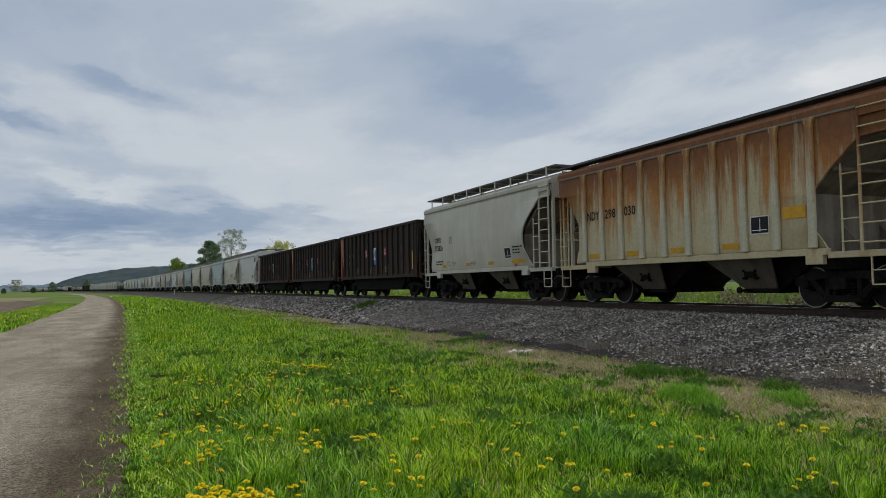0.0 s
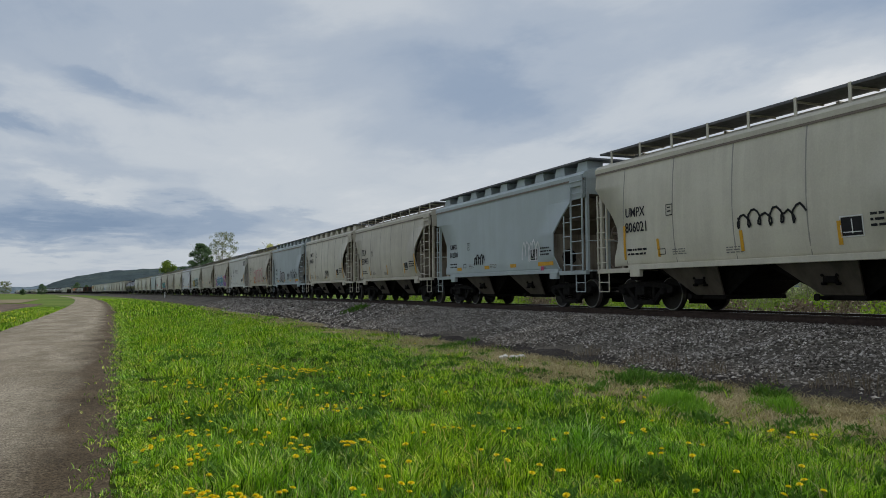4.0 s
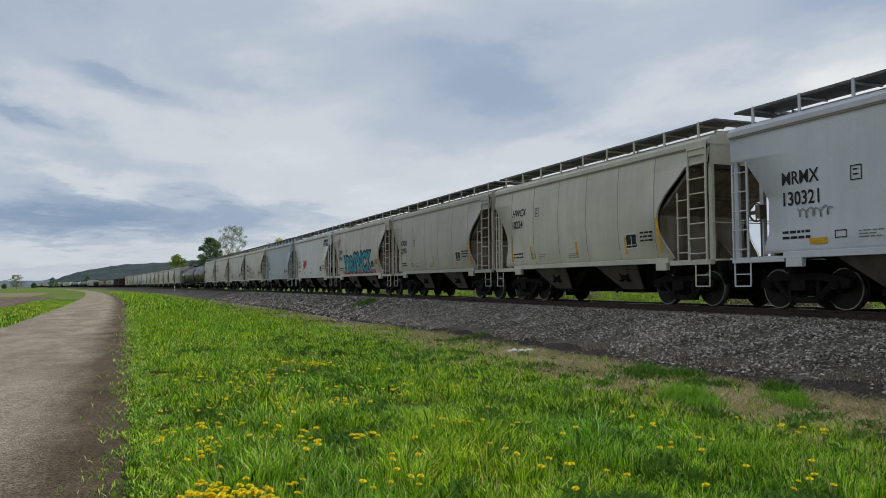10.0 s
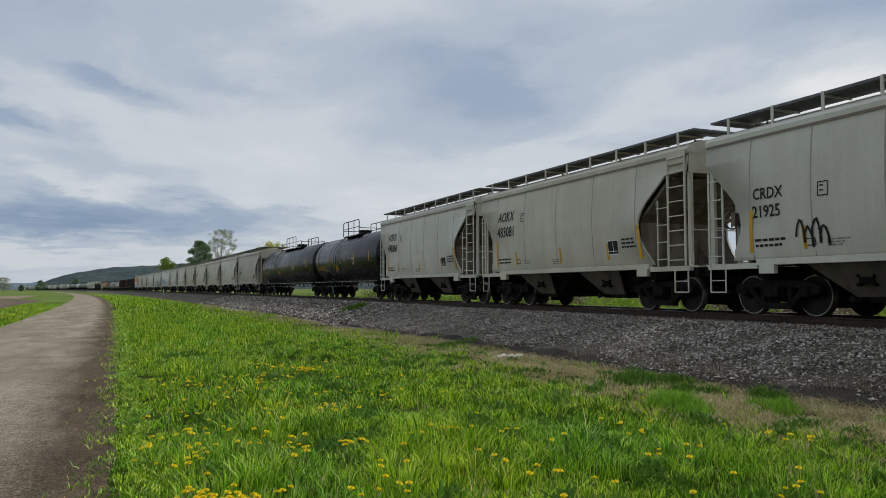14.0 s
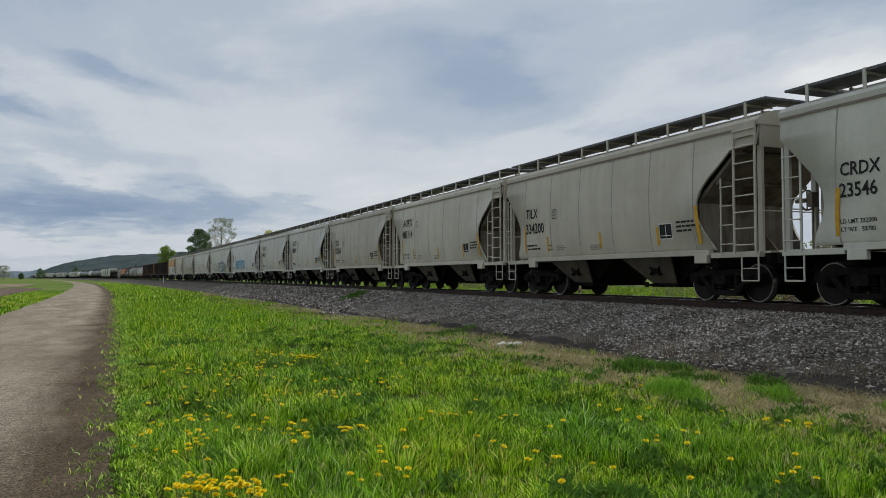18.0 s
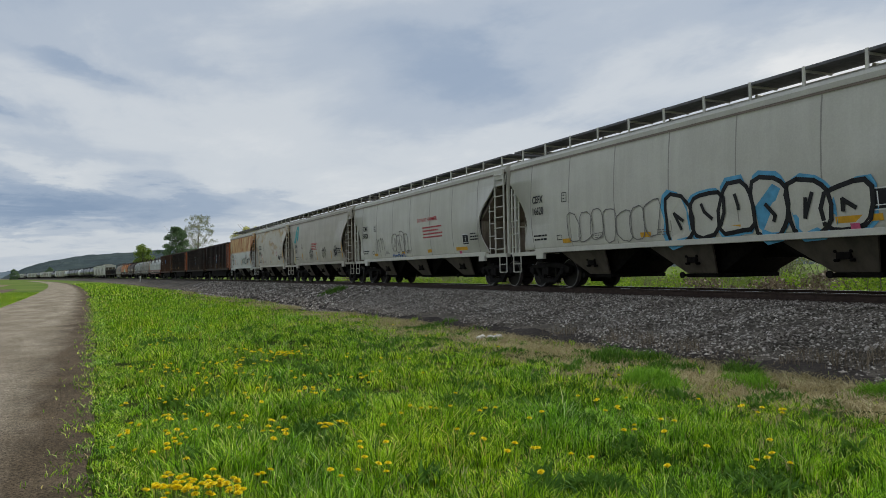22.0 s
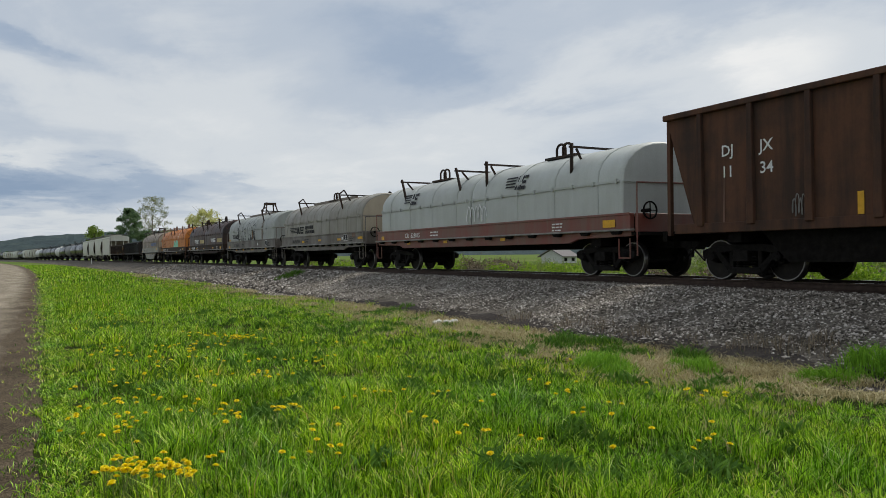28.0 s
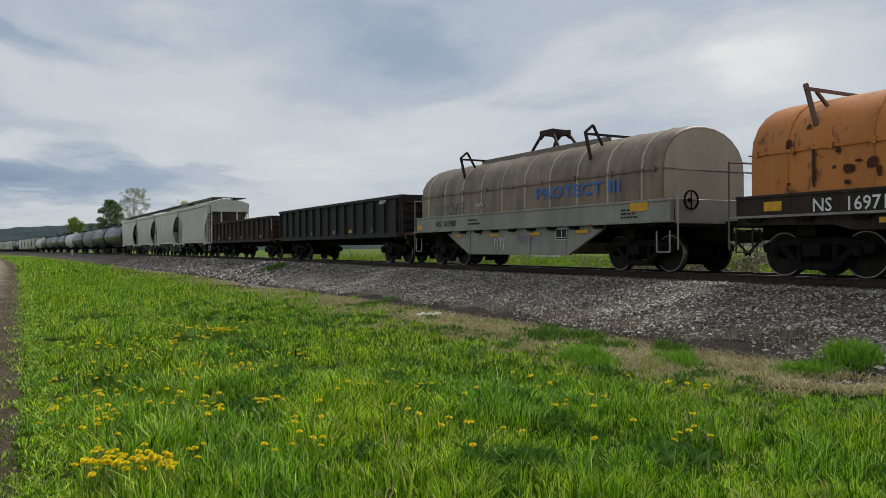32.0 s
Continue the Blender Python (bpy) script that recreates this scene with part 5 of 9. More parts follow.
def m_hood_rib(y, w, z0, zs, zt):
    prof = hood_profile(w, z0, zs, zt)
    bm = bmesh.new()
    a = [[bm.verts.new((x * k, y + d, z0 + (z - z0) * k)) for x, z in prof] for d, k in ((-0.035, 1.001), (-0.025, 1.012), (0.025, 1.012), (0.035, 1.001))]
    for p, q in zip(a, a[1:]):
        for i in range(len(prof) - 1):
            bm.faces.new((p[i], p[i + 1], q[i + 1], q[i]))
    return finish(bm, "hood_rib")


def m_hood_trim(y0, y1, w, zs):
    bm = bmesh.new()
    for k in (-1, 1):
        box(bm, *sorted((k * (w + 0.03), k * (w - 0.01))), y0 + 0.1, y1 - 0.1, zs - 0.03, zs + 0.03)
        for i in range(9):
            y = y0 + 0.2 + (y1 - y0 - 0.4) * i / 8
            box(bm, *sorted((k * (w + 0.06), k * (w))), y - 0.035, y + 0.035, zs - 0.06, zs + 0.06)
    for y, d in ((y0, -1), (y1, 1)):
        pipe(bm, [(-w, y + d * 0.03, zs), (w, y + d * 0.03, zs)], 0.018, 4)
    return finish(bm, "hood_trim")


def m_stacking(y, zt, way, lone):
    """Frame standing across a hood: a leaning outer post on each shoulder, an inner leg, and a bar from side to side."""
    bm = bmesh.new()
    for k in (-1, 1):
        if lone:
            pipe(bm, [(k * 1.33, y, zt - 0.72), (k * 1.44, y + 0.16 * way, zt + 0.12)], 0.055, 5)
            pipe(bm, [(k * 0.96, y, zt - 0.34), (k * 1.22, y + 0.09 * way, zt - 0.02)], 0.038, 4)
        else:
            pipe(bm, [(k * 1.32, y, zt - 0.68), (k * 1.51, y, zt + 0.09)], 0.048, 4)
            pipe(bm, [(k * 0.91, y, zt - 0.27), (k * 1.25, y, zt + 0.27), (k * 1.51, y, zt + 0.06)], 0.040, 4)
    d = 0.13 * way if lone else 0.0
    pipe(bm, [(-1.50, y + d, zt + 0.02), (1.50, y + d, zt + 0.02)], 0.042, 4)
    return finish(bm, "stacking_frame")


def m_lifting(y, zt):
    """Lifting yoke on the crown: two rounded hoops and a base."""
    bm = bmesh.new()
    for dy in (-0.32, 0.32):
        for x in (-0.35,):
            pts = [(x, y + dy * 0.5 - 0.22, zt - 0.05)]
            for i in range(7):
                a = math.pi * (1 - i / 6)
                pts.append((x, y + dy * 0.5 + 0.22 * math.cos(a), zt + 0.26 + 0.16 * math.sin(a)))
            pts.append((x, y + dy * 0.5 + 0.22, zt - 0.05))
            pipe(bm, pts, 0.042, 5)
    box(bm, -0.55, 0.55, y - 0.75, y + 0.75, zt - 0.04, zt + 0.03)
    return finish(bm, "lifting_hoop")


def m_lift_frame(y, zt, spread=0.58):
    """Tall four-legged lifting frame: splayed channel legs under a boxed head with gusseted corners."""
    bm = bmesh.new()
    for x in (-1, 1):
        for k in (-1, 1):
            pipe(bm, [(x * 0.46, y + k * spread, zt - 0.04 - 0.1 * (spread > 0.6)), (x * 0.31, y + k * 0.30, zt + 0.70)], 0.052, 4)
            prism(bm, [(y + k * 0.33, zt + 0.55), (y + k * 0.30, zt + 0.72), (y + k * 0.08, zt + 0.72)], *sorted((x * 0.36, x * 0.28)))
        box(bm, *sorted((x * 0.36, x * 0.26)), y - 0.34, y + 0.34, zt + 0.68, zt + 0.84)
    for k in (-1, 1):
        box(bm, -0.27, 0.27, *sorted((y + k * 0.34, y + k * 0.25)), zt + 0.69, zt + 0.83)
    return finish(bm, "lifting_frame", 0.008)


def m_ridge_beam(y0, y1, zt):
    bm = bmesh.new()
    box(bm, -0.55, -0.40, y0, y1, zt - 0.10, zt + 0.06)
    box(bm, 0.40, 0.55, y0, y1, zt - 0.10, zt + 0.06)
    return finish(bm, "ridge_beam", 0.01)


def m_coil_frame(L, drop, z0, k):
    """One side sill: a fascia up to the hood and a web under the walkway, fish-bellied where drop is set."""
    bm = bmesh.new()
    prism(bm, [(-L, z0), (L, z0), (L, 1.22), (-L, 1.22)], *sorted((k * 1.50, k * 1.36)))
    prism(bm, [(-L, z0 + 0.012), (L, z0 + 0.012), (L, z0 - 0.05), (-L, z0 - 0.05)], *sorted((k * 1.525, k * 1.49)))
    if drop:
        pts = [(-4.2, 1.22), (4.2, 1.22), (4.1, 1.06), (2.7, 0.40), (-2.7, 0.40), (-4.1, 1.06)]
        for y in (-2.6, -0.9, 0.9, 2.6):
            box(bm, *sorted((k * 1.49, k * 1.46)), y - 0.025, y + 0.025, 0.42, 1.19)
    else:
        a = L - 2.2
        pts = [(-L, 1.22), (L, 1.22), (L, 1.06), (a, 1.02), (a - 0.4, 0.91), (-a + 0.4, 0.91), (-a, 1.02), (-L, 1.06)]
    prism(bm, pts, *sorted((k * 1.465, k * 1.36)))
    return finish(bm, "side_sill", 0.008)


def m_coil_deck(L):
    bm = bmesh.new()
    box(bm, -1.36, 1.36, -L, L, 1.10, 1.56)
    box(bm, -0.30, 0.30, -L - 0.3, L + 0.3, 0.75, 1.10)
    for e in (-1, 1):
        box(bm, -1.46, 1.46, *sorted((e * (L + 0.0), e * (L + 0.32))), 1.08, 1.16)
        box(bm, -0.9, 0.9, *sorted((e * (L - 2.2), e * (L - 0.6))), 0.55, 0.8)
        box(bm, -1.35, 1.35, *sorted((e * (L - 1.75), e * (L - 1.35))), 0.82, 1.10)
    return finish(bm, "underframe")


def m_coil_walk(L):
    """Outside walkway lip."""
    bm = bmesh.new()
    for k in (-1, 1):
        box(bm, *sorted((k * 1.60, k * 1.44)), -L - 0.1, L + 0.1, 1.195, 1.245)
    return finish(bm, "walkway", 0.006)


# Drawn near black, so its shape also gives the scalloped shade under the lip.
def m_coil_hook():
    bm = bmesh.new()
    prism(bm, [(-0.20, 1.19), (0.20, 1.19), (0.12, 1.11), (-0.12, 1.11)], -1.57, -1.47)
    return finish(bm, "tie_down_hook")


def m_coil_rails(L):
    """Handrail across an end, with its two uprights."""
    bm = bmesh.new()
    y = L + 0.22
    pipe(bm, [(-1.46, y, 0.55), (-1.46, y, 2.42), (0, y, 2.44), (1.46, y, 2.42), (1.46, y, 0.55)], 0.022, 5)
    return finish(bm, "end_handrail")


def m_coil_step(y):
    bm = bmesh.new()
    pipe(bm, [(-1.5, y, 1.0), (-1.5, y, 0.5), (-1.5, y - 0.42, 0.5), (-1.5, y - 0.42, 1.0)], 0.02, 4)
    return finish(bm, "sill_step")


def m_brakewheel(L, z, x0=-1.15):
    bm = bmesh.new()
    y = -L - 0.02
    rings = []
    for i in range(18):
        a = 2 * math.pi * i / 18
        rings.append([bm.verts.new((x0 + (0.22 + 0.024 * math.cos(b)) * math.cos(a), y + 0.024 * math.sin(b), z + (0.22 + 0.024 * math.cos(b)) * math.sin(a))) for b in (0.8, 2.37, 3.94, 5.5)])
    for i in range(18):
        p, q = rings[i], rings[(i + 1) % 18]
        for j in range(4):
            bm.faces.new((p[j], p[(j + 1) % 4], q[(j + 1) % 4], q[j]))
    for i in range(4):
        a = 2 * math.pi * i / 4
        tube(bm, (x0, y, z), (x0 + 0.22 * math.cos(a), y, z + 0.22 * math.sin(a)), 0.016, 4)
    tube(bm, (x0, y, z), (x0, y + 0.3, z), 0.05, 6)
    return finish(bm, "brake_wheel")


def coil_car(L, hood, frame_mat, label, hoods=2, drop=False, endmat=None, zt=3.62, ribs=4, bracketmat=None, tall=False, ribmat=None):
    car = empty_car("coil_car", label, "coil car", "hooded coil cars of the train")
    key = (round(L, 2),)
    z0, zs, w = (1.75 if hoods == 1 else 1.65), 2.50, 1.46
    for k in (-1, 1):
        part("side_sill", cached(("cs", *key, drop, z0, k), lambda: m_coil_frame(L, drop, z0, k)), frame_mat, car)
    part("underframe", cached(("cd", *key), lambda: m_coil_deck(L)), M["dark"], car)
    part("walkway", cached(("cw", *key), lambda: m_coil_walk(L)), M["walkedge"], car, "worn pale edge of the side walkway")
    for i in range(13):
        part("tie_down_hook", cached("coil_hook", m_coil_hook), M["dark"], car, "hook under the walkway, scallop shade in its dark colour", pose(0, (L - 0.5) * (i / 6 - 1), 0))
    for k in (0, 180):
        part("end_handrail", cached(("cr", *key), lambda: m_coil_rails(L)), bracketmat or frame_mat, car, m=pose(0, 0, 0, 0, 0, k))
        part("sill_step", cached(("ce", *key), lambda: m_coil_step(L)), frame_mat, car, m=pose(0, 0, 0, 0, 0, k))
        part("sill_step", cached(("cf", *key), lambda: m_coil_step(-L + 0.42)), frame_mat, car, m=pose(0, 0, 0, 0, 0, k))
    for k in (0, 180):
        part("end_sill", cached(("cx", *key, z0), lambda: m_end_beam(L, 1.17, z0, 1.36)), frame_mat, car, m=pose(0, 0, 0, 0, 0, k))
    part("brake_wheel", cached(("cb", *key), lambda: m_brakewheel(L + 0.12, 1.72, -0.95)), M["dark"], car, "dark spoked brake wheel")
    H = L - 0.33
    spans = [(-H, H)] if hoods == 1 else [(-H, -0.03), (0.03, H)]
    for y0, y1 in spans:
        hk = (round(y0, 1), round(y1, 1), zt, z0)
        hd = part("hood", cached(("hood", *hk), lambda: m_hood(y0, y1, w, z0, zs, zt)), hood, car)
        way = 1 if y0 + y1 > 0 else -1
        part("hood_trim", cached(("ht", *hk), lambda: m_hood_trim(y0, y1, w, zs)), hood, hd)
        for y, k in ((y0, -1), (y1, 1)):
            if endmat:
                part("hood_end", cached(("he", round(y, 2), zt, z0), lambda: m_hood_end(y, w, z0, zs, zt, k)), endmat, hd, "pale tan end plate")
        n = 10 if hoods == 1 else ribs
        for i in range(n):
            y = y0 + (y1 - y0) * (i + 0.5) / n
            part("hood_rib", cached(("hr", round(y, 2), zt, z0), lambda: m_hood_rib(y, w, z0, zs, zt)), ribmat or hood, hd)
        yc = (y0 + y1) / 2
        q = 3.3
        for y in ((-3.52, 3.14) if hoods == 1 else (0.92 * way, 5.62 * way)):
            part("stacking_frame", cached(("st", y, zt, way, hoods), lambda: m_stacking(y, zt + 0.02, way, hoods == 2)), bracketmat or M["gonblack"], hd)
        if tall:
            part("lifting_frame", cached(("lf", round(yc, 1), zt, drop), lambda: m_lift_frame(yc - 0.2, zt - (0.16 if drop else 0.0), 1.0 if drop else 0.58)), bracketmat or M["gonblack"], hd)
            part("ridge_beam", cached(("rb", *hk), lambda: m_ridge_beam(yc - q, yc + q, zt)), M["sill_brown"], hd, "weathered steel ridge beam")
        else:
            if hoods == 1:
                part("ridge_beam", cached(("rb", *hk), lambda: m_ridge_beam(yc - q, yc + q, zt)), M["sill_brown"], hd, "weathered steel ridge beam")
            part("lifting_hoop", cached(("lh", round(yc, 1), zt), lambda: m_lifting(yc, zt)), bracketmat or M["gonblack"], hd)
    for e in (-1, 1):
        truck(car, e * (L - 1.55))
        part("coupler", cached("coupler", m_coupler), M["truck"], car, m=pose(0, e * (L + 0.38), 0, 0, 0, 0 if e > 0 else 180))
    return car


# ---- vegetation and distance ----
def leafy(name, stops, trans=0.35, rough=0.6, patchy=0.0, spec=0.12):
    """Leaf or blade: colour varies from one to the next; light passes through."""
    m, nt, b = shader(name)
    gi = nt.nodes.new("ShaderNodeNewGeometry").outputs["Random Per Island"]
    c = n_ramp(nt, gi, stops)
    c = n_mix(nt, 0.5, c, n_ramp(nt, n_noise(nt, 0.45, 3, 0.6), [(0.35, (0.62, 0.66, 0.55)), (0.65, (1.0, 1.0, 1.0))]), "MULTIPLY")
    if patchy:
        c = n_mix(nt, 0.75, c, n_ramp(nt, n_noise(nt, 0.55, 4, 0.6), [(0.36, (0.76, 0.94, 1.5)), (0.5, (1.0, 1.0, 1.0)), (0.66, (1.22, 1.05, 0.8))]), "MULTIPLY")
        c = n_mix(nt, patchy, c, n_ramp(nt, n_noise(nt, 2.6, 4, 0.62), [(0.33, (0.50, 0.60, 0.52)), (0.5, (0.90, 0.92, 0.86)), (0.66, (1.18, 1.08, 0.95))]), "MULTIPLY")
    _in(nt, b.inputs["Base Color"], c)
    b.inputs["Roughness"].default_value = rough
    b.inputs["Specular IOR Level"].default_value = spec
    t = nt.nodes.new("ShaderNodeBsdfTranslucent")
    nt.links.new(c, t.inputs["Color"])
    mx = nt.nodes.new("ShaderNodeMixShader")
    mx.inputs[0].default_value = trans
    nt.links.new(b.outputs[0], mx.inputs[1]), nt.links.new(t.outputs[0], mx.inputs[2])
    nt.links.new(mx.outputs[0], nt.nodes["Material Output"].inputs["Surface"])
    return m


M["grass"] = leafy("spring_grass", [(0.0, (0.020, 0.062, 0.004)), (0.34, (0.120, 0.285, 0.010)), (0.64, (0.37, 0.65, 0.020)), (0.86, (0.66, 0.94, 0.07)), (0.95, (0.88, 0.98, 0.28)), (1.0, (0.74, 0.52, 0.22))], 0.20, rough=0.36, patchy=0.95, spec=0.2)
M["straw"] = leafy("dry_grass", [(0.0, (0.30, 0.24, 0.11)), (0.5, (0.49, 0.41, 0.22)), (1.0, (0.64, 0.56, 0.35))], 0.25)
M["weed"] = leafy("dark_weed_leaf", [(0.0, (0.055, 0.135, 0.020)), (1.0, (0.15, 0.29, 0.040))], 0.3)
M["fern"] = leafy("feathery_green_leaf", [(0.0, (0.12, 0.27, 0.022)), (1.0, (0.27, 0.50, 0.05))], 0.3)
M["leaf_dark"] = leafy("dark_green_leaf", [(0.0, (0.10, 0.165, 0.085)), (1.0, (0.19, 0.275, 0.14))], 0.45)
M["leaf_spring"] = leafy("spring_leaf", [(0.0, (0.13, 0.21, 0.035)), (1.0, (0.28, 0.36, 0.08))], 0.4)
M["leaf_fresh"] = leafy("fresh_spring_leaf", [(0.0, (0.12, 0.23, 0.02)), (1.0, (0.34, 0.48, 0.05))], 0.45)
M["leaf_yellow"] = leafy("yellow_green_blossom", [(0.0, (0.46, 0.46, 0.17)), (1.0, (0.66, 0.64, 0.30))], 0.4)
M["leaf_bud"] = leafy("budding_twig", [(0.0, (0.20, 0.22, 0.12)), (1.0, (0.36, 0.38, 0.22))], 0.35)
M["twig"] = leafy("bare_brush", [(0.0, (0.12, 0.09, 0.065)), (1.0, (0.30, 0.24, 0.175))], 0.1)
M["bark"] = mottled("grey_bark", [(0.3, (0.12, 0.10, 0.085)), (0.7, (0.24, 0.205, 0.17))], 2.0, 12, stretch=(1, 1, 0.3))
M["petal"] = leafy("dandelion_petal", [(0.0, (0.92, 0.67, 0.010)), (1.0, (1.0, 0.87, 0.035))], 0.15)
M["stem"] = plain("dandelion_stem", (0.16, 0.22, 0.05), 0.6)
rs = np.random.RandomState(11)


def blades(name, x, y, z, h, w, mat, lean=0.45, label="", category="grass", way=None, fine=3):
    """Many grass blades in one mesh, each tapering to a point: bent over three faces, a kite of two, or a single face far off."""
    n = len(x)
    a = rs.rand(n) * 2 * math.pi
    b = rs.rand(n) * 2 * math.pi if way is None else way + 0.6 * rs.randn(n)
    cx, cy = np.cos(a) * w / 2, np.sin(a) * w / 2
    reach = h * lean * (0.15 + 0.85 * rs.rand(n))
    dx, dy = np.cos(b) * reach, np.sin(b) * reach
    rows, tris = {
        3: (((0, 0.7, 0), (0, -0.7, 0), (0.66, 1.0, 0.24), (0.66, -1.0, 0.24), (0.95, 0, 1.0)), ((0, 1, 3), (0, 3, 2), (2, 3, 4))),
        2: (((0, 0, 0), (0.55, 1.0, 0.22), (0.55, -1.0, 0.22), (0.95, 0, 1.0)), ((0, 2, 1), (1, 2, 3))),
        1: (((0, 1.0, 0), (0, -1.0, 0), (1.0, 0, 0.7)), ((0, 1, 2),)),
    }[fine]
    v = np.empty((n, len(rows), 3))
    for k, (f, q, l) in enumerate(rows):
        v[:, k, 0], v[:, k, 1], v[:, k, 2] = x + cx * q + dx * l, y + cy * q + dy * l, z + h * f
    tri = (np.arange(n) * len(rows))[:, None, None] + np.array(tris)[None]
    return soup(name, v.reshape(-1, 3), tri.reshape(-1, 3), mat, label, category)


def soup_mesh(name, v, tri):
    me = bpy.data.meshes.new(name)
    me.vertices.add(len(v))
    me.vertices.foreach_set("co", np.asarray(v, np.float32).ravel())
    me.loops.add(len(tri) * 3)
    me.loops.foreach_set("vertex_index", np.asarray(tri, np.int32).ravel())
    me.polygons.add(len(tri))
    me.polygons.foreach_set("loop_start", np.arange(0, len(tri) * 3, 3, dtype=np.int32))
    me.update()
    me.validate()
    return me


def soup(name, v, tri, mat, label, category):
    ob = part(name, soup_mesh(name, v, tri), mat)
    return tagged(ob, label, category, kind="stuff")


def u_of(x, y):
    """Distance right of the track's centre line, near the camera."""
    return x - TRACK_X + 0.5 * 0.00038 * y * np.abs(y)


def surface_z(x, y):
    u = u_of(x, y)
    near = np.clip((u + 15.5) / 1.5, 0, 1) * np.clip((-5.5 - u) / 1.0, 0, 1)
    return ground_z(u) + near * grass_z(x, y)


def toe(y):
    """Where the grass gives way to stone, as distance from the centre line; it wavers."""
    return -5.25 - 0.75 * np.sin(y * 0.21 + 0.6) * np.clip((y - 8) / 12, 0, 1) + 0.5 * np.sin(y * 0.9) - 0.6 * np.clip((y - 18) / 20, 0, 1)


def wedge(n, r0, r1, a0=-12, a1=62):
    """Points spread over the view's sector, evenly by area."""
    r = np.sqrt(rs.rand(n) * (r1 * r1 - r0 * r0) + r0 * r0)
    a = np.radians(a0 + rs.rand(n) * (a1 - a0))
    return r * np.sin(a), r * np.cos(a)


def patch(x, y, scale, seed):
    return np.array([noise.noise((p / scale, q / scale, seed)) for p, q in zip(x, y)])


def verge_strip(n, y0, y1):
    """Points over the verge between path and ballast, thinning out with distance."""
    y = y0 * (y1 / y0) ** rs.rand(n)
    left = curve_x(y, -0.5)
    return left + rs.rand(n) * (TRACK_X - 4.2 - 0.5 * 0.00038 * y * y - left), y


def field_of_grass(n, r0, r1, h, w, name, tuft=0.11, per=16, arc=(-12, 62), fine=3):
    """Grass in tufts: the blades of a tuft lean outwards from it, and tufts differ in height."""
    nt_ = n // per
    tx, ty = wedge(nt_, r0, r1, *arc) if r0 < 5 else verge_strip(nt_, r0, r1)
    u = u_of(tx, ty)
    wild = rs.rand(nt_)
    keep = (tx > curve_x(ty, -0.06) + 0.10 * np.sin(ty * 1.7) * np.sin(ty * 0.6 + 1) + 0.30 * (wild - 0.3) + 0.02) & (u < toe(ty))
    tx, ty, u = tx[keep], ty[keep], u[keep]
    lush = patch(tx, ty, 1.1, 2.0)
    tall = (0.42 + 0.55 * np.clip(lush + 0.35, 0, 1) + 1.1 * np.clip(patch(tx, ty, 0.42, 5.0) + 0.02, 0, 1) + 0.7 * np.clip(patch(tx, ty, 0.17, 9.0), 0, 1)) * (0.62 + 0.75 * rs.rand(len(tx)) ** 1.6)
    tall *= 1 - sum(0.55 * np.exp(-((tx - a) ** 2 + (ty - b) ** 2) / r ** 2) for a, b, r in ((2.9, 9.3, 0.6), (2.1, 7.8, 0.5), (2.6, 13.3, 0.7), (3.2, 12.4, 0.6), (1.1, 9.5, 0.4), (4.0, 3.6, 0.4), (3.3, 4.4, 0.3), (1.3, 19.1, 0.8)))
    tall *= 1.12 - 0.30 * np.clip((tx - 1.5) / 5.0, 0, 1)
    edge = np.clip((tx - curve_x(ty, 0)) / 0.55, 0.42, 1)
    worn = sum(k * np.exp(-((tx - a) ** 2 + ((ty - b) * 0.7) ** 2) / r ** 2) for a, b, r, k in ((6.6, 11.6, 1.2, 0.60), (7.2, 6.6, 1.0, 0.55), (6.0, 7.5, 0.8, 0.45), (8.0, 12.0, 1.0, 0.5), (8.5, 8.0, 1.1, 0.75), (7.6, 15.2, 1.5, 0.5), (4.3, 5.6, 0.6, 0.30)))
    dry = patch(tx, ty, 1.5, 8.0) * 1.2 + np.clip((u + 7.5) / 1.7, -1.6, 1.2) * 0.62 - 0.06 + worn + 0.10 * np.clip((tx - 2.5) / 3, 0, 1) + 0.48 * rs.randn(len(tx)) > 0.26
    m = len(tx)
    a, q = rs.rand(m, per) * 2 * math.pi, np.sqrt(rs.rand(m, per)) * tuft * (0.5 + rs.rand(m, 1))
    x, y = (tx[:, None] + np.cos(a) * q).ravel(), (ty[:, None] + np.sin(a) * q).ravel()
    hh = np.repeat(h * tall * edge, per) * (0.55 + 0.6 * rs.rand(m * per))
    ww = w * (0.6 + 0.8 * rs.rand(m * per))
    z = surface_z(x, y) - 0.01
    dd, a = np.repeat(dry, per), a.ravel()
    blades(name, x[~dd], y[~dd], z[~dd], hh[~dd], ww[~dd], M["grass"], 0.75, "lush bright green spring grass", "grass", a[~dd], fine)
    blades("dry_" + name, x[dd], y[dd], z[dd], hh[dd] * 0.8, ww[dd] * 0.9, M["straw"], 1.3, "dry straw-coloured grass by the ballast", "grass", a[dd], fine)


field_of_grass(225000, 3.2, 9.0, 0.170, 0.0066, "grass_near", 0.034, 16)
field_of_grass(14000, 0.5, 3.3, 0.190, 0.0090, "grass_at_feet", 0.07, 18, (0, 175), 2)
field_of_grass(26000, 3.3, 9.0, 0.190, 0.0160, "grass_aside", 0.10, 18, (62, 165), 2)
field_of_grass(250000, 6.0, 24.0, 0.165, 0.0110, "grass_mid", 0.065, 14, fine=2)
field_of_grass(150000, 22.0, 50.0, 0.18, 0.024, "grass_far", 0.13, 14, fine=1)
field_of_grass(50000, 48.0, 190.0, 0.20, 0.075, "grass_distant", 0.4, 10, fine=1)


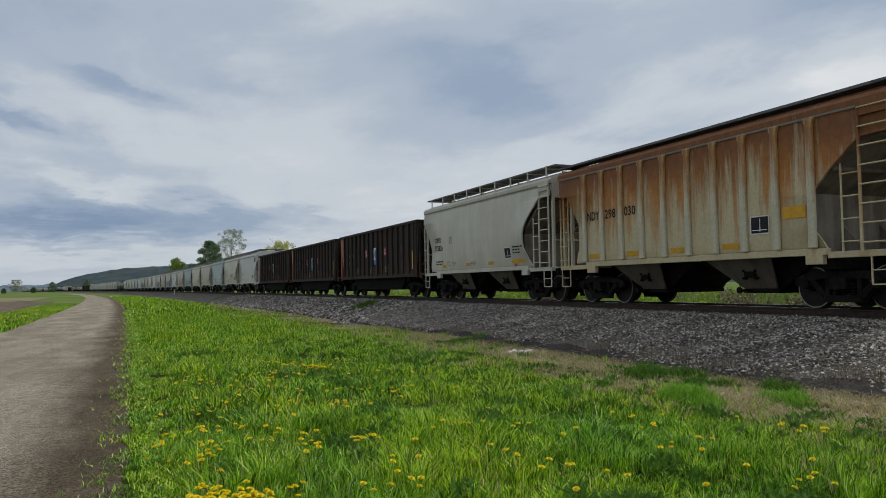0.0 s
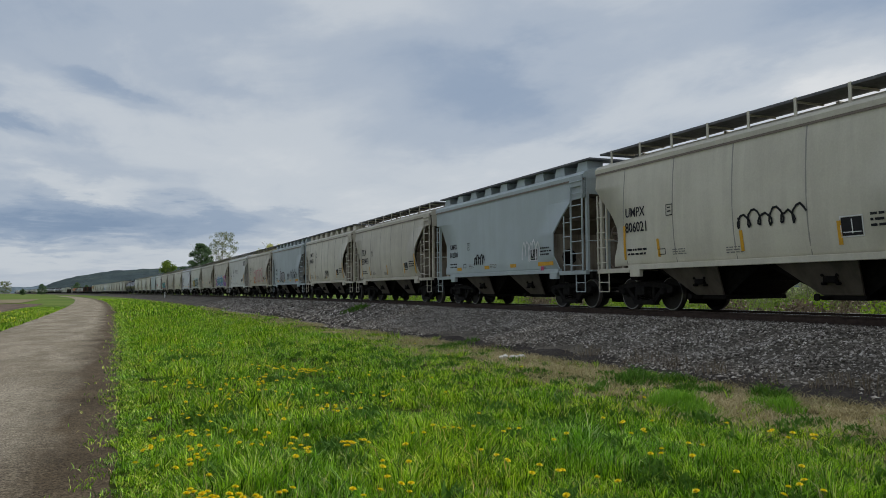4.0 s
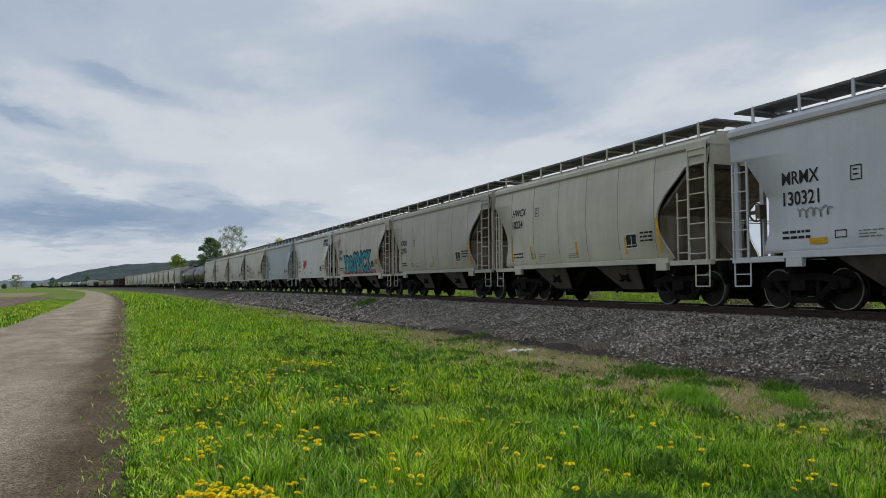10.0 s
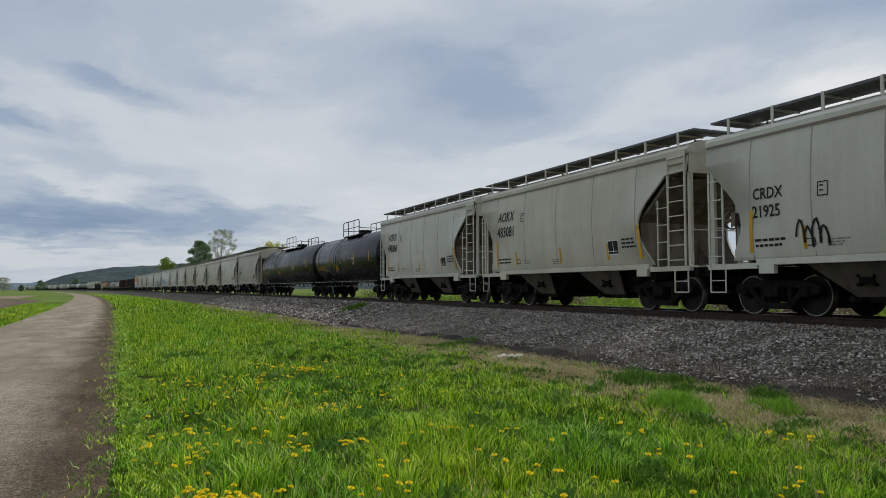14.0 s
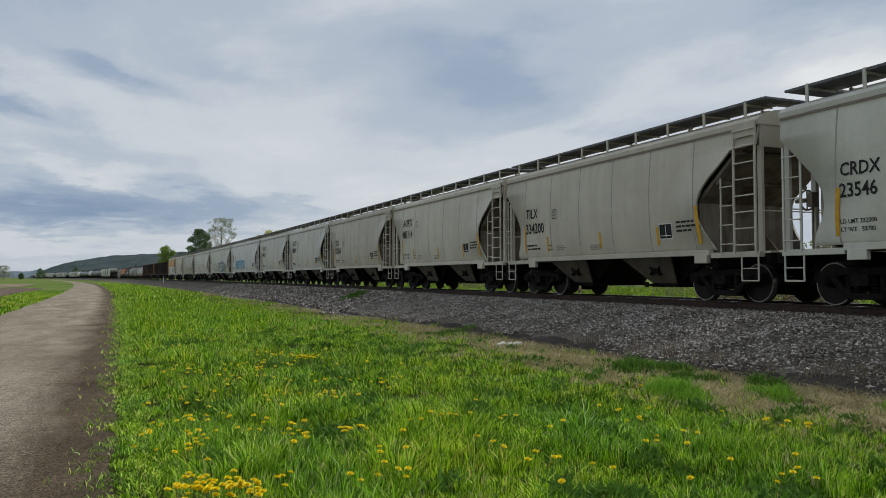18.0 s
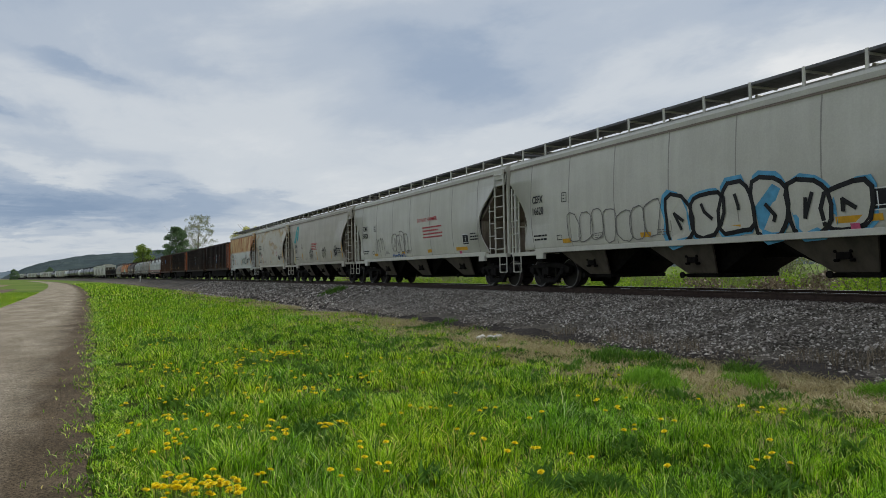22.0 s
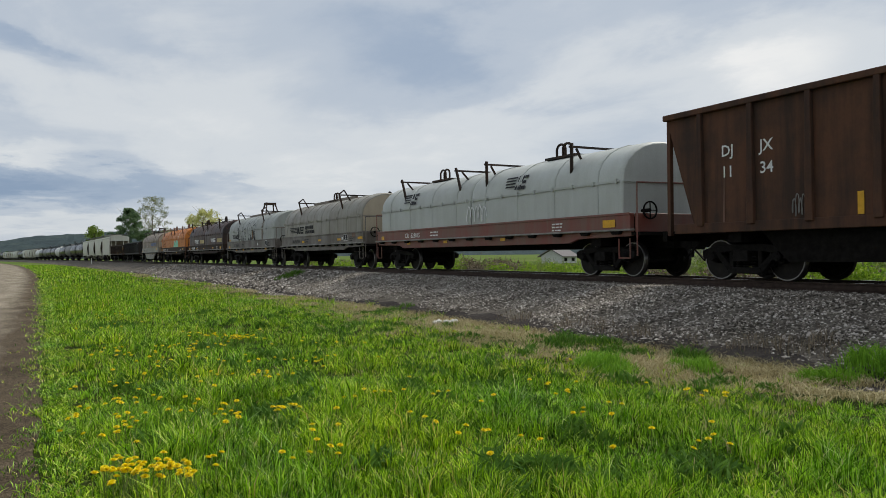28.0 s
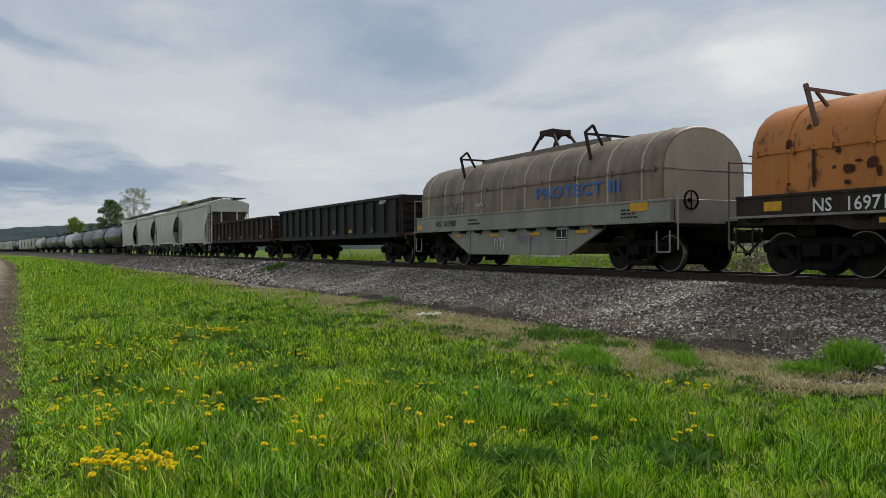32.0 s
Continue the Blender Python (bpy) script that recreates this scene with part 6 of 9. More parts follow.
# short sparse grass that creeps over the path's edge
n = 26000
fy = 2.5 * (60 / 2.5) ** rs.rand(n)
fx = curve_x(fy, 0.05) + 0.22 - np.abs(rs.randn(n)) * 0.30 + 0.15 * patch(np.full(n, 3.0), fy, 0.7, 3.0)
ok = (patch(fx, fy, 0.22, 7.0) > -0.12 - 0.9 * (fx - curve_x(fy, -0.06))) & (fx > curve_x(fy, -1.0))
fx, fy = fx[ok], fy[ok]
blades("edge_grass", fx, fy, np.maximum(surface_z(fx, fy), 0.03), (0.018 + 0.038 * rs.rand(len(fx))) * (1 + fy * 0.03), (0.005 + 0.004 * rs.rand(len(fx))) * (1 + fy * 0.03), M["grass"], 1.6, "short sparse grass along the path's edge", "grass", None, 2)


# flattened straw lying by the foot of the ballast
n = 36000
ly, lu = 5 + rs.rand(n) ** 1.3 * 36, -7.6 + rs.rand(n) * 2.6
lx = lu + TRACK_X - 0.5 * 0.00038 * ly * np.abs(ly)
keep = (patch(lx, ly, 1.3, 8.0) + (lu + 6.7) * 0.35 > -0.14) & (lu < toe(ly) + 0.35)
lx, ly = lx[keep], ly[keep]
blades("flattened_straw", lx, ly, surface_z(lx, ly) + 0.01, 0.05 + 0.07 * rs.rand(len(lx)), 0.011 * (0.6 + 0.8 * rs.rand(len(lx))), M["straw"], 3.0, "flattened dry straw at the foot of the ballast", "straw")


def verge_left(n, r0, r1, w):
    x, y = wedge(n, r0, r1, -20, 0)
    d = x - curve_x(y, 0.0)
    keep = (d < -4.5) & (d > -8.1)
    x, y = x[keep], y[keep]
    blades("verge_grass", x, y, np.zeros(len(x)) - 0.01, 0.15 * (0.5 + rs.rand(len(x))), w * (0.7 + 0.6 * rs.rand(len(x))), M["grass"], label="green grass strip beyond the path", category="grass")


verge_left(90000, 18, 90, 0.03)


# stones of the ballast
def stones(n, s0, s1, u0, u1, size, name):
    s, u = s0 + rs.rand(n) * (s1 - s0), u0 + rs.rand(n) * (u1 - u0)
    x, y, _ = along(s, u)
    keep = (u > toe(y) - 0.15 + rs.rand(n) ** 1.2 * 1.0 * (rs.rand(n) < 0.75)) & ((np.abs(np.abs(u) - 0.75) > 0.12))
    s, u, x, y = s[keep], u[keep], x[keep], y[keep]
    n = len(s)
    z = np.maximum(bank_height(s, u), ground_z(u)) + size * 0.12
    r = size * (0.45 + 0.75 * rs.rand(n))
    base = np.array([(1, 0, 0), (-1, 0, 0), (0, 1, 0), (0, -1, 0), (0, 0, 0.8), (0, 0, -0.8)], float)
    v = base[None] * (0.55 + 0.75 * rs.rand(n, 6, 1)) + 0.22 * rs.randn(n, 6, 3)
    a = rs.rand(n) * 2 * math.pi
    ca, sa = np.cos(a)[:, None], np.sin(a)[:, None]
    vx, vy = v[..., 0] * ca - v[..., 1] * sa, v[..., 0] * sa + v[..., 1] * ca
    v = np.stack([vx * r[:, None] + x[:, None], vy * r[:, None] + y[:, None], v[..., 2] * r[:, None] * 0.8 + z[:, None]], -1)
    f = np.array([(0, 2, 4), (2, 1, 4), (1, 3, 4), (3, 0, 4), (1, 2, 5), (3, 1, 5)])
    tri = (np.arange(n) * 6)[:, None, None] + f[None]
    soup(name, v.reshape(-1, 3), tri.reshape(-1, 3), M["stone"], "loose crushed grey ballast stones", "ballast stones")


def stone_material():
    m, nt, b = shader("crushed_stone")
    gi = nt.nodes.new("ShaderNodeNewGeometry").outputs["Random Per Island"]
    c = n_ramp(nt, gi, [(0.0, (0.060, 0.052, 0.043)), (0.45, (0.190, 0.168, 0.142)), (0.75, (0.350, 0.318, 0.277)), (0.92, (0.53, 0.49, 0.44)), (1.0, (0.70, 0.66, 0.60))])
    c = n_mix(nt, 0.5, c, n_ramp(nt, n_noise(nt, 0.6, 4, 0.6), [(0.35, (0.60, 0.56, 0.53)), (0.65, (1, 1, 1))]), "MULTIPLY")
    _in(nt, b.inputs["Base Color"], c)
    b.inputs["Roughness"].default_value = 0.85
    b.inputs["Specular IOR Level"].default_value = 0.15
    return m


M["stone"] = stone_material()
stones(140000, 0, 34, -6.0, 1.0, 0.036, "ballast_stones")


def cinder_height(S, U):
    return np.maximum(bank_height(S, U), ground_z(U)) + 0.022 * np.sin(np.clip((U + 6.1) / 1.35, 0, 1) * math.pi) ** 0.5 - 0.01


cinder = part("cinder_strip", strip("cinder_strip", np.arange(2, 70, 0.5), np.linspace(-6.1, -4.75, 10), cinder_height), M["cinder"])
tagged(cinder, "dark damp cinder strip along the ballast foot", "cinder", kind="structure")
stones(32000, 34, 90, -6.0, 1.0, 0.08, "ballast_stones")

# ties
bm = bmesh.new()
box(bm, -1.30, 1.30, -0.115, 0.115, RAIL_Z - 0.34, RAIL_Z - 0.168)
ME_TIE = finish(bm, "tie", 0.01)
for i in range(150):
    x, y, h = along(-6 + i * 0.52)
    part("tie", ME_TIE, M["tie"], bank, m=pose(float(x), float(y), 0, 0, 0, math.degrees(float(h)) + rs.randn() * 0.4))


# weeds and brush
def clumps(name, spots, per, mat, label, category, w, dome=0.6):
    """Low plants, each a sheaf of blades rising from one root."""
    cols = []
    for x, y, r, h in spots:
        a, q = rs.rand(per) * 2 * math.pi, np.sqrt(rs.rand(per)) * r
        cols.append((x + np.cos(a) * q, y + np.sin(a) * q, h * (1 - dome * (q / r) ** 2) * (0.6 + 0.5 * rs.rand(per))))
    px, py, hh = (np.concatenate([c[k] for c in cols]) for k in range(3))
    u = u_of(px, py)
    z = np.where(u > -5.6, np.maximum(surface_z(px, py), bank_height(py, u)), surface_z(px, py))
    return blades(name, px, py, z - 0.02, hh, w * (0.6 + 0.8 * rs.rand(len(px))), mat, 0.9, label, category)


def spread(places):
    """Each plant as three uneven neighbours."""
    out = []
    for x, y, r, h in places:
        for k in range(3):
            a = rs.rand() * 2 * math.pi
            out.append((x + math.cos(a) * r * 0.5, y + math.sin(a) * r * 0.6, r * (0.45 + 0.4 * rs.rand()), h * (0.7 + 0.4 * rs.rand())))
    return out


clumps("weed_clumps", spread(((8.4, 11.3, 0.45, 0.40), (8.7, 10.6, 0.5, 0.36), (8.6, 10.0, 0.4, 0.26), (9.0, 20.3, 0.9, 0.26), (8.2, 20.8, 0.8, 0.22), (9.0, 8.9, 0.3, 0.30), (1.3, 19.1, 0.6, 0.26), (11.0, 39.0, 0.7, 0.4))), 150, M["weed"], "dark green leafy weed clumps by the ballast", "weeds", 0.022)
clumps("feathery_mounds", spread(((7.1, 8.5, 0.55, 0.36), (8.2, 8.1, 0.35, 0.26), (9.4, 6.3, 0.5, 0.42), (8.9, 6.4, 0.4, 0.30), (8.8, 11.9, 0.4, 0.22), (7.4, 9.3, 0.4, 0.24))), 240, M["fern"], "fresh green feathery weed mounds", "weeds", 0.014)
clumps("dry_brush", spread(((9.9, 13.2, 0.5, 0.30), (9.6, 12.2, 0.5, 0.30), (9.8, 10.9, 0.5, 0.34), (9.4, 9.7, 0.5, 0.30), (9.9, 8.3, 0.5, 0.30), (10.0, 7.6, 0.4, 0.42), (8.9, 27.5, 0.7, 0.30), (8.2, 33.0, 0.8, 0.30), (9.3, 19.0, 0.5, 0.26), (9.7, 15.2, 0.5, 0.28))), 44, M["twig"], "bare brown brush at the foot of the ballast", "brush", 0.009)
# broad-leaved weeds scattered through the verge
wx, wy = wedge(330, 4.0, 22, 0, 60)
clumps("dark_leaf_patches", spread(((2.9, 9.3, 0.5, 0.16), (2.1, 7.8, 0.45, 0.16), (2.6, 13.3, 0.6, 0.18), (3.2, 12.4, 0.5, 0.17), (1.1, 9.5, 0.35, 0.18), (3.7, 7.8, 0.3, 0.20), (2.9, 6.4, 0.3, 0.20), (4.8, 8.0, 0.4, 0.18), (4.5, 6.5, 0.3, 0.18), (4.6, 4.1, 0.45, 0.24), (3.3, 4.3, 0.4, 0.22), (4.2, 5.3, 0.3, 0.18), (5.6, 9.6, 0.4, 0.18))), 190, M["weed"], "dark broad-leaved weeds in the hollows of the verge", "weeds", 0.026, 0.4)
clumps("broad_weeds", [(x, y, 0.10 + 0.18 * rs.rand(), 0.13 + 0.09 * rs.rand()) for x, y in zip(wx, wy) if x > 0.4 and u_of(x, y) < -6.4], 50, M["weed"], "low dark broad-leaved weeds among the grass", "weeds", 0.032, 0.3)

# the pale stone lump
bm = bmesh.new()
bmesh.ops.create_icosphere(bm, subdivisions=2, radius=0.13)
for v in bm.verts:
    v.co *= 0.75 + 0.5 * noise.noise(v.co * 7)
    v.co.z *= 0.6
for i in range(5):
    bmesh.ops.create_icosphere(bm, subdivisions=1, radius=0.06 + 0.02 * (i % 2), matrix=Matrix.Translation((-0.32 + i * 0.15, 0.1 * math.sin(i * 2), 0.0)))
white_rock = part("white_rock", mesh_of(bm, "white_rock"), plain("pale_limestone", (0.62, 0.60, 0.55), 0.8, vary=0.2, scale=20), m=pose(8.15, 15.6, 0.05))
tagged(white_rock, "pale crumbled limestone lump in the grass", "rock")


# dandelions
def m_head():
    """Domed composite flower: three whorls of narrow petals."""
    v, f = [], []
    n = 34
    for k in range(n):
        a = k * 2.399963
        tilt = 0.15 + 1.35 * (k / n)
        l = 0.0275
        d = np.array((math.cos(a) * math.sin(tilt), math.sin(a) * math.sin(tilt), math.cos(tilt) * 0.62))
        s = np.array((-math.sin(a), math.cos(a), 0)) * 0.0068
        o = len(v)
        v += [tuple(-s * 0.4), tuple(s * 0.4), tuple(d * l + s), tuple(d * l - s)]
        f.append((o, o + 1, o + 2, o + 3))
    return raw_mesh("flower_head", v, f)


def m_stem():
    bm = bmesh.new()
    pipe(bm, [(0, 0, -0.03), (0.008, 0.004, 0.12), (0.0, 0.0, 0.240)], 0.0022, 4)
    return finish(bm, "stem")


ME_HEAD, ME_STEM = m_head(), m_stem()
flower = tagged(new("dandelion"), "yellow dandelion flower standing in the grass", "dandelion", "dandelions on the verge")
part("flower_head", ME_HEAD, M["petal"], flower, m=pose(0, 0, 0.238))
part("stem", ME_STEM, M["stem"], flower)
spots = []
for cx, cy, spread_, n in ((0.58, 5.50, 0.15, 36), (0.84, 5.40, 0.12, 10), (0.95, 12.6, 0.25, 10), (2.0, 12.9, 0.32, 16), (2.85, 14.3, 0.25, 16), (3.2, 14.2, 0.18, 14), (1.55, 11.3, 0.25, 8), (2.4, 10.9, 0.2, 4), (3.4, 10.4, 0.15, 6), (2.45, 9.3, 0.15, 7), (1.7, 9.6, 0.1, 3), (0.85, 8.4, 0.2, 6),
                           (0.7, 9.8, 0.3, 5), (0.75, 7.4, 0.15, 6), (0.5, 6.8, 0.25, 6), (0.35, 7.8, 0.2, 5), (1.7, 7.1, 0.2, 10), (2.0, 7.2, 0.1, 3), (3.0, 7.4, 0.2, 6), (3.0, 6.1, 0.1, 2), (1.9, 5.8, 0.12, 3), (1.7, 5.4, 0.15, 4), (4.7, 6.4, 0.3, 6), (4.5, 5.6, 0.3, 4)):
    spots += [(0.925 * cx + rs.randn() * spread_, 0.925 * cy + rs.randn() * spread_) for _ in range(n + n // 2)]
for cx, cy, spread_, n in ((3.2, 5.2, 0.25, 7), (3.6, 7.2, 0.15, 3), (6.3, 5.6, 0.2, 5), (6.1, 6.3, 0.15, 3), (5.1, 4.4, 0.2, 3), (4.1, 4.3, 0.2, 3), (1.9, 22.2, 0.5, 8), (1.4, 17.5, 0.5, 8), (4.3, 12.4, 0.4, 4), (1.5, 8.0, 0.2, 5)):
    spots += [(0.925 * cx + rs.randn() * spread_, 0.925 * cy + rs.randn() * spread_) for _ in range(n)]
for _ in range(40):
    x, y = wedge(1, 5.5, 24, -2, 55)
    if u_of(x[0], y[0]) < -7.2 and x[0] > 0.25:
        spots.append((x[0], y[0]))
for i, (x, y) in enumerate(spots):
    m = pose(x, y, float(surface_z(np.array([x]), np.array([y]))[0]) + 0.0 + rs.rand() * 0.07, rs.randn() * 9, rs.randn() * 9, rs.rand() * 360)
    if i == 0:
        flower.matrix_basis = m
    else:
        copy_thing(flower, m)
# far flowers of the left strip, past counting
n = 900
fx, fy = wedge(n, 22, 70, -18, 0)
d = fx - curve_x(fy, 0)
k = (d < -4.8) & (d > -8.5) & (patch(fx, fy, 2.5, 4.0) > -0.05)
fx, fy = fx[k], fy[k]
hv = np.array([(0.03, 0, 0), (-0.015, 0.026, 0), (-0.015, -0.026, 0), (0, 0, 0.02)])
v = hv[None] * 1.3 + np.stack([fx, fy, np.full(len(fx), 0.17)], -1)[:, None]
tri = (np.arange(len(fx)) * 4)[:, None, None] + np.array([(0, 1, 3), (1, 2, 3), (2, 0, 3)])[None]
soup("far_dandelions", v.reshape(-1, 3), tri.reshape(-1, 3), M["petal"], "scattered yellow dandelions beyond the path", "dandelions")


# ---- trees ----
def m_leaves(blobs, n, size, flat=1.0):
    """Leaves spread through several uneven clumps; each blob is x, y, z, radius x, radius z, share."""
    share = np.array([b[5] for b in blobs], float)
    pick = rs.choice(len(blobs), n, p=share / share.sum())
    B = np.array([b[:5] for b in blobs])[pick]
    d = rs.randn(n, 3)
    d /= np.linalg.norm(d, axis=1)[:, None]
    q = (rs.rand(n) ** 0.45)[:, None]
    c = B[:, :3] + d * q * np.stack([B[:, 3], B[:, 3], B[:, 4]], -1)
    e1, e2 = rs.randn(n, 3), rs.randn(n, 3)
    e1 /= np.linalg.norm(e1, axis=1)[:, None]
    e2 = np.cross(e1, e2)
    e2 /= np.linalg.norm(e2, axis=1)[:, None] + 1e-9
    sz = (size * (0.6 + 0.8 * rs.rand(n)))[:, None]
    v = np.stack([c - e1 * sz * 0.5, c + e2 * sz * 0.35, c + e1 * sz * 0.5, c - e2 * sz * 0.35], 1)
    tri = (np.arange(n) * 4)[:, None, None] + np.array([(0, 1, 2), (0, 2, 3)])[None]
    return soup_mesh("crown", v.reshape(-1, 3), tri.reshape(-1, 3))


def m_trunk(h, r, limbs, seed):
    """Tapered trunk with limbs that fork and rise."""
    rr = random.Random(seed)
    bm = bmesh.new()
    pts = [Vector((0, 0, -0.3))]
    for i in range(6):
        pts.append(Vector((rr.uniform(-0.12, 0.12) * i * 0.5, rr.uniform(-0.12, 0.12) * i * 0.5, h * (i + 1) / 6)))
    for i in range(6):
        a, b = pts[i], pts[i + 1]
        lathe_seg(bm, a, b, r * (1 - i / 6.5), r * (1 - (i + 1) / 6.5))
    for i in range(limbs):
        q = rr.uniform(0.25, 0.95)
        k = min(5, int(q * 6))
        a = pts[k].lerp(pts[k + 1], q * 6 - k)
        an = rr.uniform(0, 2 * math.pi)
        L = h * rr.uniform(0.22, 0.42) * (1.15 - q * 0.6)
        b = a + Vector((math.cos(an) * L * 0.55, math.sin(an) * L * 0.55, L * 0.7))
        lathe_seg(bm, a, b, r * 0.35 * (1.1 - q), r * 0.16 * (1.1 - q))
        for j in range(3):
            an2 = an + rr.uniform(-0.9, 0.9)
            c = a.lerp(b, rr.uniform(0.4, 1))
            L2 = L * rr.uniform(0.4, 0.7)
            lathe_seg(bm, c, c + Vector((math.cos(an2) * L2 * 0.6, math.sin(an2) * L2 * 0.6, L2 * 0.65)), r * 0.13 * (1.1 - q), 0.012)
    return finish(bm, "trunk")


def lathe_seg(bm, a, b, ra, rb, n=6):
    d = (b - a).normalized()
    e = d.orthogonal().normalized()
    f = d.cross(e)
    va = [bm.verts.new(a + (e * math.cos(2 * math.pi * i / n) + f * math.sin(2 * math.pi * i / n)) * ra) for i in range(n)]
    vb = [bm.verts.new(b + (e * math.cos(2 * math.pi * i / n) + f * math.sin(2 * math.pi * i / n)) * max(rb, 0.008)) for i in range(n)]
    for i in range(n):
        bm.faces.new((va[i], va[(i + 1) % n], vb[(i + 1) % n], vb[i]))
    bm.faces.new(vb), bm.faces.new(va[::-1])


def spot(az, dist):
    """World place at an azimuth (degrees from +y towards +x) and distance."""
    return dist * math.sin(radians(az)), dist * math.cos(radians(az))


def tree(az, dist, h, kind, label, seed, width=None, name="tree", ground=0.0):
    x, y = spot(az, dist)
    rr = random.Random(seed)
    ob = tagged(new(name), label, "tree")
    ob.matrix_basis = pose(x, y, ground)
    w = (width or h * 0.4) / 2
    blobs = []
    if kind == "cone":
        for i in range(130):
            q = rr.random() ** 1.1
            ww = w * min(1.0, 1.9 * (1.02 - q) ** 0.8) * (0.70 + 0.30 * min(1, q * 4))
            an = rr.uniform(0, 2 * math.pi)
            rad = ww * math.sqrt(rr.uniform(0.05, 0.95))
            blobs.append((math.cos(an) * rad, math.sin(an) * rad, h * (0.06 + 0.90 * q), w * 0.20, h * 0.042, 1))
        n, size, mat = 15000, 0.30, M["leaf_dark"]
    elif kind == "bare":
        for i in range(170):
            q = rr.uniform(0.22, 1.0)
            an, rad = rr.uniform(0, 2 * math.pi), w * math.sin(math.pi * min(1, q * 0.72 + 0.08)) * math.sqrt(rr.uniform(0.02, 1.0))
            blobs.append((math.cos(an) * rad, math.sin(an) * rad, h * q, w * 0.15, h * 0.035, 1))
        n, size, mat = 15000, 0.15, M["leaf_bud"]
    elif kind == "dome":
        for i in range(60):
            an, rad = rr.uniform(0, 2 * math.pi), w * math.sqrt(rr.random()) * 0.85
            zz = h * (0.40 + 0.54 * math.sqrt(max(0, 1 - (rad / w) ** 2)) * rr.uniform(0.3, 1))
            blobs.append((math.cos(an) * rad, math.sin(an) * rad, zz, w * 0.17, h * 0.05, 1))
        n, size, mat = 7000, 0.22, M["leaf_yellow"]
    else:
        for i in range(30):
            an, q = rr.uniform(0, 2 * math.pi), rr.uniform(0.18, 0.95)
            rad = w * math.sin(math.pi * min(1, q * 0.9 + 0.06)) * rr.uniform(0.2, 0.9)
            blobs.append((math.cos(an) * rad, math.sin(an) * rad, h * q, w * 0.34, h * 0.10, 1))
        n, size, mat = 5000, 0.40, M["leaf_spring"]
    if dist > 400:
        n, size = n // 4, size * 1.6
    part("trunk", m_trunk(h * 0.9, h * 0.010 + 0.04, 40 if kind == "bare" else (16 if kind != "cone" else 6), seed), M["bark"], ob)
    part("crown", m_leaves(blobs, n, size), mat, ob)
    return ob


# rank growth beyond the track
def rank_growth(name, n, mat, label, h0, h1, w):
    s = 4 + rs.rand(n) ** 1.2 * 75
    u = 8.5 + rs.rand(n) * 18
    x, y, _ = along(s, u)
    tall = np.clip(0.75 + 0.8 * patch(x, y, 2.2, 6.0), 0.45, 1.25)
    blades(name, x, y, ground_z(u) - 0.05, (h0 + (h1 - h0) * rs.rand(n)) * tall, w * (0.6 + 0.8 * rs.rand(n)), mat, 0.5, label, "tall weeds")


rank_growth("tall_weeds", 36000, M["leaf_spring"], "rank green weeds beyond the track", 0.7, 1.7, 0.035)
rank_growth("dead_stalks", 9000, M["twig"], "dead brown stalks beyond the track", 0.8, 1.9, 0.016)


# ---- trees, brush, houses and hills, by azimuth and distance ----
tree(4.85, 190, 13.2, "cone", "dense dark green tree behind the railway", 1, 9.0)
tree(6.35, 194, 15.6, "bare", "tall thinly budding tree behind the railway", 2, 8.5)
tree(9.8, 160, 12.2, "dome", "round yellow-green spring tree behind the railway", 3, 8.2)
tree(2.65, 265, 11.6, "round", "light green spring tree behind the railway", 4, 8.0)
tree(-7.3, 420, 7.0, "bare", "small green tree at the field's edge", 5, 6.5)
for i, (az, d, h) in enumerate(((-9.0, 640, 5), (-6.3, 700, 5), (-5.2, 720, 9), (-3.6, 760, 6), (-3.1, 700, 10), (-2.5, 740, 8), (-8.0, 680, 4))):
    tree(az, d, h, "cone", "dark distant tree at the valley's far side", 20 + i, h * 0.9)


def bush(az, dist, r, h, mat, label, seed, n=900, size=0.16, base=-0.3):
    x, y = spot(az, dist)
    rr = random.Random(seed)
    blobs = []
    for i in range(12):
        an, rad = rr.uniform(0, 2 * math.pi), r * math.sqrt(rr.random()) * 0.8
        blobs.append((math.cos(an) * rad, math.sin(an) * rad, h * rr.uniform(0.15, 0.85) * (1 - 0.4 * rad / r), r * 0.35, h * 0.18, 1))
    ob = tagged(new("bush"), label, "bush", "bushes along the line")
    ob.matrix_basis = pose(x, y, base)
    part("foliage", m_leaves(blobs, n, size), mat, ob)
    bm = bmesh.new()
    for i in range(7):
        an = rr.uniform(0, 2 * math.pi)
        lathe_seg(bm, Vector((0, 0, -0.1)), Vector((math.cos(an) * r * 0.5, math.sin(an) * r * 0.5, h * rr.uniform(0.5, 0.95))), 0.03, 0.008, 4)
    part("trunk", finish(bm, "trunk"), M["bark"], ob)
    return ob


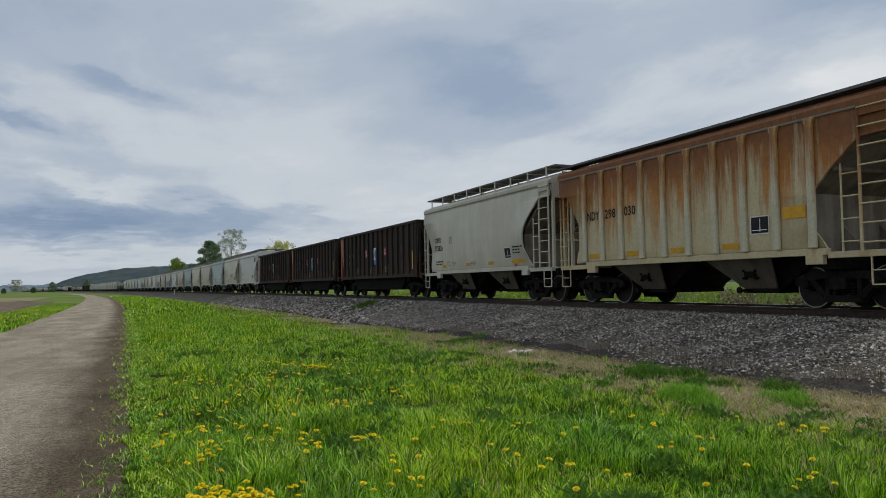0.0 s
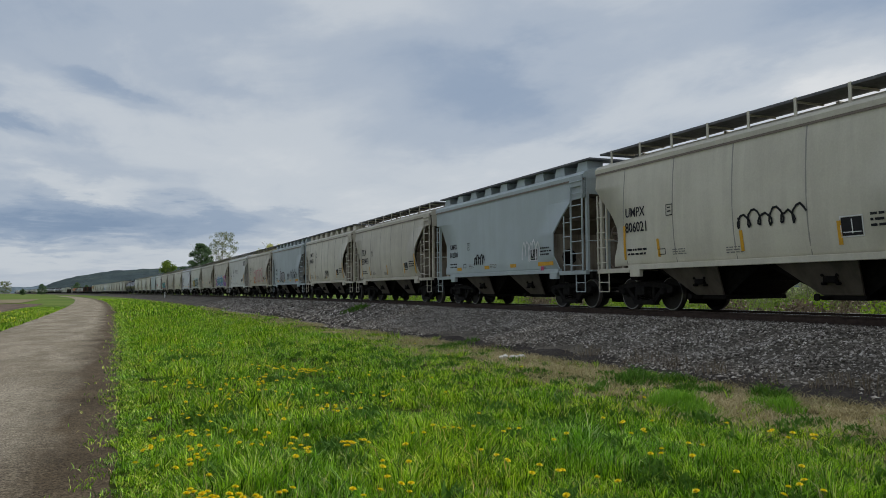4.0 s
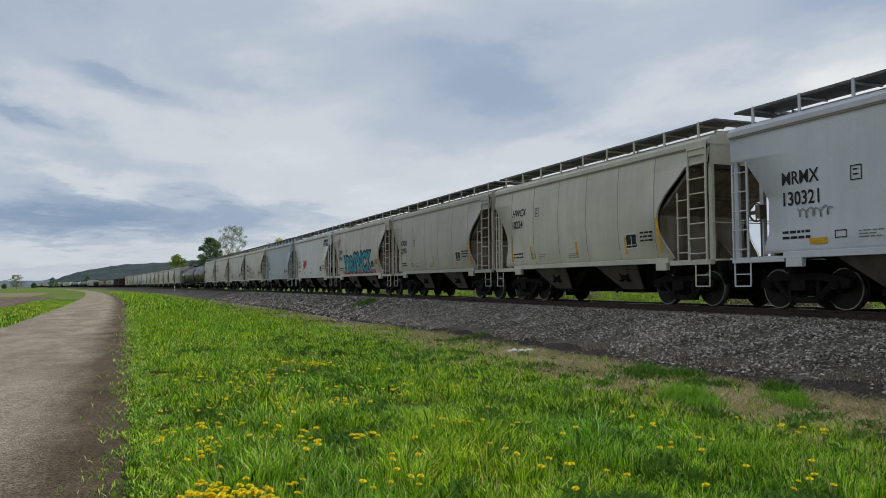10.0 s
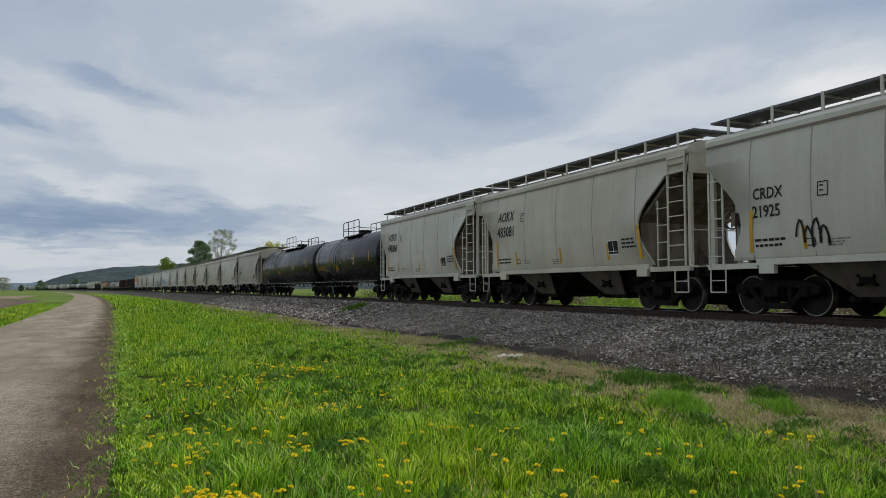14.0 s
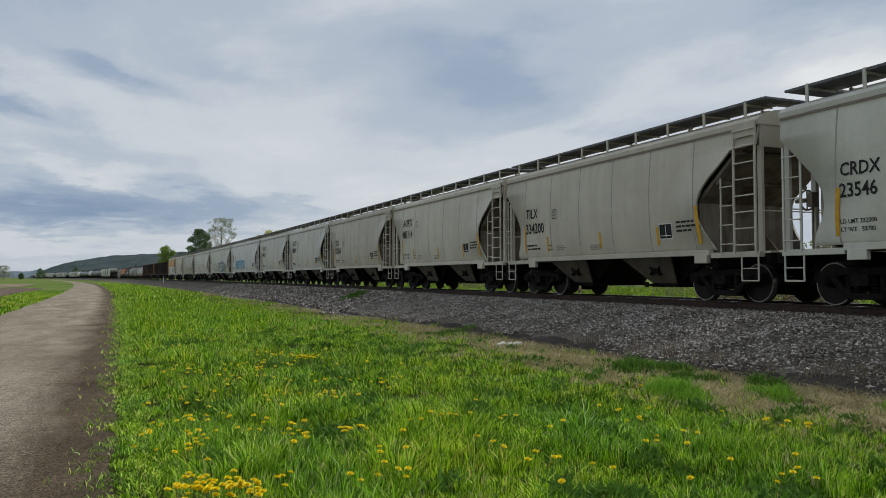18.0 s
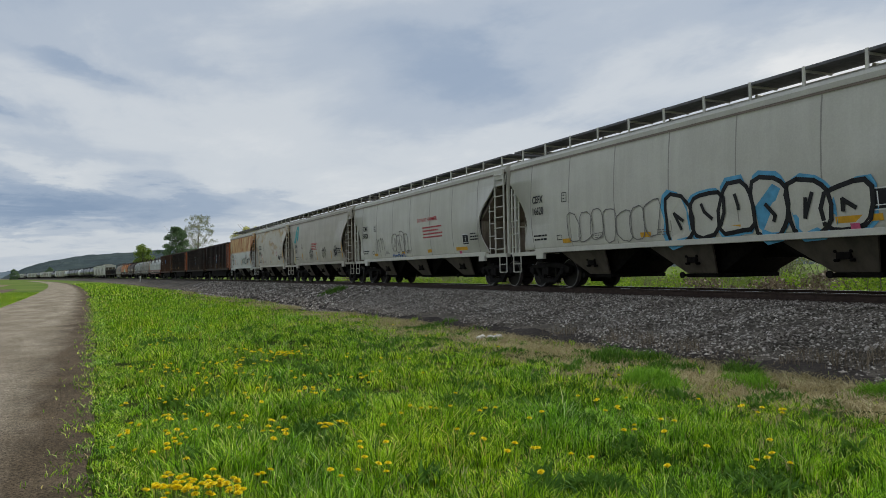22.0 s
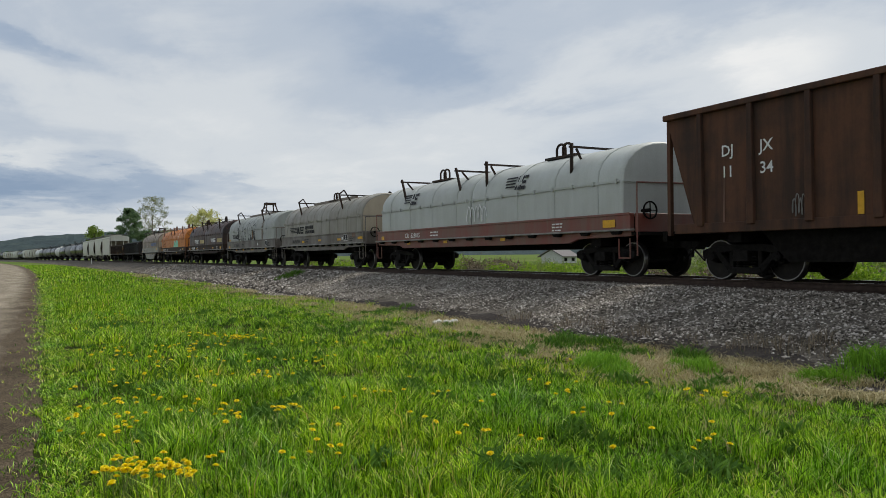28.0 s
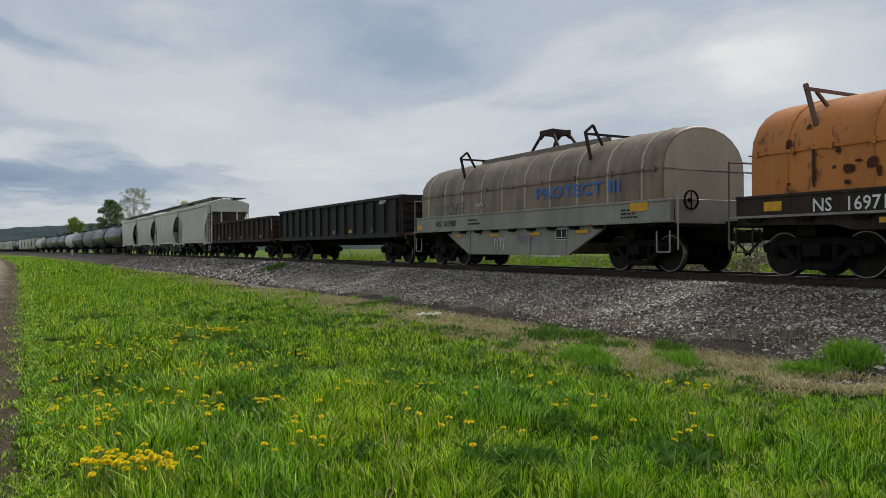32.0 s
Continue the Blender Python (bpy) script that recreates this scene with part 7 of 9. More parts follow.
rb = random.Random(77)
for i in range(46):
    az = 9 + i * 1.25 + rb.uniform(-0.5, 0.5)
    d = (24 + rb.uniform(0, 9)) / max(0.30, math.sin(radians(az)))
    kind = rb.random()
    mat, lab = (M["leaf_spring"], "fresh green bush beyond the track") if kind < 0.5 else ((M["leaf_dark"], "dark green bush beyond the track") if kind < 0.68 else (M["twig"], "bare brown bush beyond the track"))
    h = rb.uniform(0.8, 1.9)
    bush(az, d, h * 0.9, h, mat, lab, 100 + i)
for i in range(34):
    sb = 6 + i * 1.75 + rb.uniform(-0.8, 0.8)
    x, y, _ = along(sb, rb.uniform(5.8, 8.2))
    h = rb.uniform(1.4, 2.3)
    green = rb.random() < 0.7
    bush(math.degrees(math.atan2(float(x), float(y))), math.hypot(float(x), float(y)), h * 0.8, h, M["leaf_fresh" if green else "twig"], "bright green bush close behind the track" if green else "bare brown brush close behind the track", 500 + i, 1700, 0.11)
for i, (az, h) in enumerate(((47.5, 4.6), (50.5, 6.0), (53.0, 5.2), (56, 5.6), (59, 5.0), (44.0, 3.4))):
    bush(az, 44 + 4 * (i % 3), h * 0.45, h, M["leaf_spring" if i % 2 else "leaf_bud"], "tall thin spring shrub beyond the track", 300 + i, 1900, 0.15)
for i, (az, d, h) in enumerate(((-12.2, 120, 2.2), (-11.0, 128, 2.6), (-13.4, 118, 2.0), (-9.4, 150, 1.8))):
    bush(az, d, h * 1.6, h, M["twig" if i < 3 else "leaf_dark"], "brown bare shrubs at the field's edge", 400 + i, 1200, 0.2, 0)


def house(az, dist, w, d, h, roof, wall_mat, roof_mat, label, turn=20, base=0.0):
    x, y = spot(az, dist)
    ob = tagged(new("house"), label, "house")
    ob.matrix_basis = pose(x, y, base, 0, 0, turn)
    bm = bmesh.new()
    box(bm, -w / 2, w / 2, -d / 2, d / 2, -0.5, h)
    a = [bm.verts.new(p) for p in ((-w / 2, -d / 2 + 0.01, h), (-w / 2, d / 2 - 0.01, h), (-w / 2, 0, h + roof))]
    b = [bm.verts.new(p) for p in ((w / 2, -d / 2 + 0.01, h), (w / 2, d / 2 - 0.01, h), (w / 2, 0, h + roof))]
    bm.faces.new(a), bm.faces.new(b[::-1])
    part("wall", finish(bm, "wall"), wall_mat, ob)
    bm = bmesh.new()
    for k in (-1, 1):
        p = [(-w / 2 - 0.4, k * (d / 2 + 0.4), h - 0.2), (w / 2 + 0.4, k * (d / 2 + 0.4), h - 0.2), (w / 2 + 0.4, 0, h + roof + 0.1), (-w / 2 - 0.4, 0, h + roof + 0.1)]
        lo, hi = [bm.verts.new(q) for q in p], [bm.verts.new((q[0], q[1], q[2] + 0.15)) for q in p]
        bm.faces.new(lo[::-1]), bm.faces.new(hi)
        for i in range(4):
            bm.faces.new((lo[i], lo[(i + 1) % 4], hi[(i + 1) % 4], hi[i]))
    part("roof", finish(bm, "roof"), roof_mat, ob)
    for i in range(max(2, int(w / 3))):
        bm = bmesh.new()
        xx = -w / 2 + w * (i + 0.5) / max(2, int(w / 3))
        box(bm, xx - 0.5, xx + 0.5, -d / 2 - 0.03, -d / 2 + 0.05, h * 0.4, h * 0.8)
        part("window", finish(bm, "window"), M["dark"], ob)
    return ob


M["siding"] = plain("white_siding", (0.55, 0.55, 0.54), 0.7, vary=0.08)
M["shingle"] = plain("grey_shingle", (0.16, 0.15, 0.15), 0.85, vary=0.2)
house(35.7, 130, 5, 4, 1.5, 1.0, M["siding"], M["shingle"], "white outbuilding beyond the track", 25, -0.3)
house(-8.45, 600, 5, 5, 2.0, 1.4, M["siding"], M["shingle"], "white farmhouse across the valley", 20, 0.5)


def ridge(name, dist, depth, profile, mat, label, rough, seed):
    """A long wooded hill, its crest given as azimuth and elevation in degrees."""
    az = np.linspace(profile[0][0], profile[-1][0], 220)
    el = np.interp(az, [p[0] for p in profile], [p[1] for p in profile])
    v, f = [], []
    rows = 9
    for a, e in zip(az, el):
        for k in range(rows):
            q = k / (rows - 1)
            r = dist + depth * q
            top = math.tan(radians(e)) * (dist + depth) + 1.6
            z = -3 + (top + 3) * math.sin(q * math.pi / 2) ** 1.2
            x, y = r * math.sin(radians(a)), r * math.cos(radians(a))
            z += rough * noise.noise((x / 60, y / 60, seed)) * q + rough * 0.6 * noise.noise((x / 14, y / 14, seed)) * min(1, q * 3)
            v.append((x, y, z))
    n = rows
    for i in range(len(az) - 1):
        for k in range(rows - 1):
            f.append((i * n + k, (i + 1) * n + k, (i + 1) * n + k + 1, i * n + k + 1))
    ob = part(name, raw_mesh(name, v, f, False), mat)
    return tagged(ob, label, "hill", kind="structure")


# Dark woods, with bluish haze put into their base colour.
M["wood"] = mottled("distant_woods_haze_tint", [(0.30, (0.032, 0.045, 0.052)), (0.5, (0.042, 0.060, 0.064)), (0.72, (0.062, 0.082, 0.074))], 0.012, 0.09, bump=0.8, dist=6)
# Blue of the distant air is mixed into the far hills' base colour.
M["hazehill"] = mottled("far_hills_haze_tint", [(0.3, (0.085, 0.115, 0.145)), (0.7, (0.12, 0.155, 0.175))], 0.01, 0.05, bump=0.4, dist=6)
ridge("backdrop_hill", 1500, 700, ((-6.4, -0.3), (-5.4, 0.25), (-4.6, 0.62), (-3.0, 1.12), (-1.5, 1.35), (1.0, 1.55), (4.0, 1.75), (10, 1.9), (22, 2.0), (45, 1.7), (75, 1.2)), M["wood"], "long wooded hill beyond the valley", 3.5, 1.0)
ridge("backdrop_far_hill", 3300, 500, ((-70, 0.5), (-40, 0.7), (-25, 0.75), (-14, 0.62), (-11, 0.66), (-8, 0.30), (-5, 0.45), (0, 0.5)), M["hazehill"], "low hills at the horizon, haze blue in their colour", 12, 5.0)

# marker post by the track
bm = bmesh.new()
box(bm, -0.09, 0.09, -0.06, 0.06, -0.3, 1.30)
prism(bm, [(-0.06, 1.30), (0.06, 1.30), (0.0, 1.38)], -0.09, 0.09)
post = part("marker_post", finish(bm, "marker_post", 0.01), plain("post_white_paint", (0.62, 0.61, 0.58), 0.7, vary=0.15), m=pose(*[float(q) for q in along(158.0, -3.4)[:2]], 0.15))
tagged(post, "short white marker post beside the track", "marker post")


# a fly that crosses the view near the end
def small_fly():
    ob = tagged(new("fly"), "small grey fly crossing the sky near the camera", "insect")
    bm = bmesh.new()
    lathe(bm, [(-0.004, 0.0003), (-0.003, 0.0009), (0.0, 0.0011), (0.002, 0.0008), (0.0036, 0.0003)], "x", 8)
    part("body", finish(bm, "body"), plain("fly_body", (0.16, 0.155, 0.15), 0.4), ob)
    bm = bmesh.new()
    lathe(bm, [(0.0034, 0.0003), (0.0042, 0.0009), (0.005, 0.0003)], "x", 8)
    part("head", finish(bm, "head"), M["dark"], ob)
    for k in (-1, 1):
        part("wing", raw_mesh("wing", [(0.002, 0, 0.001), (0.002, k * 0.004, 0.003), (-0.002, k * 0.006, 0.004), (-0.003, k * 0.003, 0.002)], [(0, 1, 2, 3)]), plain("fly_wing", (0.42, 0.42, 0.43), 0.3), ob)
    return ob


FLY = small_fly()


# ---- the train's order: front end of each car, in metres along the line at 16 s ----
TRAIN = []


def couple(car, s0, s1):
    TRAIN.append((car, (s0 + s1) / 2 + 0.1))
    return car


EDGE = [-273.2, -260.5, -247.8, -234.9, -222.0, -209.1, -196.2, -183.5, -170.8, -158.1, -145.3, -132.4, -119.5, -106.8, -94.2, -81.5, -68.4, -55.2, -42.4, -29.8, -16.9, -4.2]
KIND = [("flat", "white", 0), ("round", "cream", 5), ("flat", "blue", 0), ("round", "beige", 0), ("round", "cream", 6), ("flat", "blue", 0), ("round", "beige", 0), ("flat", "white", 0),
        ("round", "beige", 0), ("round", "grey", 0), ("round", "pale", 0), ("flat", "lilac", 0), ("round", "cream", 0), ("round", "grey", 0), ("round", "beige", 0), ("flat", "white", 0),
        ("flat", "blue", 0), ("round", "cream", 6), ("round", "pale", 0), ("round", "cream", 5), ("round", "pale", 0)]
SHADE = {"white": "white", "cream": "cream-coloured", "blue": "blue-grey", "beige": "beige", "grey": "warm grey", "pale": "pale grey", "lilac": "cool white"}
CARS = {}
for i, (style, col, seams) in enumerate(KIND):
    CARS[i] = couple(covered_hopper(12.75, style, M[col], f"{SHADE[col]} two-bay covered hopper car on the rails", seams=seams or (6 if style == "round" else 0), solid=i in (2, 4, 5, 16, 17), hole=style == "flat"), EDGE[i], EDGE[i + 1])
CARS[22] = couple(gondola(15.9, M["gonblack"], "black high-sided open gondola with red placards", endmat=M["gonred"], red_end=1, posts=15), -320.8, -304.9)
CARS[23] = couple(gondola(15.9, M["gonblack"], "black high-sided open gondola with an orange-red end", endmat=M["gonred"], red_end=1, posts=15), -304.9, -289.0)
CARS[24] = couple(gondola(15.9, M["gonblack"], "black high-sided open gondola with a blue placard", endmat=M["gonred"], red_end=1, posts=15), -289.0, -273.2)
CARS[25] = couple(covered_hopper(12.75, "round", M["cream"], "cream-white two-bay covered hopper with yellow reflectors"), -333.6, -320.8)
CARS[26] = couple(covered_hopper(12.9, "flat", M["rusttop"], "heavily rusted ribbed covered hopper car", ribs=10), -346.5, -333.6)
CARS[27] = couple(tank_car(14.9, M["tankblack"], "short black tank car with railed dome platform"), -4.2, 10.6)
CARS[28] = couple(tank_car(20.4, M["tankblack"], "long black tank car with railed dome platform", bands=6), 10.6, 31.0)
EDGE2 = [31.5, 44.7, 57.5, 70.3, 83.0, 95.8, 108.5, 121.2]
for i, col in enumerate(("grey", "pale", "beige", "cream", "beige", "pale", "pale")):
    CARS[30 + i] = couple(covered_hopper(12.9 if i else 13.1, "round", M[col], f"{SHADE[col]} two-bay covered hopper car on the rails", seams=6), EDGE2[i], EDGE2[i + 1])
for i, (a, b) in enumerate(((121.2, 139.0), (139.0, 156.6), (156.6, 174.2))):
    CARS[40 + i] = couple(covered_hopper(17.7, "round", M["pale" if i else "white"], "long pale three-bay covered hopper car", bays=3, seams=7), a, b)
CARS[43] = couple(covered_hopper(15.0, "round", M["grey"], "grey three-bay covered hopper with teal emblem", bays=3), 174.2, 189.0)
CARS[44] = couple(covered_hopper(12.5, "round", M["rustpatch"], "grey covered hopper with rust patches", roofmat=M["pale"], seams=0), 189.0, 201.2)
CARS[45] = couple(covered_hopper(12.6, "round", M["rusthalf"], "pale covered hopper rusted orange over its upper half", roofmat=M["pale"]), 201.2, 213.6)
for i, (a, b) in enumerate(((213.6, 229.6), (229.6, 245.7), (245.7, 261.8), (261.8, 277.1))):
    CARS[50 + i] = couple(gondola(b - a, M["gonbrown" if i == 3 else "gonblack"], "dark high-sided open gondola with rust stains", endmat=M["gonred"] if i in (0, 2) else None, red_end=-1, posts=9 if i == 3 else 15, over=0.85 if i == 3 else 0.70), a, b)
CARS[60] = couple(coil_car(8.25, M["coilpale"], M["oxide"], "coil car with two white hoods on a red frame"), 277.75, 294.25)
CARS[61] = couple(coil_car(6.6, M["coilgrey"], M["coilsill"], "coil car with one grey hood", hoods=1, endmat=M["tanend"]), 296.35, 309.55)
CARS[62] = couple(coil_car(6.6, M["coilwhite"], M["coilsill"], "coil car with one white hood and dark paint drips", hoods=1, tall=True), 311.5, 324.7)
CARS[63] = couple(coil_car(7.4, M["coilbrown"], M["gonblack"], "coil car with two dark brown hoods"), 326.65, 341.45)
CARS[64] = couple(coil_car(7.4, M["coilorange"], M["gonblack"], "coil car with two rusty orange hoods", bracketmat=M["rustgear"]), 343.4, 358.2)
CARS[65] = couple(coil_car(6.55, M["coiltan"], M["tansill"], "coil car with one tan hood and deep pale sills", hoods=1, drop=True, tall=True, endmat=M["tanend"], ribmat=M["palerib"]), 360.2, 373.3)
CARS[66] = couple(gondola(17.8, M["gonclean"], "low black open gondola", z1=2.75, posts=15, slope=0.0, belly=False, over=0.85), 373.8, 391.8)
CARS[67] = couple(gondola(17.0, M["gonblack"], "low black open gondola with worn sides", z1=2.6, posts=14, slope=0.0, belly=False, over=0.85), 391.8, 409.0)
s = 409.0
for i in range(4):
    L = 13.0 if i == 0 else 12.5
    couple(covered_hopper(L, "flat" if i == 0 else "round", M["pale"], "pale covered hopper car far along the train", far=i > 0), s, s + L)
    s += L
rnd = random.Random(5)
for i in range(10):
    L = 15.1 if i % 3 else 18.2
    couple(tank_car(L, M[("tankblack", "tankblack", "tankgrey", "tankblack", "tankwhite")[i % 5]], "tank car far along the train", far=True), s, s + L)
    s += L
for i in range(34):
    if i % 9 in (5, 6):
        couple(tank_car(15.1, M["tankblack"], "black tank car far along the train", far=True), s, s + 15.1)
        s += 15.1
    else:
        couple(covered_hopper(13.0, "round", M[rnd.choice(("pale", "white", "grey", "beige"))], "pale covered hopper car far along the train", far=True), s, s + 13.0)
        s += 13.0



# ---- lettering, reflectors and paint on the cars ----
# Flat marks lie on a car's near side: y runs to the left as one faces it, z up. skin(z) is the half width there.
def skin_round(z):
    return side_x("round", z)


def skin_flat(z):
    return side_x("flat", z)


def skin_gon(z):
    return np.full(np.shape(z), 1.525)


def skin_hood(z):
    q = min(1.0, max(0.0, (float(z) - 2.50) / 1.12)) ** (1 / 0.9)
    return 1.462 * math.sqrt(1 - min(0.98, q * q)) + 0.012


def skin_sill(z):
    return np.full(np.shape(z), 1.505)


def flat_mesh(name, polys, skin, lift=0.012, cut=True):
    """Polygons of (y, z), laid on the side; tall ones follow its curve."""
    v, f = [], []
    for p in polys:
        o = len(v)
        for y, z in p:
            v.append((-float(skin(z)) - lift, y, z))
        f.append(tuple(range(o, o + len(p))))
    return raw_mesh(name, v, f)


def rect(y, z, w, h, slant=0.0):
    """A rectangle whose left edge is at y (it runs towards -y), cut across its height so that it bends with the side."""
    n = max(1, int(h / 0.18))
    return [[(y + slant * (z0 - z), z0), (y + slant * (z0 - z) - w, z0), (y + slant * (z1 - z) - w, z1), (y + slant * (z1 - z), z1)] for z0, z1 in ((z + h * i / n, z + h * (i + 1) / n) for i in range(n))]


def mark(car, name, polys, mat, skin, label="", lift=0.012):
    return part(name, flat_mesh(name, polys, skin, lift), mat, car, label)


LETTERS = {}


def letters(text, size, shear=0.0, bold=0.0):
    key = (text, round(size, 3), shear, bold)
    if key not in LETTERS:
        cu = bpy.data.curves.new("text", "FONT")
        cu.body, cu.size, cu.shear, cu.offset = text, size, shear, bold * size
        cu.resolution_u = 2
        ob = bpy.data.objects.new("text", cu)
        me = bpy.data.meshes.new_from_object(ob)
        LETTERS[key] = ([tuple(v.co) for v in me.vertices], [tuple(p.vertices) for p in me.polygons])
        bpy.data.objects.remove(ob)
    return LETTERS[key]


def text(car, body, y, z, size, mat, skin, shear=0.0, bold=0.012, squeeze=1.0, label="", name="lettering", lift=0.013):
    """Painted lettering; size is the height of a capital."""
    v, f = letters(body, size / 0.70, shear, bold)
    me = raw_mesh(name, [(-float(skin(z + q[1])) - lift, y - q[0] * squeeze, z + q[1]) for q in v], f)
    return part(name, me, mat, car, label or "painted reporting mark")


def small_print(car, y, z, w, rows, mat, skin, pitch=0.075, h=0.035, seed=0):
    """Rows of print too small to read: broken bars."""
    rr = random.Random(seed)
    polys = []
    for i in range(rows):
        a = y
        end = y - w * rr.uniform(0.7, 1.0)
        while a > end + 0.05:
            l = rr.uniform(0.06, 0.22)
            polys += rect(a, z - i * pitch, min(l, a - end), h)
            a -= l + 0.035
    return mark(car, "small_print", polys, mat, skin, "small unreadable stencilled print")


def frame_box(car, y, z, w, h, t, mat, skin, name="stencil_box"):
    return mark(car, name, rect(y, z, w, t) + rect(y, z + h - t, w, t) + rect(y, z, t, h) + rect(y - w + t, z, t, h), mat, skin)


def placard(car, y, z, w, h, skin):
    """Black inspection block with pale cells."""
    mark(car, "inspection_block", rect(y, z, w, h), M["black"], skin, "black inspection stencil block")
    mark(car, "inspection_cell", rect(y - w * 0.50, z + h * 0.1, w * 0.05, h * 0.8) + rect(y - w * 0.06, z + h * 0.16, w * 0.88, h * 0.05), M["whitepaint"], skin, lift=0.016)
    frame_box(car, y + 0.03, z - 0.03, w + 0.06, h + 0.06, 0.02, M["whitepaint"], skin, "block_border")


def stroke_polys(pts, width):
    polys = []
    for (y0, z0), (y1, z1) in zip(pts, pts[1:]):
        d = math.hypot(y1 - y0, z1 - z0)
        if d < 1e-5:
            continue
        ny, nz = -(z1 - z0) / d * width / 2, (y1 - y0) / d * width / 2
        ey, ez = (y1 - y0) / d * width * 0.3, (z1 - z0) / d * width * 0.3
        polys.append([(y0 + ny - ey, z0 + nz - ez), (y1 + ny + ey, z1 + nz + ez), (y1 - ny + ey, z1 - nz + ez), (y0 - ny - ey, z0 - nz - ez)])
    return polys


def scrawl(car, y, z, w, h, mat, skin, seed, width=0.05, turns=4, label="spray-painted scrawl", name="graffiti", lift=0.02):
    """A quick looping spray line."""
    rr = random.Random(seed)
    pts = []
    n = turns * 10
    ph = rr.uniform(0, 6)
    for i in range(n + 1):
        q = i / n
        a = q * turns * 2 * math.pi + ph
        pts.append((y - w * (q + 0.055 * math.sin(a * 1.0) * (1 + rr.uniform(-0.2, 0.2))), z + h * (0.5 + 0.42 * math.cos(a) * rr.uniform(0.7, 1.1) + 0.12 * math.sin(a * 0.5 + ph))))
    return mark(car, name, stroke_polys(pts, width), mat, skin, label, lift)


def blob_letter(rr, y, z, w, h, n=14):
    """A fat rounded, uneven letter outline."""
    pts = []
    k1, k2, p1, p2 = rr.uniform(0.05, 0.16), rr.uniform(0.04, 0.12), rr.uniform(0, 6), rr.uniform(0, 6)
    for i in range(n):
        a = 2 * math.pi * i / n
        r = 1 + k1 * math.sin(2 * a + p1) + k2 * math.sin(3 * a + p2)
        c, s = math.cos(a), math.sin(a)
        pts.append((y - w / 2 + w / 2 * r * math.copysign(abs(c) ** 0.7, c), z + h / 2 + h / 2 * r * math.copysign(abs(s) ** 0.7, s)))
    return pts


def fat_letters(car, y, z, w, h, n, fill, line, skin, seed, halo=None, width=0.05, inner=True):
    """A sprayed piece: a row of fat overlapping letters with outlines, on a cloud of colour."""
    rr = random.Random(seed)
    y += 0.25
    outs = []
    for i in range(n):
        lw = w / n * rr.uniform(1.05, 1.25)
        outs.append(blob_letter(rr, y - w * i / n + 0.05, z + h * rr.uniform(-0.06, 0.08), lw, h * rr.uniform(0.85, 1.05)))
    if halo:
        mark(car, "graffiti_cloud", [[(a + (a - (y - w / 2)) * 0.05 + rr.uniform(-0.06, 0.06), b + (b - (z + h / 2)) * 0.22) for a, b in p] for p in outs], halo, skin, "sprayed cloud of colour", 0.015)
    if fill:
        for i, p in enumerate(outs):
            mark(car, "graffiti_letter", [p], fill, skin, "fat sprayed letter", 0.0175 + 0.0007 * i)
    polys = []
    for p in outs:
        polys += stroke_polys(p + p[:1], width)
        if inner:
            cy, cz = sum(a for a, b in p) / len(p), sum(b for a, b in p) / len(p)
            q = [(cy + rr.uniform(-0.22, 0.22) * w / n, cz + h * rr.uniform(-0.3, 0.3)) for _ in range(3)]
            polys += stroke_polys(q, width * 0.9)
    mark(car, "graffiti_outline", polys, line, skin, "sprayed letter outline", 0.024)


def sprayed_word(car, body, y, z, h, fill, edge, halo, skin, squeeze=1.0, shear=0.08):
    """Heavy sprayed letters with a pale edge and a cloud of colour behind."""
    if halo:
        text(car, body, y + 0.02, z + 0.02, h, halo, skin, shear, 0.115, squeeze, "sprayed cloud of colour", "graffiti_cloud", 0.015)
    text(car, body, y, z, h, edge, skin, shear, 0.075, squeeze, "pale sprayed outline", "graffiti_outline", 0.018)
    text(car, body, y, z, h, fill, skin, shear, 0.035, squeeze, "heavy sprayed letters", "graffiti", 0.022)


def ring(y, z, r, t, n=18):
    return [[(y + math.cos(a) * r, z + math.sin(a) * r), (y + math.cos(b) * r, z + math.sin(b) * r), (y + math.cos(b) * (r - t), z + math.sin(b) * (r - t)), (y + math.cos(a) * (r - t), z + math.sin(a) * (r - t))] for a, b in ((2 * math.pi * i / n, 2 * math.pi * (i + 1) / n) for i in range(n))]


def no_hammer(car, y, z, skin, r=0.17):
    mark(car, "warning_sign", [[(y + math.cos(2 * math.pi * i / 18) * r * 0.95, z + math.sin(2 * math.pi * i / 18) * r * 0.95) for i in range(18)]], M["whitepaint"], skin, "round no-hammering sign", 0.011)
    mark(car, "warning_ring", ring(y, z, r, 0.03) + stroke_polys([(y + r * 0.65, z + r * 0.65), (y - r * 0.65, z - r * 0.65)], 0.03), M["redpaint"], skin, lift=0.016)
    mark(car, "warning_symbol", stroke_polys([(y - r * 0.5, z + r * 0.5), (y + r * 0.5, z - r * 0.4)], 0.04), M["black"], skin, lift=0.014)


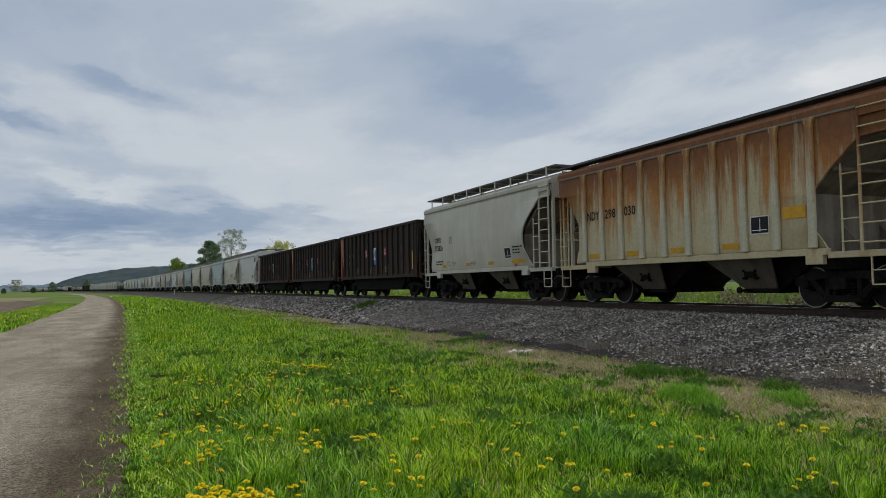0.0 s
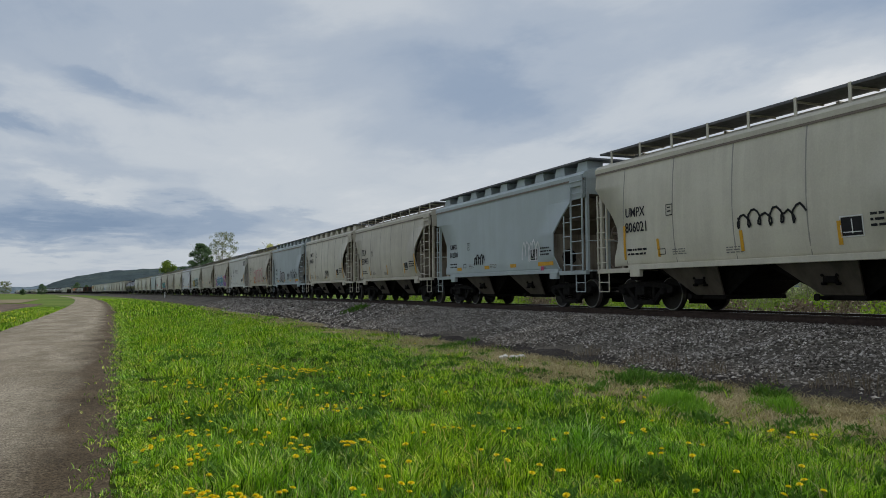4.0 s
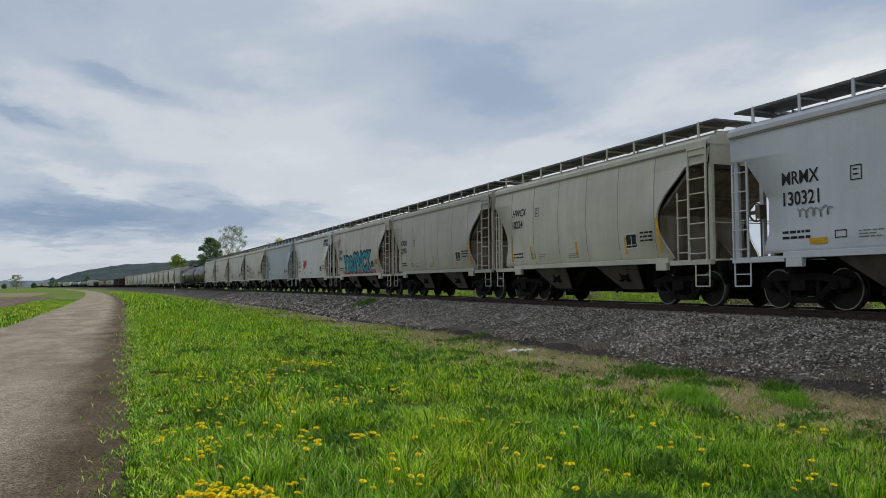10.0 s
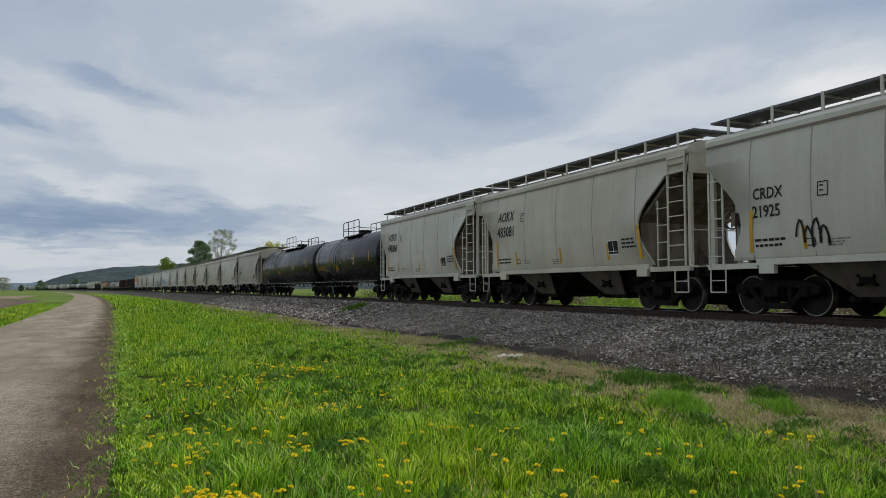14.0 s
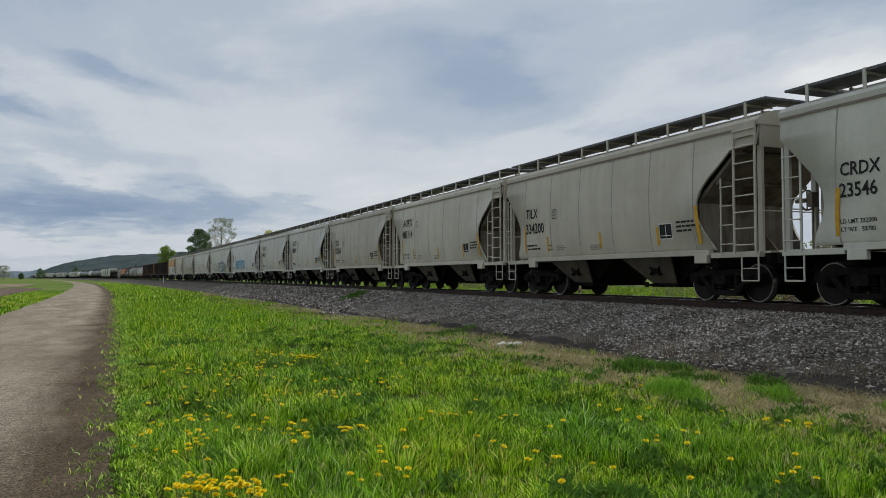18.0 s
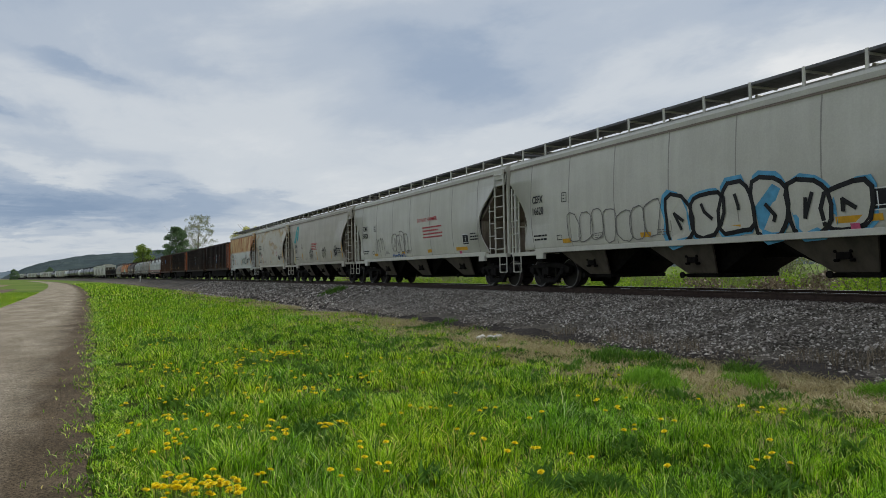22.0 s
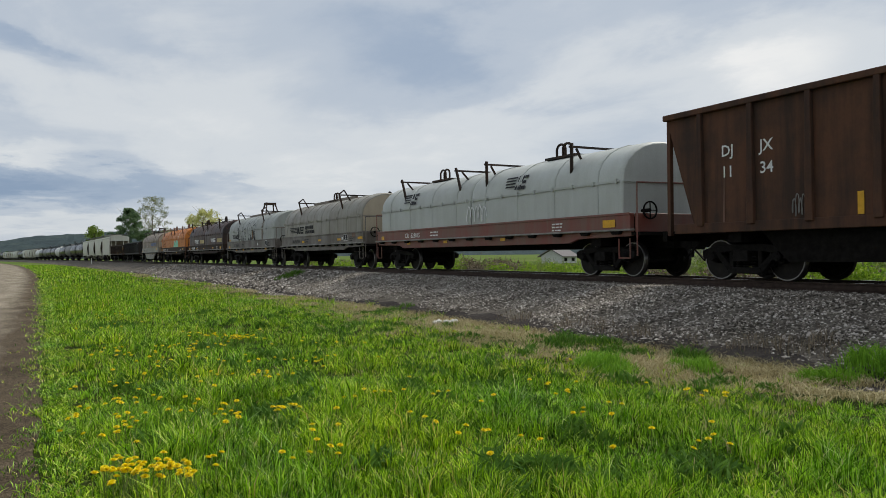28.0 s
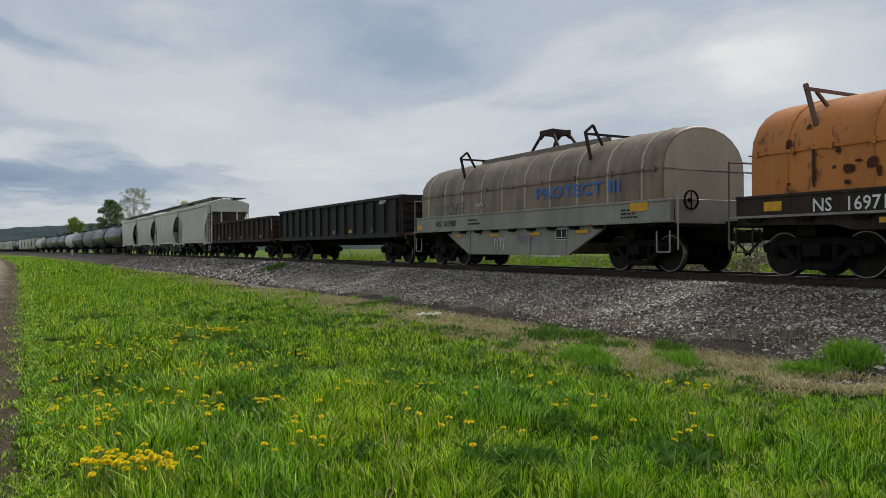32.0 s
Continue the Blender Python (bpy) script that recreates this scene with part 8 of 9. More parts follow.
for key, col in (("spray_black", (0.02, 0.02, 0.022)), ("spray_teal", (0.03, 0.33, 0.40)), ("spray_pink", (0.50, 0.10, 0.17)), ("spray_blue", (0.06, 0.16, 0.42)), ("spray_violet", (0.26, 0.12, 0.36)), ("spray_gold", (0.50, 0.33, 0.04)), ("spray_sky", (0.10, 0.33, 0.52)), ("spray_white", (0.72, 0.72, 0.72)), ("spray_green", (0.05, 0.22, 0.09)), ("spray_mint", (0.25, 0.60, 0.42)), ("spray_orange", (0.60, 0.24, 0.06)), ("spray_grey", (0.30, 0.30, 0.30)), ("spray_green_blue", (0.02, 0.24, 0.22))):
    M[key] = plain(key + "_paint", col, 0.55, vary=0.22, scale=5)

HALF = 12.75 / 2 - OVERHANG


def hopper_marks(car, skin, owner, number, half, size=0.26, z=2.62, shear=0.0, bars="tall", seed=0, warn=False, block=True, squeeze=0.86, y0=None, weights=None):
    """Reporting mark, number, load limits, reflectors and stencils of a covered hopper."""
    y = half - 1.55 if y0 is None else y0
    text(car, owner, y, z, size, M["black"], skin, shear, 0.015, squeeze)
    text(car, number, y + 0.02, z - size * 1.62, size * 1.05, M["black"], skin, 0.0, 0.015, squeeze)
    if weights:
        text(car, "LD LMT " + weights[0], y + 0.05, 1.66, 0.085, M["black"], skin, label="stencilled load limit")
        text(car, "LT WT   " + weights[1], y + 0.05, 1.50, 0.085, M["black"], skin, label="stencilled light weight")
    else:
        small_print(car, y, 1.66, 0.95, 2, M["black"], skin, 0.12, 0.055, seed)
    frame_box(car, y - 1.75, z - 0.10, 0.26, 0.30, 0.022, M["black"], skin)
    small_print(car, y - 1.81, z + 0.10, 0.14, 2, M["black"], skin, 0.10, 0.03, seed + 9)
    frame_box(car, y - 1.35, 1.50, 0.28, 0.16, 0.02, M["black"], skin)
    if bars == "tall":
        mark(car, "reflector", rect(half - 1.36, 1.42, 0.10, 0.95, -0.10), M["yellow"], skin, "yellow reflective strip")
        mark(car, "reflector", rect(-half + 1.92, 1.42, 0.12, 0.95, 0.10), M["yellow"], skin, "yellow reflective strip")
        for q in (0.52, 0.02, -0.42):
            mark(car, "reflector", rect(half * q, 1.45, 0.10, 0.48), M["yellow"], skin, "yellow reflective strip")
    elif bars == "flat":
        for q, w in ((0.62, 0.45), (0.18, 0.42), (-0.18, 0.45), (-0.52, 1.0)):
            mark(car, "reflector", rect(half * q, 1.40, w, 0.13), M["yellow"], skin, "yellow reflective strip")
        mark(car, "tag_patch", rect(-half * 0.56, 1.24, 0.2, 0.14), M["magenta"], skin, lift=0.06)
    if block:
        placard(car, -half + 3.35, 1.62, 0.46, 0.36, skin)
    small_print(car, -half + 2.70, 1.98, 0.75, 3, M["black"], skin, 0.11, 0.05, seed + 1)
    small_print(car, half * 0.10, 1.55, 0.62, 3, M["greytext"], skin, 0.06, 0.025, seed + 2)
    small_print(car, half * 0.42, 1.60, 0.55, 3, M["greytext"], skin, 0.06, 0.025, seed + 3)
    if warn:
        no_hammer(car, half * 0.54, 2.05, skin), no_hammer(car, -half * 0.34, 2.15, skin)


def slanted_logo(car, y, z, skin, mat):
    """Heavy slanted lettershapes of a maker's emblem."""
    polys = []
    for i in range(4):
        polys += [[(y - i * 0.36, z), (y - i * 0.36 - 0.27, z), (y - i * 0.36 - 0.39, z + 0.40), (y - i * 0.36 - 0.12, z + 0.40)]]
    mark(car, "emblem", polys, mat, skin, "heavy black slanted emblem")
    mark(car, "emblem_cut", [[(y - i * 0.36 - 0.12, z + 0.12), (y - i * 0.36 - 0.22, z + 0.12), (y - i * 0.36 - 0.25, z + 0.22), (y - i * 0.36 - 0.15, z + 0.22)] for i in range(4)], M["white"], skin, lift=0.015)
    mark(car, "emblem_line", rect(y + 0.05, z - 0.07, 1.5, 0.035), mat, skin)


R, F = skin_round, skin_flat
hopper_marks(CARS[0], F, "CAEX", "32618", HALF, 0.2, 2.3, seed=1)
slanted_logo(CARS[0], -HALF + 2.25, 3.45, F, M["black"])
hopper_marks(CARS[1], R, "UMPX", "806021", HALF, 0.26, 2.6, seed=2)
scrawl(CARS[1], 0.2, 1.95, 1.9, 0.4, M["spray_black"], R, 4, 0.05, 6)
hopper_marks(CARS[2], F, "UMPX", "812300", HALF, 0.21, 2.32, bars="flat", seed=3)
scrawl(CARS[2], 2.0, 1.55, 0.9, 0.45, M["spray_black"], F, 8, 0.06, 5)
scrawl(CARS[2], -2.0, 1.60, 1.2, 0.75, M["spray_white"], F, 9, 0.06, 5)
hopper_marks(CARS[3], R, "TILX", "331493", HALF, 0.32, 2.62, seed=4)
hopper_marks(CARS[4], R, "UMPX", "806036", HALF, 0.28, 3.05, seed=5, weights=("230200", "55800"))
scrawl(CARS[4], 0.3, 1.5, 0.9, 0.5, M["spray_black"], R, 11, 0.06, 4)
hopper_marks(CARS[5], F, "UMPX", "812323", HALF, 0.21, 2.32, bars="flat", seed=6)
fat_letters(CARS[5], 2.35, 1.42, 1.75, 0.85, 3, M["spray_grey"], M["spray_black"], F, 21, width=0.07)
scrawl(CARS[5], -0.25, 1.55, 0.8, 0.5, M["spray_black"], F, 23, 0.06, 4)
scrawl(CARS[5], -1.45, 1.50, 2.0, 0.8, M["spray_black"], F, 24, 0.055, 6)
hopper_marks(CARS[6], R, "CRDX", "21270", HALF, 0.26, 2.7, seed=7)
fat_letters(CARS[6], 1.8, 1.55, 4.3, 1.15, 6, M["beige"], M["spray_pink"], R, 31, width=0.06)
mark(CARS[6], "graffiti", [[(y, z) for y, z in blob_letter(random.Random(3), 2.35, 1.35, 0.8, 0.7)]], M["spray_orange"], R, "orange sprayed patch", 0.016)
hopper_marks(CARS[7], F, "CAEX", "32615", HALF, 0.2, 2.28, seed=8)
slanted_logo(CARS[7], -HALF + 2.25, 3.45, F, M["black"])
for i, y in enumerate((3.0, 1.7, 0.5)):
    scrawl(CARS[7], y, 2.55, 0.75, 0.5, M["spray_black"], F, 40 + i, 0.05, 3)
hopper_marks(CARS[8], R, "CRDX", "21292", HALF, 0.26, 2.6, seed=9)
fat_letters(CARS[8], 2.55, 1.30, 4.9, 1.10, 7, M["spray_blue"], M["spray_white"], R, 51, halo=M["spray_sky"], width=0.055)
fat_letters(CARS[8], 2.50, 1.75, 4.8, 0.55, 7, M["spray_green_blue"], M["spray_blue"], R, 52, width=0.02, inner=False)
mark(CARS[8], "graffiti", rect(3.75, 1.27, 1.25, 0.42) + rect(-2.45, 1.27, 1.9, 0.52), M["spray_violet"], R, "violet sprayed ground", 0.014)
rr = random.Random(4)
for y, z, r, key in ((3.6, 1.95, 0.22, "spray_pink"), (3.2, 2.05, 0.24, "spray_violet"), (3.75, 2.2, 0.12, "spray_violet"), (-2.75, 1.95, 0.26, "spray_violet"), (-3.2, 2.15, 0.36, "spray_pink"), (-3.2, 2.12, 0.17, "spray_violet"), (-3.75, 2.45, 0.22, "spray_violet"), (-2.7, 2.45, 0.1, "spray_orange"), (-4.2, 2.3, 0.2, "spray_pink")):
    mark(CARS[8], "graffiti_bubble", [blob_letter(rr, y + r, z - r, 2 * r, 2 * r)], M[key], R, "sprayed bubble", 0.0265 if r < 0.2 else 0.0165)
scrawl(CARS[8], 5.5, 2.95, 0.8, 0.9, M["greytext"], R, 53, 0.03, 6)
hopper_marks(CARS[9], R, "CRDX", "20923", HALF, 0.26, 2.62, seed=10, warn=True)
hopper_marks(CARS[10], R, "CRDX", "21988", HALF, 0.24, 2.6, seed=11)
fat_letters(CARS[10], 2.5, 1.40, 1.85, 1.0, 4, M["spray_gold"], M["spray_black"], R, 61, halo=M["spray_teal"], width=0.035)
sprayed_word(CARS[10], "EUMEW", 1.05, 1.42, 1.05, M["spray_black"], M["spray_white"], M["spray_teal"], R, 0.74)
hopper_marks(CARS[11], F, "MRMX", "130321", HALF, 0.28, 2.72, bars="flat", seed=12)
slanted_logo(CARS[11], -HALF + 2.3, 3.42, F, M["black"])
scrawl(CARS[11], 4.0, 1.95, 0.9, 0.25, M["spray_grey"], F, 66, 0.03, 5)
hopper_marks(CARS[12], R, "HWCX", "10224", HALF, 0.26, 3.05, shear=0.25, seed=13)
hopper_marks(CARS[13], R, "CRDX", "21976", HALF, 0.25, 2.6, seed=14)
hopper_marks(CARS[14], R, "CRDX", "21964", HALF, 0.26, 2.62, seed=15)
sprayed_word(CARS[14], "HBO", 3.25, 1.42, 0.95, M["spray_teal"], M["spray_black"], M["spray_black"], R, 0.72)
sprayed_word(CARS[14], "SiNCK", 1.05, 1.42, 1.10, M["spray_teal"], M["spray_black"], M["spray_black"], R, 0.80)
mark(CARS[14], "graffiti", rect(3.6, 1.27, 6.9, 0.22), M["spray_pink"], R, "pink sprayed ground", 0.0135)
scrawl(CARS[14], 4.75, 3.0, 0.6, 0.8, M["spray_pink"], R, 73, 0.04, 5)
hopper_marks(CARS[15], F, "CAEX", "32608", HALF, 0.2, 2.28, seed=16)
slanted_logo(CARS[15], -HALF + 2.25, 3.45, F, M["black"])
mark(CARS[15], "graffiti", [[(2.6, 1.75), (1.6, 2.2), (1.7, 2.55), (2.4, 2.45), (2.8, 2.2)], [(2.5, 1.9), (2.2, 2.4), (2.75, 2.6)]], M["redpaint"], F, "red sprayed arrow shape", 0.018)
hopper_marks(CARS[16], F, "UMPX", "812355", HALF, 0.21, 2.40, bars="flat", seed=17)
hopper_marks(CARS[17], R, "UMPX", "806028", HALF, 0.30, 2.55, seed=18)
fat_letters(CARS[17], 2.35, 1.40, 0.9, 1.1, 2, None, M["spray_black"], R, 81, width=0.05)
scrawl(CARS[17], 0.75, 1.55, 0.8, 0.55, M["spray_black"], R, 82, 0.04, 4)
scrawl(CARS[17], -2.4, 1.7, 1.0, 1.1, M["spray_mint"], R, 83, 0.035, 6)
hopper_marks(CARS[18], R, "CRDX", "21925", HALF, 0.25, 2.6, seed=19)
scrawl(CARS[18], 3.2, 1.45, 0.8, 0.6, M["spray_black"], R, 84, 0.05, 4)
hopper_marks(CARS[19], R, "AOKX", "483081", HALF, 0.35, 3.08, shear=0.2, seed=20)
hopper_marks(CARS[20], R, "AOKX", "498368", HALF, 0.35, 3.08, shear=0.2, seed=21)
hopper_marks(CARS[25], R, "CBFX", "315826", HALF, 0.22, 2.55, bars="flat", seed=22, squeeze=1.0)
h = 12.9 / 2 - OVERHANG
F10 = lambda z: skin_flat(z) + 0.0
RIB = [h - 1.55 - (2 * h - 3.4) * i / 9 for i in range(10)]
for i, body in ((0, "NDYX"), (1, "298"), (2, "030")):
    text(CARS[26], body, RIB[i] - 0.12, 2.55, 0.26, M["black"], F10, squeeze=0.82 if i == 0 else 1.0)
placard(CARS[26], RIB[7] - 0.2, 1.70, 0.5, 0.36, F10)
for i in (0, 2, 4, 6):
    mark(CARS[26], "reflector", rect(RIB[i] - 0.2, 1.38, 0.55, 0.13), M["yellow"], F10, "faded yellow reflective strip")
mark(CARS[26], "reflector", rect(RIB[8] - 0.16, 1.95, 0.62, 0.26), M["yellow"], F10, "yellow reflective strip")

H2 = 12.9 / 2 - OVERHANG
hopper_marks(CARS[30], R, "TILX", "336777", 13.6 / 2 - OVERHANG, 0.32, 2.62, seed=30)
hopper_marks(CARS[31], R, "CRDX", "23546", H2, 0.26, 2.60, seed=31, weights=("232300", "53700"))
hopper_marks(CARS[32], R, "TILX", "334200", H2, 0.32, 2.62, seed=32)
hopper_marks(CARS[33], R, "AOKX", "483114", H2, 0.35, 3.08, shear=0.2, seed=33, weights=("234100", "51900"))
hopper_marks(CARS[34], R, "TILX", "337218", H2, 0.32, 2.62, seed=34)
hopper_marks(CARS[35], R, "AOKX", "480841", H2, 0.35, 3.08, shear=0.2, seed=35)
hopper_marks(CARS[36], R, "AOKX", "481558", H2, 0.35, 3.08, shear=0.2, seed=36)
H3 = 17.7 / 2 - OVERHANG
for k, own, num in ((40, "NAHX", "466829"), (41, "CEFX", "16620"), (42, "TCMX", "350528")):
    hopper_marks(CARS[k], R, own, num, H3, 0.235, 2.75, bars="flat", seed=k, squeeze=0.80)
text(CARS[40], "MESTRITO", 5.0, 1.55, 0.85, M["spray_sky"], R, 0.0, 0.035, 1.05, "blue sprayed block letters", "graffiti", 0.02)
fat_letters(CARS[41], 0.2, 1.25, 5.6, 1.15, 6, M["pale"], M["spray_black"], R, 91, halo=M["spray_sky"], width=0.10)
fat_letters(CARS[41], 4.6, 1.40, 4.2, 0.85, 7, None, M["greytext"], R, 92, width=0.03, inner=False)
text(CARS[42], "DO NOT HAMMER", -0.6, 2.75, 0.16, M["redpaint"], R, 0.0, 0.01, 1.1, "red stencilled warning")
small_print(CARS[42], -1.2, 2.45, 2.2, 4, M["redpaint"], R, 0.14, 0.06, 5)
fat_letters(CARS[42], 2.3, 1.55, 2.0, 0.9, 4, None, M["greytext"], R, 93, width=0.035)
scrawl(CARS[42], 4.9, 1.45, 1.2, 0.9, M["greytext"], R, 94, 0.035, 4)
scrawl(CARS[42], 2.6, 1.22, 1.5, 0.2, M["spray_blue"], R, 95, 0.05, 5)
H4 = 15.0 / 2 - OVERHANG
hopper_marks(CARS[43], R, "ASHX", "1403", H4, 0.22, 2.35, seed=43, weights=("230000", "56000"))
mark(CARS[43], "emblem", stroke_polys([(H4 - 1.50, 2.78), (H4 - 1.98, 3.60), (H4 - 2.14, 3.74), (H4 - 2.30, 3.74), (H4 - 2.40, 3.62), (H4 - 2.38, 3.05), (H4 - 2.26, 2.92)], 0.24), M["teal"], R, "tall looped teal emblem")
mark(CARS[43], "emblem_line", stroke_polys([(H4 - 1.70, 2.72), (H4 - 2.14, 3.44), (H4 - 2.18, 2.98)], 0.14), M["teal"], R, "inner teal stroke", 0.0135)
frame_box(CARS[43], 1.3, 2.1, 1.4, 0.42, 0.03, M["redpaint"], R, "warning_panel")
small_print(CARS[43], 1.2, 2.40, 1.2, 3, M["redpaint"], R, 0.11, 0.05, 6)
for i, (y, w) in enumerate(((1.8, 0.8), (-1.1, 0.9), (-3.6, 0.7))):
    scrawl(CARS[43], y, 1.5, w, 0.7, M["spray_black"], R, 96 + i, 0.035, 5)
hopper_marks(CARS[44], R, "CRDX", "20843", 12.5 / 2 - OVERHANG, 0.30, 2.62, seed=44, warn=True)
hopper_marks(CARS[45], R, "CRDX", "20858", 12.6 / 2 - OVERHANG, 0.26, 2.2, seed=45, warn=True, y0=12.6 / 2 - OVERHANG - 1.35)
spray_dark = plain("spray_dark_green", (0.015, 0.055, 0.035), 0.6)
text(CARS[45], "WORLD", -0.2, 1.52, 0.55, spray_dark, R, 0.0, 0.0, 0.72, "dark green sprayed word", "graffiti", 0.02)
text(CARS[45], "19", -2.02, 1.98, 0.40, spray_dark, R, 0.0, 0.0, 0.72, "dark green sprayed number", "graffiti", 0.02)

# gondolas
G = skin_gon


def gon_marks(car, half, seed, placards=True, owner="UFTX", number="2007", ink="greytext", shift=0.0, z=2.42, at=(5.42, 4.52)):
    """Split reporting mark, placards between the posts, reflectors and scrawls of a high gondola."""
    for k, y in zip((0, 2), at):
        text(car, owner[k:k + 2], y, z, 0.24, M[ink], G), text(car, number[k:k + 2], y, z - 0.46, 0.24, M[ink], G)
    for y, z0, h in ((2.75, 1.30, 0.42), (0.10, 1.30, 0.44), (-2.50, 1.30, 0.50), (-6.34, 1.46, 0.92)):
        mark(car, "reflector", rect(y + shift * 1.5, z0, 0.13, h), M["yellow"], G, "yellow reflective strip")
    mark(car, "data_plate", rect(-4.78, 1.43, 0.20, 0.33), M["greytext"], G, "small pale data plate")
    if placards:
        for q in (1.60, -1.92):
            mark(car, "warning_placard", rect(q, 2.32, 0.50, 0.44), M["redpaint"], G, "red warning placard")
            text(car, "DO NOT", q - 0.03, 2.58, 0.12, M["whitepaint"], G, squeeze=0.66, lift=0.018)
            text(car, "TAMP", q - 0.05, 2.37, 0.14, M["whitepaint"], G, squeeze=0.76, lift=0.018)
        p = -0.02
        mark(car, "emblem_placard", rect(p, 1.86, 0.62, 0.96), M["whitepaint"], G, "white placard with a blue diamond")
        mark(car, "emblem", [[(p - 0.05, 2.46), (p - 0.31, 2.78), (p - 0.57, 2.46), (p - 0.31, 2.14)]] + rect(p, 1.86, 0.62, 0.26), M["signblue"], G, "blue diamond emblem", 0.017)
    rr = random.Random(seed)
    for i, y in enumerate((3.4, 0.75, -2.05)):
        scrawl(car, y + rr.uniform(-0.15, 0.15), 1.30, 0.42, 0.48, M["spray_white" if i == 2 else "greytext"], G, seed + i, 0.022, 6)
    for i in range(5):
        y = rr.uniform(-5.5, 5.5)
        mark(car, "rust_run", [[(y, 1.2), (y - rr.uniform(0.05, 0.14), 1.2), (y - 0.06, 1.2 + rr.uniform(0.4, 1.4))]], M["rustgear"], G, "brown rust run", 0.011)
    small_print(car, -4.72, 2.64, 0.2, 5, M["greytext"], G, 0.10, 0.05, seed)


for k, L in ((22, 15.9), (23, 15.9), (24, 15.9), (50, 15.9), (51, 16.0), (52, 16.0)):
    gon_marks(CARS[k], L / 2 - (0.66 if k < 50 else 0.70), 200 + k, placards=k != 52, number={22: "2031", 23: "2007", 24: "2018", 50: "2044", 51: "2012", 52: "2066"}[k])
for k, L in ((50, 15.9), (52, 16.0)):
    mark(CARS[k], "rusty_panel", rect(-L / 2 + 0.70 + 1.22, 1.30, 1.16, 2.42), M["gonred"], G, "rust-red last side panel")
gon_marks(CARS[53], 15.3 / 2 - 0.85, 260, False, "DJJX", "1134", "whitepaint", -0.55, 2.72, (5.10, 4.08))
mark(CARS[53], "emblem_placard", rect(0.1, 2.55, 0.42, 0.60), M["signblue"], G, "small blue placard")
text(CARS[66], "583479", -6.0, 2.45, 0.16, M["whitepaint"], lambda z: 1.635)
for k in (66, 67):
    for q in (0.75, 0.35, -0.05, -0.30, -0.62):
        mark(CARS[k], "reflector", rect(8.0 * q, 1.32, 0.35, 0.15), M["yellow"], G, "yellow reflective patch")
    mark(CARS[k], "reflector", rect(-7.3, 1.75, 0.25, 0.35), M["yellow"], G)
    frame_box(CARS[k], -7.25, 2.1, 0.28, 0.35, 0.05, M["whitepaint"], G)

# tanks
for k, L in ((27, 14.9), (28, 20.4)):
    TK = lambda z: float(math.sqrt(max(0.05, 1.56 ** 2 - (z - 2.52) ** 2)))
    hl = L / 2 - 0.20
    text(CARS[k], "UTLX 955285" if k == 28 else "UTLX 665702", hl - 1.0, 1.86, 0.24, M["yellow"], TK, lift=0.01)
    small_print(CARS[k], hl - 1.15, 1.66, 1.5, 3, M["greytext"], TK, 0.13, 0.045, 11)
    frame_box(CARS[k], hl - 3.15, 1.86, 0.26, 0.28, 0.025, M["whitepaint"], TK)
    for q in (0.85, 0.42, 0.05, -0.35, -0.75):
        mark(CARS[k], "reflector", rect(hl * q, 2.2, 0.09, 0.55), M["yellow"], TK, "yellow reflective strip", 0.01)
    mark(CARS[k], "warning_panel", rect(hl * 0.28, 1.80, 0.80, 0.32), M["yellow"], TK, "orange warning panel", 0.008)
    small_print(CARS[k], hl * 0.28 - 0.06, 2.04, 0.70, 3, M["black"], TK, 0.10, 0.05, 7)
    frame_box(CARS[k], -hl * 0.30, 2.1, 0.3, 0.35, 0.03, M["whitepaint"], TK)

# coil cars
HD, SL = skin_hood, skin_sill


def horse_emblem(car, y, z, h, mat, skin, width=1.92, lift=0.012):
    """Stripes running into two heavy slanted shapes."""
    k = width / 1.92
    polys = [[(-0.05 * i, 0.86 - 0.22 * i), (-0.98, 0.86 - 0.22 * i), (-0.98, 0.97 - 0.22 * i), (-0.05 * i, 0.97 - 0.22 * i)] for i in range(4)]
    polys += [[(-0.98, 0), (-1.12, 0), (-1.22, 1), (-1.08, 1)], [(-1.10, 1), (-1.24, 1), (-1.36, 0), (-1.22, 0)], [(-1.34, 0), (-1.46, 0), (-1.54, 1), (-1.42, 1)],
              [(-1.52, 0), (-1.86, 0), (-1.88, 0.24), (-1.52, 0.24)], [(-1.56, 0.40), (-1.88, 0.40), (-1.88, 0.62), (-1.56, 0.62)], [(-1.56, 0.78), (-1.92, 0.78), (-1.92, 1), (-1.58, 1)]]
    for p in polys:
        mark(car, "emblem_stroke", [[(y + a * k, z + b * h) for a, b in p]], mat, skin, "stroke of a striped slanted emblem", lift)


def coil_marks(car, owner, number, mat, first, second, z, size, reflectors, seed, stretch=1.1):
    text(car, owner, first, z, size, mat, SL, 0, 0.012, stretch), text(car, number, second, z, size, mat, SL, 0, 0.012, stretch)
    for y, q, w, h in reflectors:
        mark(car, "reflector", rect(y, q, w, h), M["yellow"], SL if q > 1.2 else skin_web, "yellow reflective strip", 0.014)
    small_print(car, second - 1.75, z + 0.14, 0.8, 2, mat, SL, 0.12, 0.05, seed)
    small_print(car, -4.9, z + 0.14, 0.6, 3, mat, SL, 0.09, 0.04, seed + 1)


def skin_web(z):
    return 1.478


